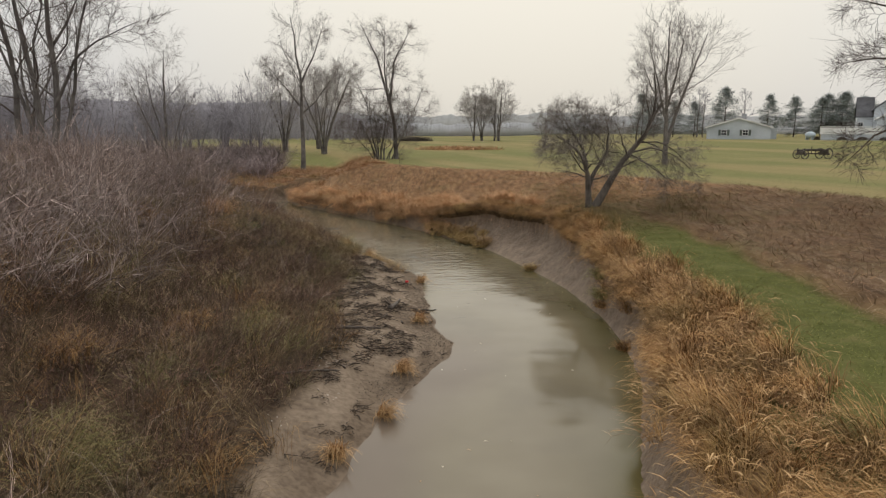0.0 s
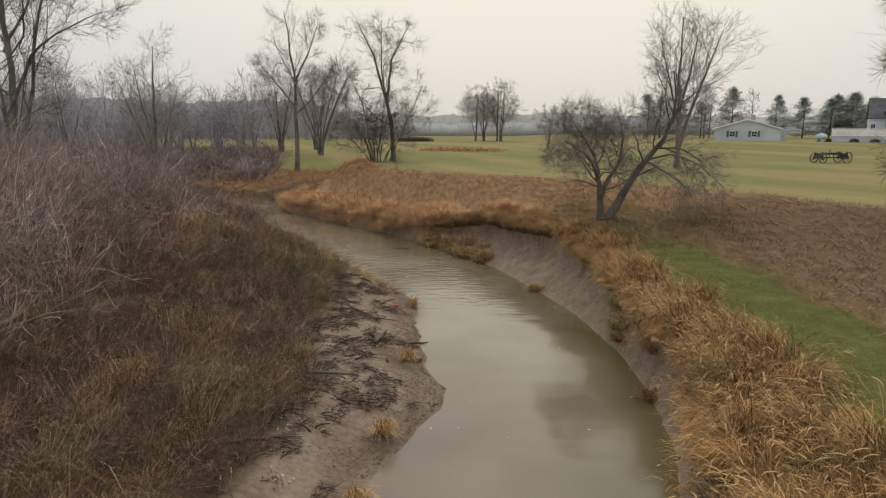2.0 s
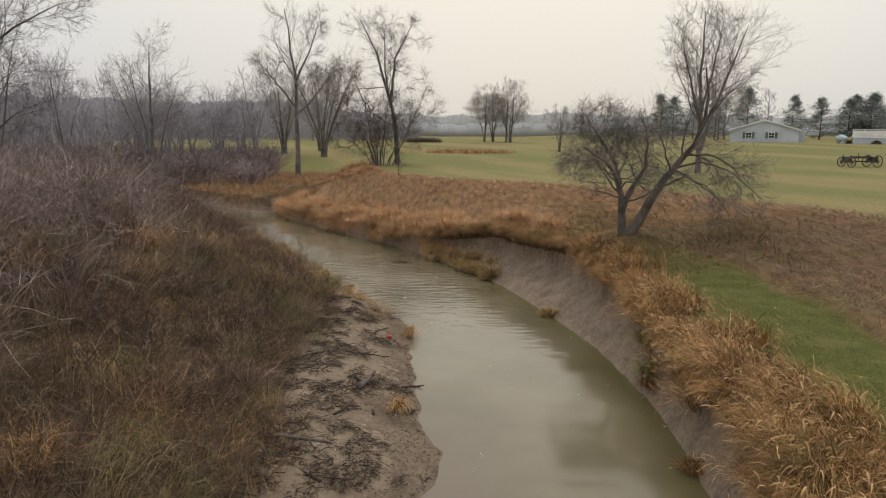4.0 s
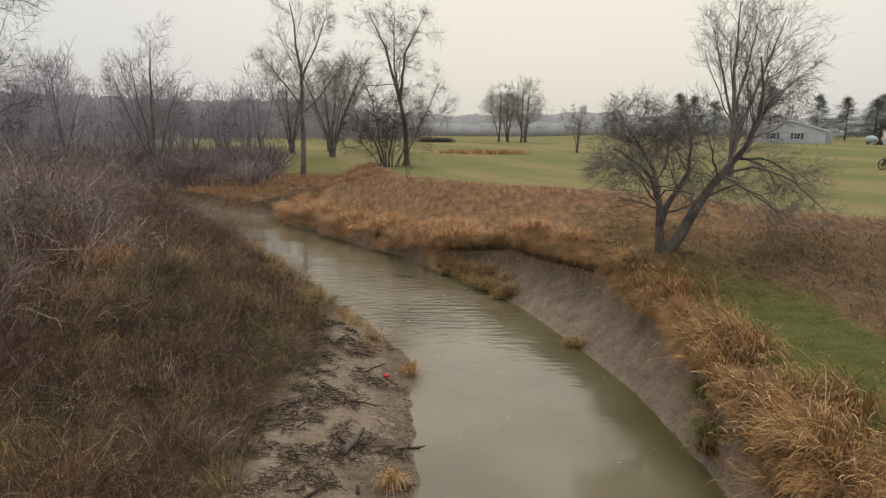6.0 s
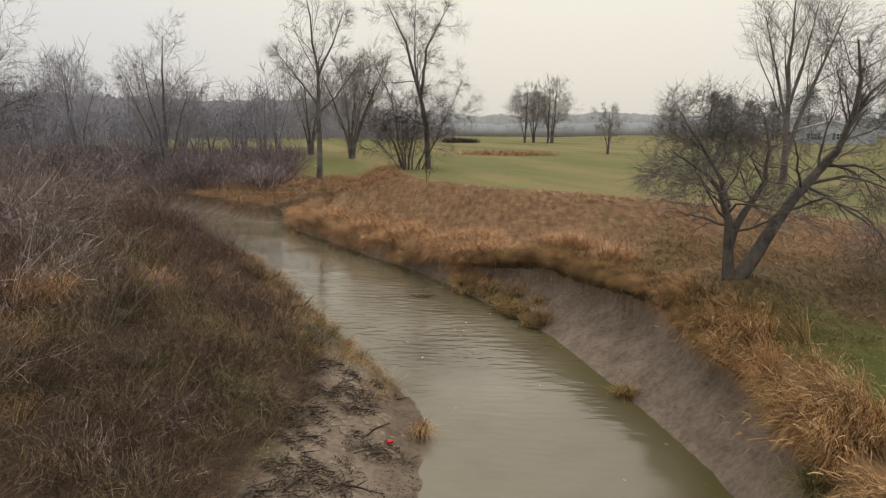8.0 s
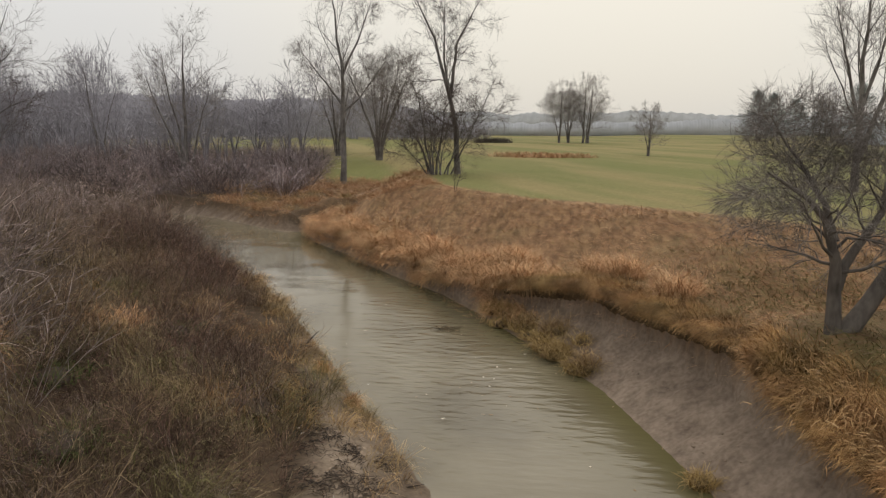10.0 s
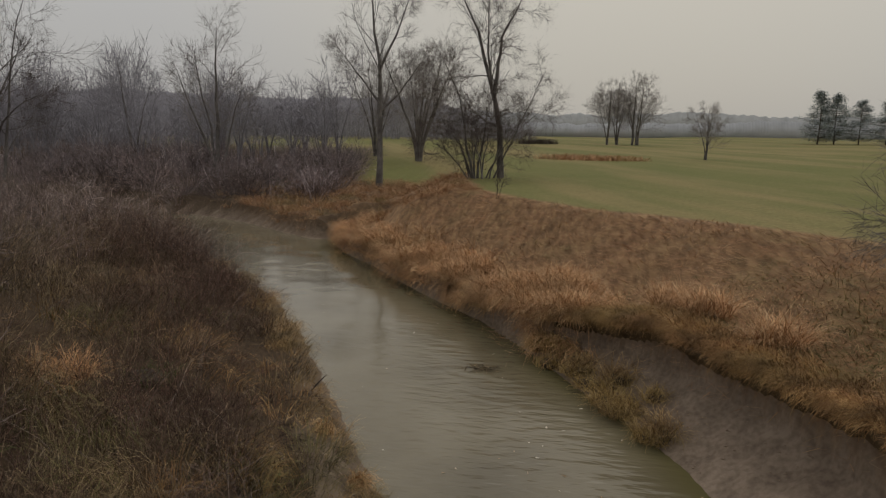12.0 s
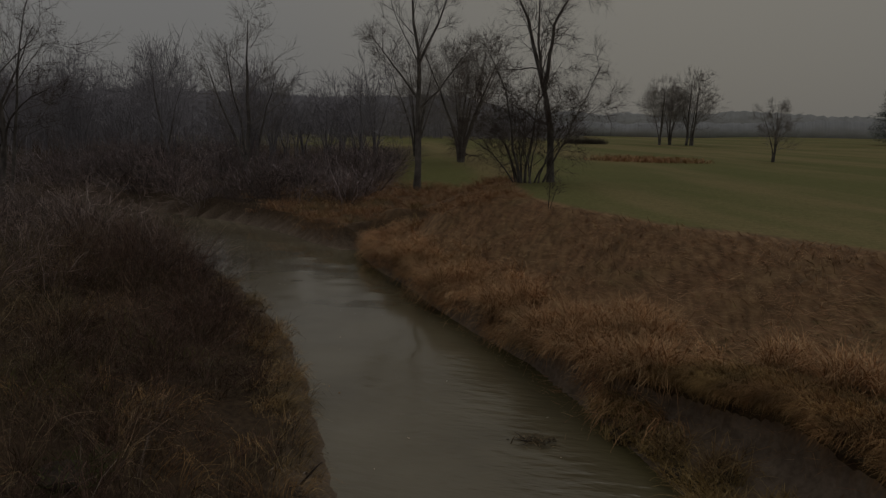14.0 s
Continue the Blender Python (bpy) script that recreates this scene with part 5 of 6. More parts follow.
def grow_far_bank():
    rng = np.random.default_rng(103)
    far = lambda h, z, i, x, y: np.where((i["near_f"] | (i["near_r"] & (y > 54))) & (~i["wet"]) & (~i["field"]) & (i["dg"] > 1.3 + 0.4 * waves(x, y, 1.5, 44)), smooth(0.3, 0.5, np.minimum(i["df"], i["dr"])), 0) * smooth(78, 66, y) * smooth(-25, -19, x)
    c, i = scatter(rng, 1500, -27, -3, 54, 78, far)
    (b, _), _ = tufts(rng, c, 34, 0.8, 0.3, -1.9 + 0.8 * waves(c[:, 0], c[:, 1], 1.0, 42), width=(0.009, 0.017), pull=0.9, droop=1.9, k=4)
    stuff("far_bank_grass", [b], M_STRAW_RED, "tan-orange rough grass on the far creek bank", "grass")
    at, i = scatter(rng, 26000, -27, -3, 55, 78, lambda h, z, i, x, y: far(h, z, i, x, y) * (0.3 + 0.7 * smooth(-0.3, 0.4, waves(x, y, 0.9, 43))))
    n = len(at)
    b, _ = blades(at, rng.uniform(0.2, 0.5, n), 0.9, 0.9, rng.uniform(0.014, 0.026, n), heading=-1.9, spread=1.2, k=3, rng=rng)
    stuff("far_bank_thatch", [b], M_SLOPE, "low brown thatch on the far bank", "grass")
    # brush between the far bank and the wood
    br = lambda h, z, i, x, y: np.where((x < -15.6 - 0.2 * (y - 66)) & (~i["wet"]) & (i["df"] > np.interp(x, [-26, -19], [0.4, 4.0])), 1.0, 0) * (0.25 + 0.75 * smooth(-0.4, 0.4, waves(x, y, 0.5, 41)))
    c, i = scatter(rng, 1000, -50, -14, 58, 86, br)
    tall = rng.uniform(1.4, 3.4, len(c))
    # greys and pales with distance: haze put into the twig colour
    bushes("far_brush", rng, c, tall, tall * rng.uniform(0.5, 0.85, len(c)), np.clip(rng.normal(0.4, 0.25, len(c)) + 0.02 * (c[:, 1] - 66), 0, 1), 28, 5, 0.024, M_FAR_BUSH_HAZED, "rounded leafless grey-brown brush before the wood", "brush")
    under = lambda h, z, i, x, y: np.where(x < -22, 1.0, 0.25)
    at, i = scatter(rng, 5200, -130, -46, 84, 130, under)
    at2, i = scatter(rng, 2600, -90, -8, 168, 190, lambda h, z, i, x, y: 0.8 + 0 * x)
    at = np.concatenate([at, at2])
    sets = weed_plants(rng, at, rng.uniform(2.0, 4.8, len(at)), 0.06, 4, 0.2)
    stuff("wood_undergrowth", sets, M_TWIG_HAZED, "dense leafless undergrowth of the wood", "brush")
    # low reed patches on the field
    for name, x0, x1, y0, y1, tall, mat, label in (("reed_patch", -4, 8, 88, 94, 0.7, M_STRAW_RED, "low russet reed patch in the field"), ("brush_heap", -10, -2, 150, 153, 1.3, M_HEDGE, "dark low brush heap beyond the field")):
        pts, _ = scatter(rng, 5000, x0, x1, y0, y1, lambda h, z, i, x, y: np.clip(1 - ((x - (x0 + x1) / 2) / (x1 - x0) * 2) ** 2 - ((y - (y0 + y1) / 2) / (y1 - y0) * 2) ** 2, 0, 1))
        b, _ = blades(pts, tall * rng.uniform(0.5, 1.1, len(pts)), 0.4, 0.8, rng.uniform(0.03, 0.06, len(pts)), rng=rng)
        stuff(name, [b], mat, label, "brush")


grow_left_bank()
grow_right_bank()
grow_far_bank()


# ---- single tussocks ----
def tussock(name, x, y, z, n, size, mat, label, seed, spread=0.25, heading=None, fan=0.9):
    rng = np.random.default_rng(seed)
    rad, az = spread * np.sqrt(rng.uniform(0, 1, n)), rng.uniform(0, 6.28, n)
    at = np.stack([rad * np.cos(az), rad * np.sin(az), np.full(n, -0.05)], 1)
    b, _ = blades(at, size * rng.uniform(0.6, 1.15, n), 0.4, 1.5, rng.uniform(0.008, 0.016, n), heading=heading, spread=fan, k=5, rng=rng)
    t = thing(name, (x, y, z), label, "grass tussock")
    rng2 = np.random.default_rng(seed + 1)
    bm = bmesh.new()
    bmesh.ops.create_icosphere(bm, subdivisions=2, radius=spread * 0.7)
    for v in bm.verts:
        v.co.z *= 0.4
        v.co *= 1 + rng2.uniform(-0.12, 0.12)
    part("root_clod", bm, M_STICK, t, "dark muddy root clod")
    part("grass_fountain", quads_mesh("grass_fountain", *b, mat), None, t)
    return t


def plant_tussocks():
    for k, (x, y, n, size, mat, label) in enumerate((
        (3.55, 27.75, 420, 0.42, M_MOSSY, "olive-brown grass tussock slumped to the waterline"),
        (4.95, 20.8, 300, 0.4, M_STRAW, "small tan tussock stuck on the mud bank"),
        (4.75, 17.2, 260, 0.42, M_STRAW, "small tan tussock at the mud's foot"),
        (1.95, 33.2, 260, 0.36, M_MOSSY, "flattened olive tussock lying at the waterline"),
    )):
        tussock("grass_tussock", x, y, max(0.05, height(x, y)), n, size, mat, label, 200 + k)
    rng = np.random.default_rng(77)
    # olive slump of the bank below the hanging grass
    for k in range(20):
        u = (k // 2) / 9
        x, y = -0.85 + 2.55 * u + rng.uniform(-0.15, 0.15), 38.5 - 5.2 * u + rng.uniform(-0.4, 0.4)
        x, y = (x + 0.15, y + 0.1) if k % 2 else (x + 0.34 + rng.uniform(0, 0.2), y + 0.2)
        tussock("slumped_tussock", x, y, max(0.08, height(x, y)), int(rng.uniform(240, 460)), rng.uniform(0.4, 0.85), M_MOSSY if k % 3 else M_FRINGE, "olive-tan tussock slumped off the bank", 230 + k, rng.uniform(0.25, 0.5))
    # green tuft in the reed grass
    tussock("green_tussock", 5.15, 21.8, height(5.15, 21.8) + 0.1, 600, 0.7, M_TIP, "green-tipped grass fountain among straw reeds", 260, 0.25)
    tussock("green_tussock", 4.95, 21.0, max(0.5, height(4.95, 21.0)), 450, 0.6, M_TIP, "green-tipped grass fountain among straw reeds", 262, 0.22)
    # big orange fountain on the far right bank
    for k, (x, y) in enumerate(((-0.75, 38.95), (-0.15, 38.35), (0.3, 38.15), (-1.45, 40.1), (-2.3, 41.4), (-3.8, 43.4), (-6.0, 46.2), (-8.6, 50.0), (-0.6, 40.3), (0.3, 40.0), (-1.4, 41.2), (2.6, 37.6), (3.3, 36.2), (-3.0, 43.6), (-5.2, 46.0), (-0.2, 41.2), (-7.6, 49.6), (4.3, 34.2))):
        tussock("orange_tussock", x, y, height(x, y), 700, 1.15, M_ORANGE, "tall orange-tan grass fountain on the bank", 270 + k, 0.5)
    # hummocks in the weeds
    for k, (x, y, n, size, mat, label) in enumerate(((-8.3, 24.9, 800, 1.0, M_ORANGE, "tan grass hummock drooping among dead weeds"), (-8.0, 23.5, 600, 0.95, M_STRAW, "tan grass hummock drooping among dead weeds"), (-8.4, 29.4, 700, 0.9, M_ORANGE, "tan grass hummock drooping among dead weeds"), (-9.4, 20.5, 600, 0.9, M_STRAW, "tan grass hummock drooping among dead weeds"), (-5.8, 14.6, 500, 0.8, M_STRAW, "tan grass hummock drooping among dead weeds"), (-6.9, 11.4, 500, 0.8, M_STRAW, "tan grass hummock drooping among dead weeds"), (-7.6, 26.4, 380, 0.5, M_LIME, "bright green low plant among dead weeds"), (-6.4, 24.8, 260, 0.45, M_LIME, "bright green low plant among dead weeds"), (-4.9, 12.4, 260, 0.4, M_LIME, "bright green low plant among dead weeds"), (-7.9, 31.2, 260, 0.45, M_LIME, "bright green low plant among dead weeds"), (-4.8, 28.3, 130, 1.1, M_SHRUB, "upright bundle of bare pale stalks"))):
        tussock("hummock" if mat is not M_LIME else "green_plant", x, y, height(x, y), n, size, mat, label, 330 + k, 0.6)
    # straw tufts on the sand bar
    for k, (x, y) in enumerate(((-0.75, 19.9), (-1.0, 15.2), (-1.25, 12.9), (-1.9, 11.0), (-0.9, 25.4), (-3.4, 30.2), (-4.4, 31.6))):
        tussock("straw_tuft", x, y, height(x, y), 220, 0.65, M_PLUME, "small golden straw tuft on the sand bar", 290 + k, 0.14, heading=-1.5 + 0.3 * (k % 3), fan=0.4)


plant_tussocks()


# ---- distance ----
def treeline(name, x0, x1, y0, y1, low, high, col, seed, label, end=1.0, ragged=0.1):
    """A far line of trees along the rim of the plain, its haze put into the base colour."""
    rng = np.random.default_rng(seed)
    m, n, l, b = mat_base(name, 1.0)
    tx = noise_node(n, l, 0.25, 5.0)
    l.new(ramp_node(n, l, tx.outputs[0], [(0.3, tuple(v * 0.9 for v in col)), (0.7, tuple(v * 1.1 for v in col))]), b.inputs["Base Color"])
    k = 1400
    u = np.linspace(0, 1, k)
    x, y = x0 + (x1 - x0) * u, y0 + (y1 - y0) * u
    top = low + (high - low) * np.clip(0.5 + 0.22 * waves(x, y, 0.05, seed) + 0.08 * waves(x, y, 0.2, seed + 1) + 0.05 * waves(x, y, 0.9, seed + 2) + rng.uniform(-ragged, ragged, k), 0, 1.3)
    top = top * np.interp(u, [0, 0.93, 1], [1, 1, end])
    rows = [np.stack([x, y - 2 * np.sin(f * np.pi), 2.6 + f * top], 1) for f in (0, 0.35, 0.7, 1.0)]
    V = np.concatenate(rows)
    i, j = np.meshgrid(np.arange(k - 1), np.arange(3))
    q = (j * k + i).ravel()
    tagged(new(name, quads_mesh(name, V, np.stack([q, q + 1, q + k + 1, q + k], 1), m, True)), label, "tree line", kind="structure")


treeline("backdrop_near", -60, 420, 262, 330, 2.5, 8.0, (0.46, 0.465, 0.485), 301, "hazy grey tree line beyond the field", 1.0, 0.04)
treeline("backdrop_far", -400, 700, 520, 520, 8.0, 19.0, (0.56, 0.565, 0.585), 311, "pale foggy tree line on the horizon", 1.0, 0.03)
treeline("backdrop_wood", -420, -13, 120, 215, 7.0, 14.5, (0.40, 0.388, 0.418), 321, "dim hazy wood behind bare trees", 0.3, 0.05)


# ---- pines ----
def pine(rng, hh, spread):
    """Trunk line and needle sprays of a ragged pine."""
    trunk = [(np.stack([0.02 * hh * np.sin(np.linspace(0, 3, 9)), np.zeros(9), np.linspace(-0.2, hh, 9)], 1), np.linspace(0.16, 0.02, 9))]
    tips, blobs = [], []
    for z in np.arange(0.09, 0.99, 0.042):
        reach = spread * np.interp(z, [0.08, 0.25, 0.6, 1.0], [0.85, 1.0, 0.72, 0.1]) * rng.uniform(0.75, 1.2)
        for a in rng.uniform(0, 6.28, 5):
            f = reach * rng.uniform(0.6, 1.15)
            p0 = np.array([0, 0, z * hh])
            p1 = p0 + np.array([f * np.cos(a), f * np.sin(a), rng.uniform(-0.1, 0.25) * f])
            tips.append((np.linspace(p0, p1, 4), np.linspace(0.035, 0.012, 4)))
            blobs += [p0 + (p1 - p0) * t for t in (0.45, 0.65, 0.85, 1.0)]
    blobs = np.array(blobs)
    at = np.repeat(blobs, 18, 0) + rng.normal(0, 0.34, (len(blobs) * 18, 3)) * np.array([1, 1, 0.8])
    n = len(at)
    b, _ = blades(at, rng.uniform(0.3, 0.5, n), 1.0, 0.3, np.full(n, 0.11), k=2, rng=rng)
    return trunk, tips, b


def plant_pines():
    base = []
    for k in range(3):
        rng = np.random.default_rng(400 + k)
        trunk, tips, b = pine(rng, 9.6, 4.1)
        t = thing("pine_tree", (0, 0, 0), "dark green ragged pine on the lawn's far side", "pine tree", "row of pines")
        part("trunk", quads_mesh("trunk", *tubes(trunk, 7), M_BARK, True), None, t)
        part("branch_frame", quads_mesh("branch_frame", *tubes(tips, 4), M_BARK, True), None, t)
        part("crown", quads_mesh("crown", *b, M_NEEDLE_HAZED), None, t)
        base.append(t)
    rng = np.random.default_rng(9)
    spots = [(45.0, 162, 1.0), (48.2, 163, 0.95), (53.5, 166, 0.85), (59.0, 168, 0.85), (64, 163, 1.15), (75.5, 166, 1.0), (81.5, 166, 0.95), (86.0, 163, 0.92), (88.5, 165, 1.0), (91.0, 163, 1.05), (93.6, 166, 1.0), (96.4, 164, 0.95), (99, 166, 0.9)]
    for k, (x, y, s) in enumerate(spots):
        m = pose(x, y, height(x, y) - 0.1, 0, 0, rng.uniform(0, 360))
        t = base[k] if k < 3 else copy_thing(base[k % 3], m)
        t.matrix_basis = m
        t.scale = (s * rng.uniform(0.85, 1.1), s, s)
    # slender bare trees among them
    for k, (x, y) in enumerate(((56.2, 158), (57.8, 159), (67.5, 161), (101, 160), (104, 161))):
        ln = grow(np.random.default_rng(430 + k), [(mast(9.5, 0.02), 1.0)], 0.14, 0.3, angle=42, ratio=0.32, kids=(12, 6), up=0.06, wiggle=0.12, levels=2, thin=0.02)
        bare_tree("slender_tree", x, y, ln, "slender bare tree among the pines", M_BARK_HAZE_GREY, M_TWIG_HAZED, width=0.03)


plant_pines()


# ---- houses ----
def window(parent, x, y, z, w, h, shutters=True):
    """A sash window set in a wall that faces -y, with its frame, bars, pane and shutters."""
    win = part("window", box(bmesh.new(), x - w / 2, x + w / 2, y - 0.02, y + 0.05, z, z + h), M_WHITE, parent)
    part("pane", box(bmesh.new(), x - w / 2 + 0.07, x + w / 2 - 0.07, y - 0.03, y - 0.022, z + 0.07, z + h - 0.07), M_GLASS, win, "dark window glass")
    bm = bmesh.new()
    for a, b, c, d in ((-w / 2, w / 2, 0, 0.07), (-w / 2, w / 2, h - 0.07, h), (-w / 2, w / 2, h / 2 - 0.03, h / 2 + 0.03), (-w / 2, -w / 2 + 0.07, 0, h), (w / 2 - 0.07, w / 2, 0, h), (-0.02, 0.02, 0, h)):
        box(bm, x + a, x + b, y - 0.06, y - 0.031, z + c, z + d)
    part("frame", bm, M_WHITE, win)
    if shutters:
        for sx in (-1, 1):
            x0 = x + sx * (w / 2 + 0.24)
            part("shutter", box(bmesh.new(), x0 - 0.2, x0 + 0.2, y - 0.07, y, z - 0.02, z + h + 0.02, 0.01), M_SHUTTER, win, "dark green louvred shutter")


def gable_roof(x0, x1, y0, y1, eave, peak, thick=0.18, over=0.35):
    """A pitched slab whose ridge runs along y."""
    bm = bmesh.new()
    xm, s = (x0 + x1) / 2, (peak - eave) / ((x1 - x0) / 2)
    prof = [(x0 - over, eave - s * over), (xm, peak), (x1 + over, eave - s * over), (x1 + over, eave - s * over + thick), (xm, peak + thick), (x0 - over, eave - s * over + thick)]
    a = [bm.verts.new((px, y0 - over, pz)) for px, pz in prof]
    b = [bm.verts.new((px, y1 + over, pz)) for px, pz in prof]
    n = len(prof)
    for i in range(n):
        bm.faces.new((a[i], a[(i + 1) % n], b[(i + 1) % n], b[i]))
    for ring in (a, b):
        bm.faces.new((ring[0], ring[1], ring[4], ring[5]))
        bm.faces.new((ring[1], ring[2], ring[3], ring[4]))
    bmesh.ops.recalc_face_normals(bm, faces=bm.faces)
    return bm


def gable_body(x0, x1, y0, y1, z0, eave, peak):
    bm = bmesh.new()
    xm = (x0 + x1) / 2
    prof = [(x0, z0), (x1, z0), (x1, eave), (xm, peak), (x0, eave)]
    a = [bm.verts.new((px, y0, pz)) for px, pz in prof]
    b = [bm.verts.new((px, y1, pz)) for px, pz in prof]
    n = len(prof)
    for i in range(n):
        bm.faces.new((a[i], a[(i + 1) % n], b[(i + 1) % n], b[i]))
    bm.faces.new(a), bm.faces.new(b)
    bmesh.ops.recalc_face_normals(bm, faces=bm.faces)
    return bm


def build_houses():
    z = height(53, 128) - 0.1
    t = thing("ranch_house", (53.0, 128, z), "low pale grey gabled house with shuttered windows", "house", rz=-22)
    t.scale = (1.02, 1.0, 1.0)
    part("wall", gable_body(-5.2, 5.2, 0, 16, 0, 2.2, 3.75), M_SIDING, t)
    for k in range(13):
        part("siding_board", box(bmesh.new(), -5.215, 5.215, -0.018, 0.0, 0.12 + 0.16 * k, 0.12 + 0.16 * k + 0.15), M_SIDING, t)
    part("roof", gable_roof(-5.2, 5.2, 0, 16, 2.2, 3.75), M_ROOF, t, "pale grey shingled roof with white fascia")
    bm = bmesh.new()
    for sx in (-1, 1):
        a = [bm.verts.new(p) for p in ((sx * 5.6, -0.38, 2.02), (0, -0.38, 3.72), (0, -0.38, 3.95), (sx * 5.6, -0.38, 2.25))]
        b = [bm.verts.new((v.co.x, -0.352, v.co.z)) for v in a]
        for i in range(4):
            bm.faces.new((a[i], a[(i + 1) % 4], b[(i + 1) % 4], b[i]))
        bm.faces.new(a), bm.faces.new(b)
    bmesh.ops.recalc_face_normals(bm, faces=bm.faces)
    part("fascia", bm, M_WHITE, t)
    window(t, -2.35, -0.02, 0.78, 0.95, 1.0)
    window(t, 1.15, -0.02, 0.78, 0.95, 1.0)
    part("chimney", box(bmesh.new(), 0.5, 1.3, 5, 5.8, 3.3, 4.7, 0.03), M_ROOF, t)
    # a lower wing set back at the side
    part("wing", gable_body(5.2, 6.3, 3.0, 14, 0, 1.9, 2.2), M_SIDING, t)
    # farmhouse with a raised deck
    zz = height(78, 118) - 0.1
    f = thing("farmhouse", (74.2, 118.5, zz), "tall pale grey farmhouse with a dark roof", "house", rz=-28)
    part("wall", gable_body(-2.4, 4.6, 0, 9, 0, 5.2, 7.9), M_SIDING, f)
    part("roof", gable_roof(-2.4, 4.6, 0, 9, 5.2, 7.9), M_ROOF_DARK, f, "dark shingled roof")
    # steep wing with its ridge across the house
    for name, side in (("front_slope", 0), ("back_slope", 1)):
        bm = bmesh.new()
        y0, y1 = ((1.0, 4.6), (8.2, 4.6))[side]
        a = [bm.verts.new(p) for p in ((-5.0, y0, 3.85), (-2.3, y0, 3.85), (-2.3, y1, 7.2), (-5.0, y1, 7.2))]
        c = [bm.verts.new((v.co.x, v.co.y, v.co.z + 0.16)) for v in a]
        for i in range(4):
            bm.faces.new((a[i], a[(i + 1) % 4], c[(i + 1) % 4], c[i]))
        bm.faces.new(a), bm.faces.new(c)
        bmesh.ops.recalc_face_normals(bm, faces=bm.faces)
        part(name, bm, M_ROOF_DARK, f, "dark steep roof slope")
    bm = bmesh.new()
    ends = [[bm.verts.new((x, y, z)) for y, z in ((1.3, 0), (1.3, 4.1), (4.6, 7.15), (7.9, 4.1), (7.9, 0))] for x in (-4.75, -2.42)]
    for i in range(5):
        bm.faces.new((ends[0][i], ends[0][(i + 1) % 5], ends[1][(i + 1) % 5], ends[1][i]))
    bm.faces.new(ends[0]), bm.faces.new(ends[1])
    bmesh.ops.recalc_face_normals(bm, faces=bm.faces)
    part("side_wall", bm, M_SIDING, f)
    window(f, -4.2, 1.28, 1.5, 0.8, 1.6, False)
    part("porch_wall", gable_body(-2.0, 3.4, -2.6, 0, 0, 3.6, 5.0), M_SIDING, f)
    part("porch_roof", gable_roof(-2.0, 3.4, -2.6, 0, 3.6, 5.0), M_WHITE, f, "white-edged porch roof")
    window(f, 0.2, -2.62, 1.9, 1.0, 1.9)
    d = thing("deck", (65.6, 116.0, height(65.6, 116.0) - 0.05), "raised white wooden deck with solid railing", "deck", rz=-28)
    part("skirt", box(bmesh.new(), -3.6, 5.0, 0.05, 5, 0, 1.0), M_SIDING, d, "pale lattice skirt")
    part("floor_boards", box(bmesh.new(), -3.8, 5.2, -0.05, 5.1, 1.0, 1.12), M_WHITE, d)
    for k in range(12):
        part("post", box(bmesh.new(), -3.75 + 0.8 * k, -3.65 + 0.8 * k, -0.06, 0.04, 1.12, 2.2), M_WHITE, d)
    for k in range(11):
        part("rail_panel", box(bmesh.new(), -3.65 + 0.8 * k, -2.95 + 0.8 * k, -0.03, 0.01, 1.2, 2.08), M_WHITE, d)
    part("top_rail", box(bmesh.new(), -3.8, 5.2, -0.08, 0.06, 2.2, 2.28), M_WHITE, d)
    rng = np.random.default_rng(12)
    for k, (x, y, w) in enumerate(((61.6, 117.2, 0.5), (64.6, 115.2, 0.8), (67.2, 114.0, 0.9), (69.8, 112.4, 0.9))):
        n = 900
        v = rng.normal(0, 1, (n, 3))
        v = v / np.linalg.norm(v, axis=1, keepdims=True) * rng.uniform(0.6, 1.0, (n, 1)) * np.array([w, 0.7 * w, 0.55])
        v[:, 2] = np.abs(v[:, 2]) + 0.02
        t2 = thing("clipped_shrub", (x, y, height(x, y)), "dark rounded shrub in front of the deck", "shrub")
        b, _ = blades(v, rng.uniform(0.1, 0.2, n), 0.8, 0.3, np.full(n, 0.05), k=3, rng=rng)
        part("foliage", quads_mesh("foliage", *b, M_HEDGE), None, t2)
    # gas tank
    t3 = thing("gas_tank", (62.4, 121.0, height(62.4, 121)), "pale grey horizontal gas tank on feet", "tank", rz=-70)
    t3.scale = (0.8, 0.95, 0.85)
    bm = bmesh.new()
    bmesh.ops.create_uvsphere(bm, u_segments=20, v_segments=12, radius=0.62, matrix=Matrix.Translation((0, 0, 0.95)) @ Matrix.Diagonal((2.1, 1, 1, 1)))
    part("shell", bm, M_TANK, t3)
    part("dome", box(bmesh.new(), -0.2, 0.2, -0.2, 0.2, 1.5, 1.72, 0.04), M_TANK, t3)
    for sx in (-0.7, 0.7):
        part("foot", box(bmesh.new(), sx - 0.12, sx + 0.12, -0.4, 0.4, 0, 0.5, 0.02), M_TANK, t3)


build_houses()


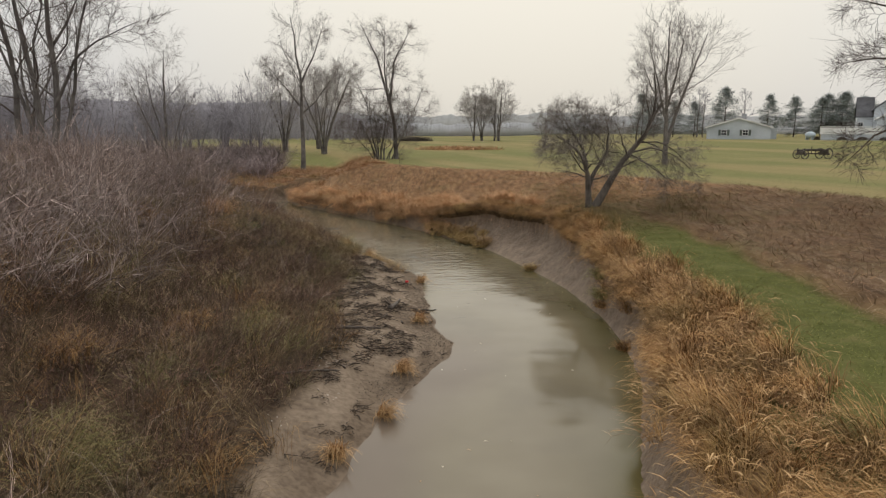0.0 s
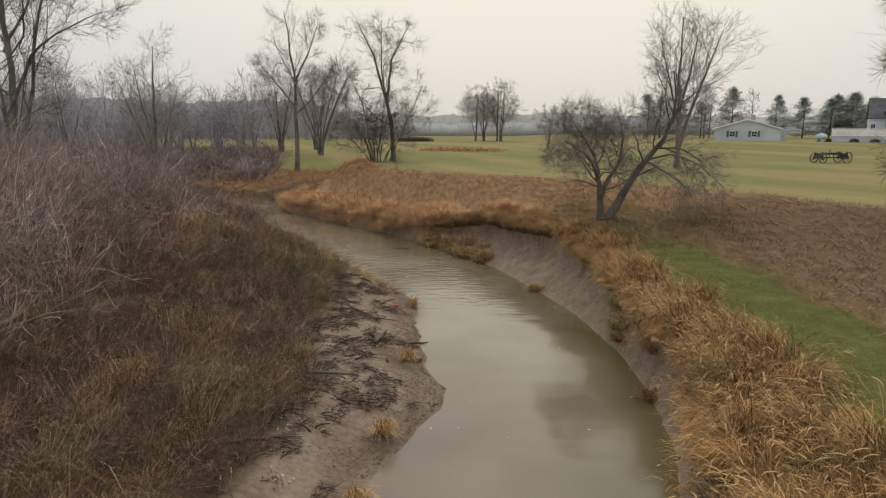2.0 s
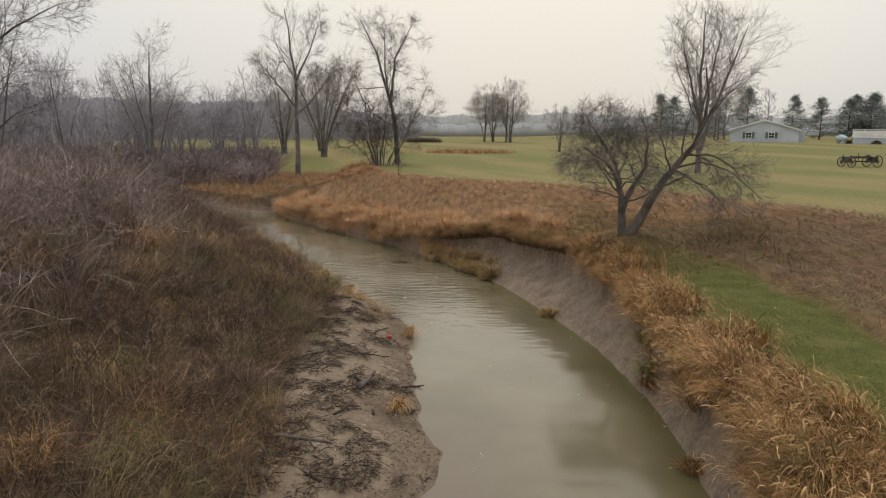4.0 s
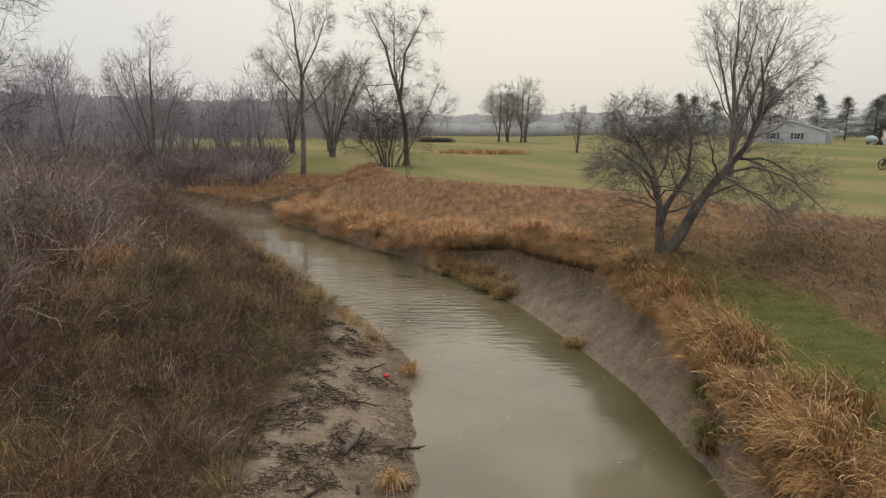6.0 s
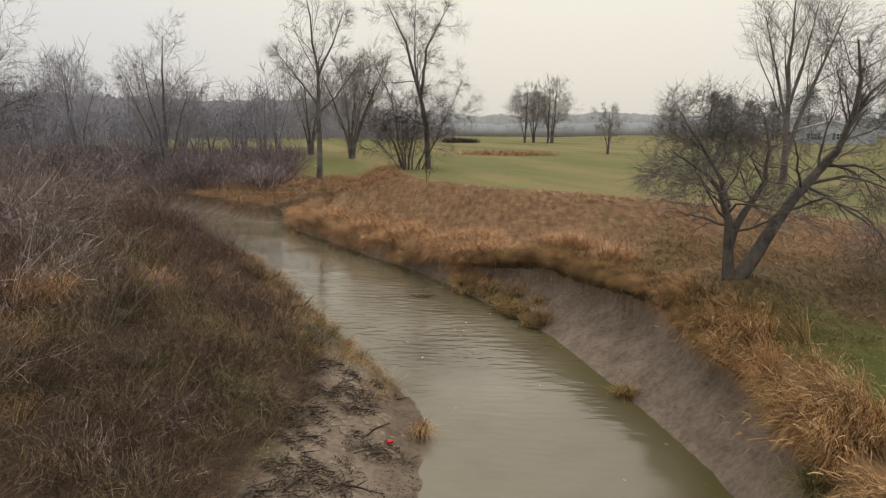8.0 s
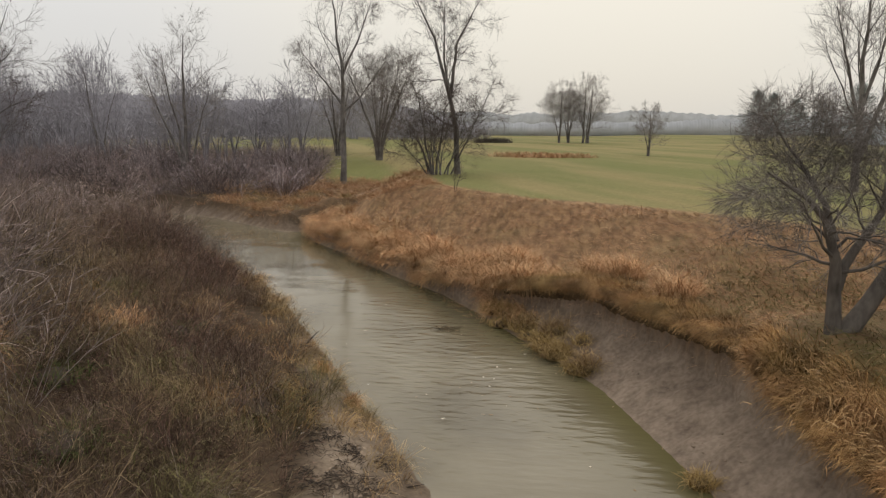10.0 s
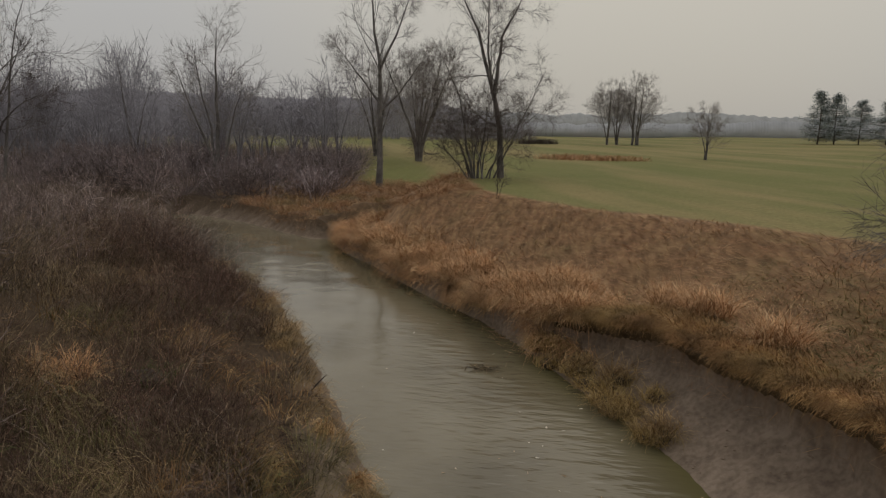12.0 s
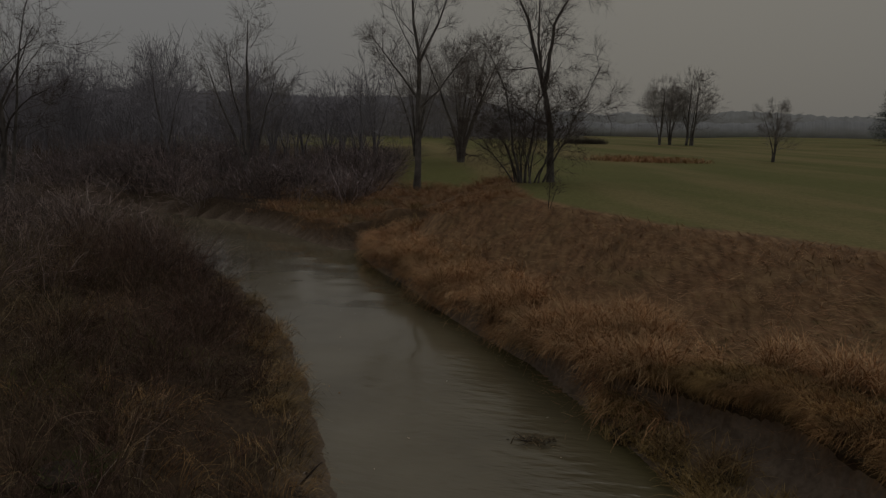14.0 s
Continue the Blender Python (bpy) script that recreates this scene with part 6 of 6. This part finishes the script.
# ---- wagon gear ----
def wheel(rng, parent, x, y, r, turn):
    bm = bmesh.new()
    seg = 20
    for a in range(seg):
        p, q = 2 * math.pi * a / seg, 2 * math.pi * (a + 1) / seg
        ring = []
        for ang in (p, q):
            for rr, yy in ((r, -0.04), (r, 0.04), (r - 0.07, 0.04), (r - 0.07, -0.04)):
                ring.append(bm.verts.new((rr * math.cos(ang), yy, rr * math.sin(ang))))
        for i in range(4):
            bm.faces.new((ring[i], ring[(i + 1) % 4], ring[4 + (i + 1) % 4], ring[4 + i]))
    me = bpy.data.meshes.new("wheel")
    bm.to_mesh(me)
    bm.free()
    me.materials.append(M_IRON)
    w = part("wheel", me, None, parent, "iron-tyred wooden wheel")
    w.matrix_basis = pose(x, y, r, 0, 0, turn)
    bm = bmesh.new()
    bmesh.ops.create_cone(bm, cap_ends=True, segments=12, radius1=0.1, radius2=0.1, depth=0.22, matrix=pose(0, 0, 0, 90))
    part("hub", bm, M_IRON, w)
    for k in range(12):
        bm = bmesh.new()
        bmesh.ops.create_cone(bm, cap_ends=True, segments=5, radius1=0.022, radius2=0.018, depth=r - 0.12, matrix=pose(0, 0, 0, 0, 30 * k) @ pose(0, 0, (r - 0.12) / 2 + 0.08))
        part("spoke", bm, M_IRON, w)


def build_wagon():
    rng = np.random.default_rng(3)
    x, y = 33.2, 63.5
    t = thing("wagon", (x, y, height(x, y) - 0.02), "old dark wooden farm wagon gear on the field", "wagon", rz=8)
    t.scale = (0.78, 0.8, 0.85)
    for wx in (-1.45, 1.45):
        for wy in (-0.75, 0.75):
            wheel(rng, t, wx, wy, 0.5 if wx < 0 else 0.58, 0)
        part("axle", box(bmesh.new(), wx - 0.08, wx + 0.08, -0.75, 0.75, 0.45, 0.62, 0.02), M_IRON, t)
        part("bolster", box(bmesh.new(), wx - 0.1, wx + 0.1, -0.62, 0.62, 0.622, 0.85, 0.02), M_IRON, t)
        for wy in (-0.6, 0.6):
            part("stake", box(bmesh.new(), wx - 0.05, wx + 0.05, wy - 0.04, wy + 0.04, 0.85, 1.15, 0.01), M_IRON, t)
    part("reach_pole", box(bmesh.new(), -1.9, 1.9, -0.06, 0.06, 0.5, 0.62, 0.01), M_IRON, t)
    for wy in (-0.35, 0.35):
        part("side_beam", box(bmesh.new(), -1.75, 1.7, wy - 0.07, wy + 0.07, 0.852, 1.0, 0.02), M_IRON, t)
    for k in range(5):
        part("cross_board", box(bmesh.new(), -0.9 + 0.42 * k, -0.6 + 0.42 * k, -0.55, 0.55, 1.002, 1.04 + 0.02 * (k % 2), 0.01), M_IRON, t)
    part("brake_lever", box(bmesh.new(), 0.28, 0.36, 0.6, 0.66, 0.6, 1.35, 0.01), M_IRON, t)


build_wagon()


# ---- the sand bar's litter ----
def crooked(rng, length, r0, bend=0.12, k=7):
    d = np.array([1.0, 0, 0])
    pts = [np.zeros(3)]
    for _ in range(k - 1):
        d = unit(d + rng.normal(0, bend, 3) * np.array([1, 1, 0.35]))
        pts.append(pts[-1] + d * length / (k - 1))
    pts, rad = np.array(pts), r0 * np.linspace(1, 0.45, k)
    # closed, rounded ends
    a, b = unit(pts[0] - pts[1]), unit(pts[-1] - pts[-2])
    pts = np.concatenate([[pts[0] + 0.3 * r0 * a], pts, [pts[-1] + 0.3 * r0 * b]])
    return pts, np.r_[0.05 * r0, rad, 0.02 * r0]


def lay_driftwood():
    rng = np.random.default_rng(55)
    for x, y, length, r, rz, label in ((-1.65, 20.3, 0.95, 0.085, 95, "short weathered log end standing in mud"), (-0.75, 21.0, 0.6, 0.03, 20, "forked wet branch reaching into the water"), (-3.0, 17.2, 1.6, 0.05, -8, "long curved wet log lying across mud"), (-1.9, 18.5, 0.8, 0.03, 60, "dark crooked driftwood branch on sand"), (-1.2, 19.2, 0.6, 0.035, 100, "dark forked stump root at the water"), (-1.9, 22.7, 0.8, 0.022, -20, "thin dark driftwood branch on sand"), (-2.6, 22.0, 1.0, 0.022, 80, "thin dark driftwood branch on sand"), (-3.6, 13.6, 1.4, 0.03, 15, "pale fallen branch poking from weeds"), (-1.8, 24.5, 0.8, 0.02, 80, "thin dark driftwood branch on sand"), (-1.7, 16.0, 0.8, 0.022, 150, "thin dark driftwood branch on sand"), (-2.2, 14.4, 0.9, 0.025, 120, "dark crooked driftwood branch on sand")):
        pts, rad = crooked(rng, length, r)
        t = thing("driftwood", (x, y, height(x, y) + 0.4 * r), label, "driftwood", rz=rz)
        part("limb", quads_mesh("limb", *tubes([(pts, rad)], 8), M_LOG if "log" in label or "pale" in label else M_STICK, True), None, t)
        for a in (3, 5):
            q, rr = crooked(rng, length * 0.3, r * 0.5, 0.2)
            sgn = 1 if a == 3 else -1
            q = pts[a] + np.stack([0.6 * q[:, 0], sgn * 0.7 * q[:, 0] + q[:, 1], 0.15 * q[:, 0] + q[:, 2]], 1)
            part("side_branch", quads_mesh("side_branch", *tubes([(q, rr)], 6), M_STICK, True), None, t)
    # wrack of sticks and dead leaves in drifts along the bar
    def drift(dl, x, y):
        return 0.6 * waves(2.2 * dl, 0.8 * y, 1.6, 62) + 0.7 * waves(x, y, 4.2, 67) + 0.5 * waves(x, y, 9.0, 68) - 0.3 + 0.8 * smooth(0.7, 1.5, dl) - 0.15 * smooth(16.5, 12.5, y)

    def bar_spot(n, seed, wave, lo, hi):
        r = np.random.default_rng(seed)
        return scatter(r, n, -5.5, 0.6, 7, 36, lambda h, z, i, x, y: np.where((~i["near_r"]) & (~i["near_f"]) & (~i["wet"]) & (i["dl"] > 0.12) & (i["dl"] < i["bar"] + 0.5), smooth(lo, hi, drift(i["dl"], x, y)), 0))[0]

    at = bar_spot(30000, 61, 62, 0.0, 0.7)
    n = len(at)
    a = rng.uniform(0, 6.28, n) + 0.6 * waves(at[:, 0], at[:, 1], 0.8, 63)
    ln = rng.uniform(0.06, 0.5, n) * rng.uniform(0.3, 1, n)
    d = np.stack([np.cos(a) * ln, np.sin(a) * ln, rng.uniform(-0.03, 0.06, n)], 1)
    lines = [(np.linspace(p - v / 2, p + v / 2, 3) + [[0, 0, 0.01], [0.12 * v[1], -0.12 * v[0], 0.03], [0, 0, 0.01]], np.array([0.004, 0.005, 0.002]) * s) for p, v, s in zip(at + np.c_[np.zeros((n, 2)), rng.exponential(0.02, n)], d, rng.lognormal(0, 0.45, n))]
    stuff("wrack_sticks", [tubes(lines, 4)], M_STICK, "dark wet sticks and wrack on the sand bar", "debris")
    at = bar_spot(90000, 64, 62, 0.05, 0.5)
    n = len(at)
    at[:, 2] += 0.012
    b, _ = blades(at, rng.uniform(0.02, 0.09, n), 1.25, 0.3, rng.uniform(0.006, 0.022, n), k=3, rng=rng)
    stuff("wrack_leaves", [b], M_WRACK, "sodden dark leaf litter on the sand bar", "debris")
    # pale dry flecks caught in the wrack along the foot of the weeds
    at = scatter(np.random.default_rng(66), 7000, -6, 0, 11, 34, lambda h, z, i, x, y: np.where((~i["near_r"]) & (~i["near_f"]) & (~i["wet"]), smooth(-0.9, -0.3, i["dl"] - i["bar"]) * smooth(0.7, 0.2, i["dl"] - i["bar"]) * smooth(0.2, 0.8, waves(x, y, 3.0, 69)), 0))[0]
    n = len(at)
    at[:, 2] += 0.03
    b, _ = blades(at, rng.uniform(0.02, 0.07, n), 1.2, 0.3, rng.uniform(0.01, 0.03, n), k=3, rng=rng)
    stuff("dry_flecks", [b], M_FLECK, "pale dry leaf scraps caught in the wrack", "debris")
    # gravel at the point, pale mud crumbs further up
    for name, count, y0, y1, size, mat, label, wave in (("gravel", 16000, 13.5, 24, 0.022, M_STONE, "fine brown-grey gravel at the water's edge", 1), ("mud_crumbs", 2600, 13, 34, 0.05, M_CLOD, "pale dried mud crumbs on the bar", 2)):
        r = np.random.default_rng(600 + wave)
        pts, _ = scatter(r, count, -5, 0.6, y0, y1, lambda h, z, i, x, y: np.where((~i["near_r"]) & (~i["near_f"]) & (~i["wet"]), (smooth(0.02, 0.1, i["dl"]) * smooth(1.1, 0.5, i["dl"])) if wave == 1 else smooth(0.9, 1.5, i["dl"]) * smooth(0.6, 0.1, i["dl"] - i["bar"]) * smooth(0.1, 0.7, waves(x, y, 1.2, 66)), 0))
        n = len(pts)
        octa = np.array([(1, 0, 0), (0, 1, 0), (-1, 0, 0), (0, -1, 0), (0, 0, 0.7), (0, 0, -0.5)], float)
        s = size * r.uniform(0.4, 1.4, (n, 1, 1)) * r.uniform(0.7, 1.3, (n, 6, 3))
        V = (pts[:, None] + octa[None] * s).reshape(-1, 3)
        f = np.array([(0, 1, 4), (1, 2, 4), (2, 3, 4), (3, 0, 4), (1, 0, 5), (2, 1, 5), (3, 2, 5), (0, 3, 5)])
        F = (np.arange(n)[:, None, None] * 6 + f[None]).reshape(-1, 3)
        tagged(new(name, quads_mesh(name, V, F, mat)), label, "stones", kind="stuff")
    # lumps slid down the mud face
    r = np.random.default_rng(611)
    pts, _ = scatter(r, 9000, -10, 6, 12, 52, lambda h, z, i, x, y: np.where(i["near_r"] & (~i["wet"]), smooth(0.02, 0.1, i["dr"]) * smooth(0.1, -0.1, i["dr"] - i["w"]) * smooth(-0.2, 0.7, waves(x, y, 2.0, 68)), 0))
    n = len(pts)
    octa = np.array([(1, 0, 0), (0, 1, 0), (-1, 0, 0), (0, -1, 0), (0, 0, 0.35), (0, 0, -0.5)], float)
    s = 0.03 * r.uniform(0.3, 1.5, (n, 1, 1)) * r.uniform(0.7, 1.4, (n, 6, 3))
    F = (np.arange(n)[:, None, None] * 6 + np.array([(0, 1, 4), (1, 2, 4), (2, 3, 4), (3, 0, 4), (1, 0, 5), (2, 1, 5), (3, 2, 5), (0, 3, 5)])[None]).reshape(-1, 3)
    tagged(new("mud_lumps", quads_mesh("mud_lumps", (pts[:, None] + octa[None] * s).reshape(-1, 3), F, M_MUD, True)), "wet brown mud lumps on the cut bank", "mud", kind="stuff")
    # a bit of red plastic
    t = thing("red_litter", (-1.35, 24.44, height(-1.35, 24.44)), "small crumpled red plastic scrap on sand", "litter")
    bm = bmesh.new()
    bmesh.ops.create_icosphere(bm, subdivisions=2, radius=0.06)
    r = random.Random(4)
    for v in bm.verts:
        v.co *= 1 + r.uniform(-0.3, 0.3)
        v.co.z = v.co.z * 0.7 + 0.05
    part("scrap", bm, M_RED, t)


def float_leaves():
    rng = np.random.default_rng(81)
    x, y = rng.uniform(-14, 5, 700), rng.uniform(9, 55, 700)
    _, _, i = land(x, y)
    ok = i["wet"] & (rng.uniform(0, 1, 700) < 0.45)
    at = np.stack([x, y, np.full(700, 0.006)], 1)[ok]
    n = len(at)
    b, _ = blades(at, rng.uniform(0.03, 0.09, n), 1.5, 0.05, rng.uniform(0.02, 0.05, n), k=3, rng=rng)
    b[0][:, 2] = np.clip(b[0][:, 2], 0.004, 0.02)
    stuff("floating_leaves", [b], M_LEAF, "scattered pale leaves floating on the creek", "leaves")
    # snag in mid-stream
    t = thing("water_snag", (-1.95, 36.8, -0.03), "half-sunken clump of leaves and twigs in the stream", "debris")
    n = 160
    pts = rng.normal(0, 1, (n, 3)) * np.array([0.2, 0.13, 0.03]) + [0, 0, 0.04]
    b, _ = blades(pts, rng.uniform(0.06, 0.2, n), 1.1, 0.4, rng.uniform(0.015, 0.035, n), k=3, rng=rng)
    part("leaf_clump", quads_mesh("leaf_clump", *b, M_MAT), None, t)
    for k in range(5):
        p, rr = crooked(rng, 0.35, 0.01)
        p = p @ np.array(pose(0, 0, 0, 0, -15, 70 * k).to_3x3()).T + [-0.2, 0, 0.03]
        part("twig", quads_mesh("twig", *tubes([(p, rr)], 5), M_STICK, True), None, t)
    for x, y, hh, lean, label in ((-2.9, 33.1, 0.22, 0.2, "small dark snag poking from the water"), (0.35, 20.9, 0.3, 0.1, "thin dark stick standing in the water"), (4.2, 14.2, 0.9, 1.2, "drooping twig trailing in the water"), (-5.3, 33.2, 0.5, 0.9, "thin bare stick leaning over the water")):
        t = thing("snag", (x, y, min(0.0, height(x, y)) - 0.05 if height(x, y) < 0.1 else height(x, y) - 0.03), label, "stick")
        p, rr = crooked(rng, hh, 0.022, 0.1)
        p = p @ np.array(pose(0, 0, 0, 0, -90 + 45 * lean, 20).to_3x3()).T
        part("stick", quads_mesh("stick", *tubes([(p, rr)], 5), M_STICK, True), None, t)


def lay_mud_plates():
    """Cracked plates of pale mud between the drifts of wrack, each a piece of its own."""
    rng = np.random.default_rng(91)
    crust = thing("mud_crust", (-2.2, 19.0, height(-2.2, 19.0)), "cracked crust of pale dried mud on the bar", "mud crust")
    base = Matrix.Translation((2.2, -19.0, -height(-2.2, 19.0)))
    kinds = []
    for k in range(10):
        n = 7 + k % 3
        a = np.sort(rng.uniform(0, 6.28, n) * 0.35 + np.arange(n) * 6.28 / n * 0.65 + np.arange(n) * 0.0)
        r = rng.uniform(0.75, 1.1, n)
        bm = bmesh.new()
        low = [bm.verts.new((1.02 * q * math.cos(t), 1.02 * q * math.sin(t), -0.12)) for q, t in zip(r, a)]
        mid = [bm.verts.new((q * math.cos(t), q * math.sin(t), 0.10)) for q, t in zip(r, a)]
        top = [bm.verts.new((0.82 * q * math.cos(t), 0.82 * q * math.sin(t), 0.16 + rng.uniform(-0.02, 0.02))) for q, t in zip(r, a)]
        for i in range(n):
            j = (i + 1) % n
            bm.faces.new((low[i], low[j], mid[j], mid[i]))
            bm.faces.new((mid[i], mid[j], top[j], top[i]))
        bm.faces.new(top)
        me = bpy.data.meshes.new("mud_plate")
        bm.to_mesh(me)
        bm.free()
        me.materials.append(M_PLATE)
        kinds.append(me)
    gx, gy = np.meshgrid(np.arange(-5.2, 0.4, 0.3), np.arange(9.5, 31, 0.3))
    x, y = gx.ravel() + rng.uniform(-0.06, 0.06, gx.size), gy.ravel() + rng.uniform(-0.06, 0.06, gx.size)
    h, z, i = land(x, y)
    wave = waves(x, y, 2.4, 62) + 0.5 * waves(x, y, 6.0, 67)
    ok = (~i["near_r"]) & (~i["wet"]) & (i["dl"] > np.interp(y, [14, 15, 20, 21], [0.4, 0.9, 0.9, 0.35])) & (i["dl"] < i["bar"] - 0.1) & (wave < 0.3) & (y > 18)
    pick = np.flatnonzero(ok)
    pick = pick[np.argsort(np.abs(y[pick] - 22.5))][:280]
    for c in pick:
        ob = new("mud_plate", kinds[int(rng.integers(10))])
        ob.parent = crust
        s = rng.uniform(0.11, 0.19)
        e = 0.2
        nx, ny = -(height(x[c] + e, y[c]) - h[c]) / e, -(height(x[c], y[c] + e) - h[c]) / e
        up = Vector((nx, ny, 1)).normalized()
        m = Matrix.Translation((x[c], y[c], h[c] - 0.005)) @ up.to_track_quat("Z", "Y").to_matrix().to_4x4() @ pose(0, 0, 0, 0, 0, rng.uniform(0, 360)) @ Matrix.Diagonal((s, s * rng.uniform(0.8, 1.1), s * rng.uniform(0.14, 0.32), 1))
        ob.matrix_basis = base @ m


M_PLATE = rough_mat("pale_mud_plate", (0.16, 0.115, 0.078), (0.34, 0.262, 0.19), 7, 0.5, 0.02, 0.75)
lay_driftwood()
float_leaves()
lay_mud_plates()
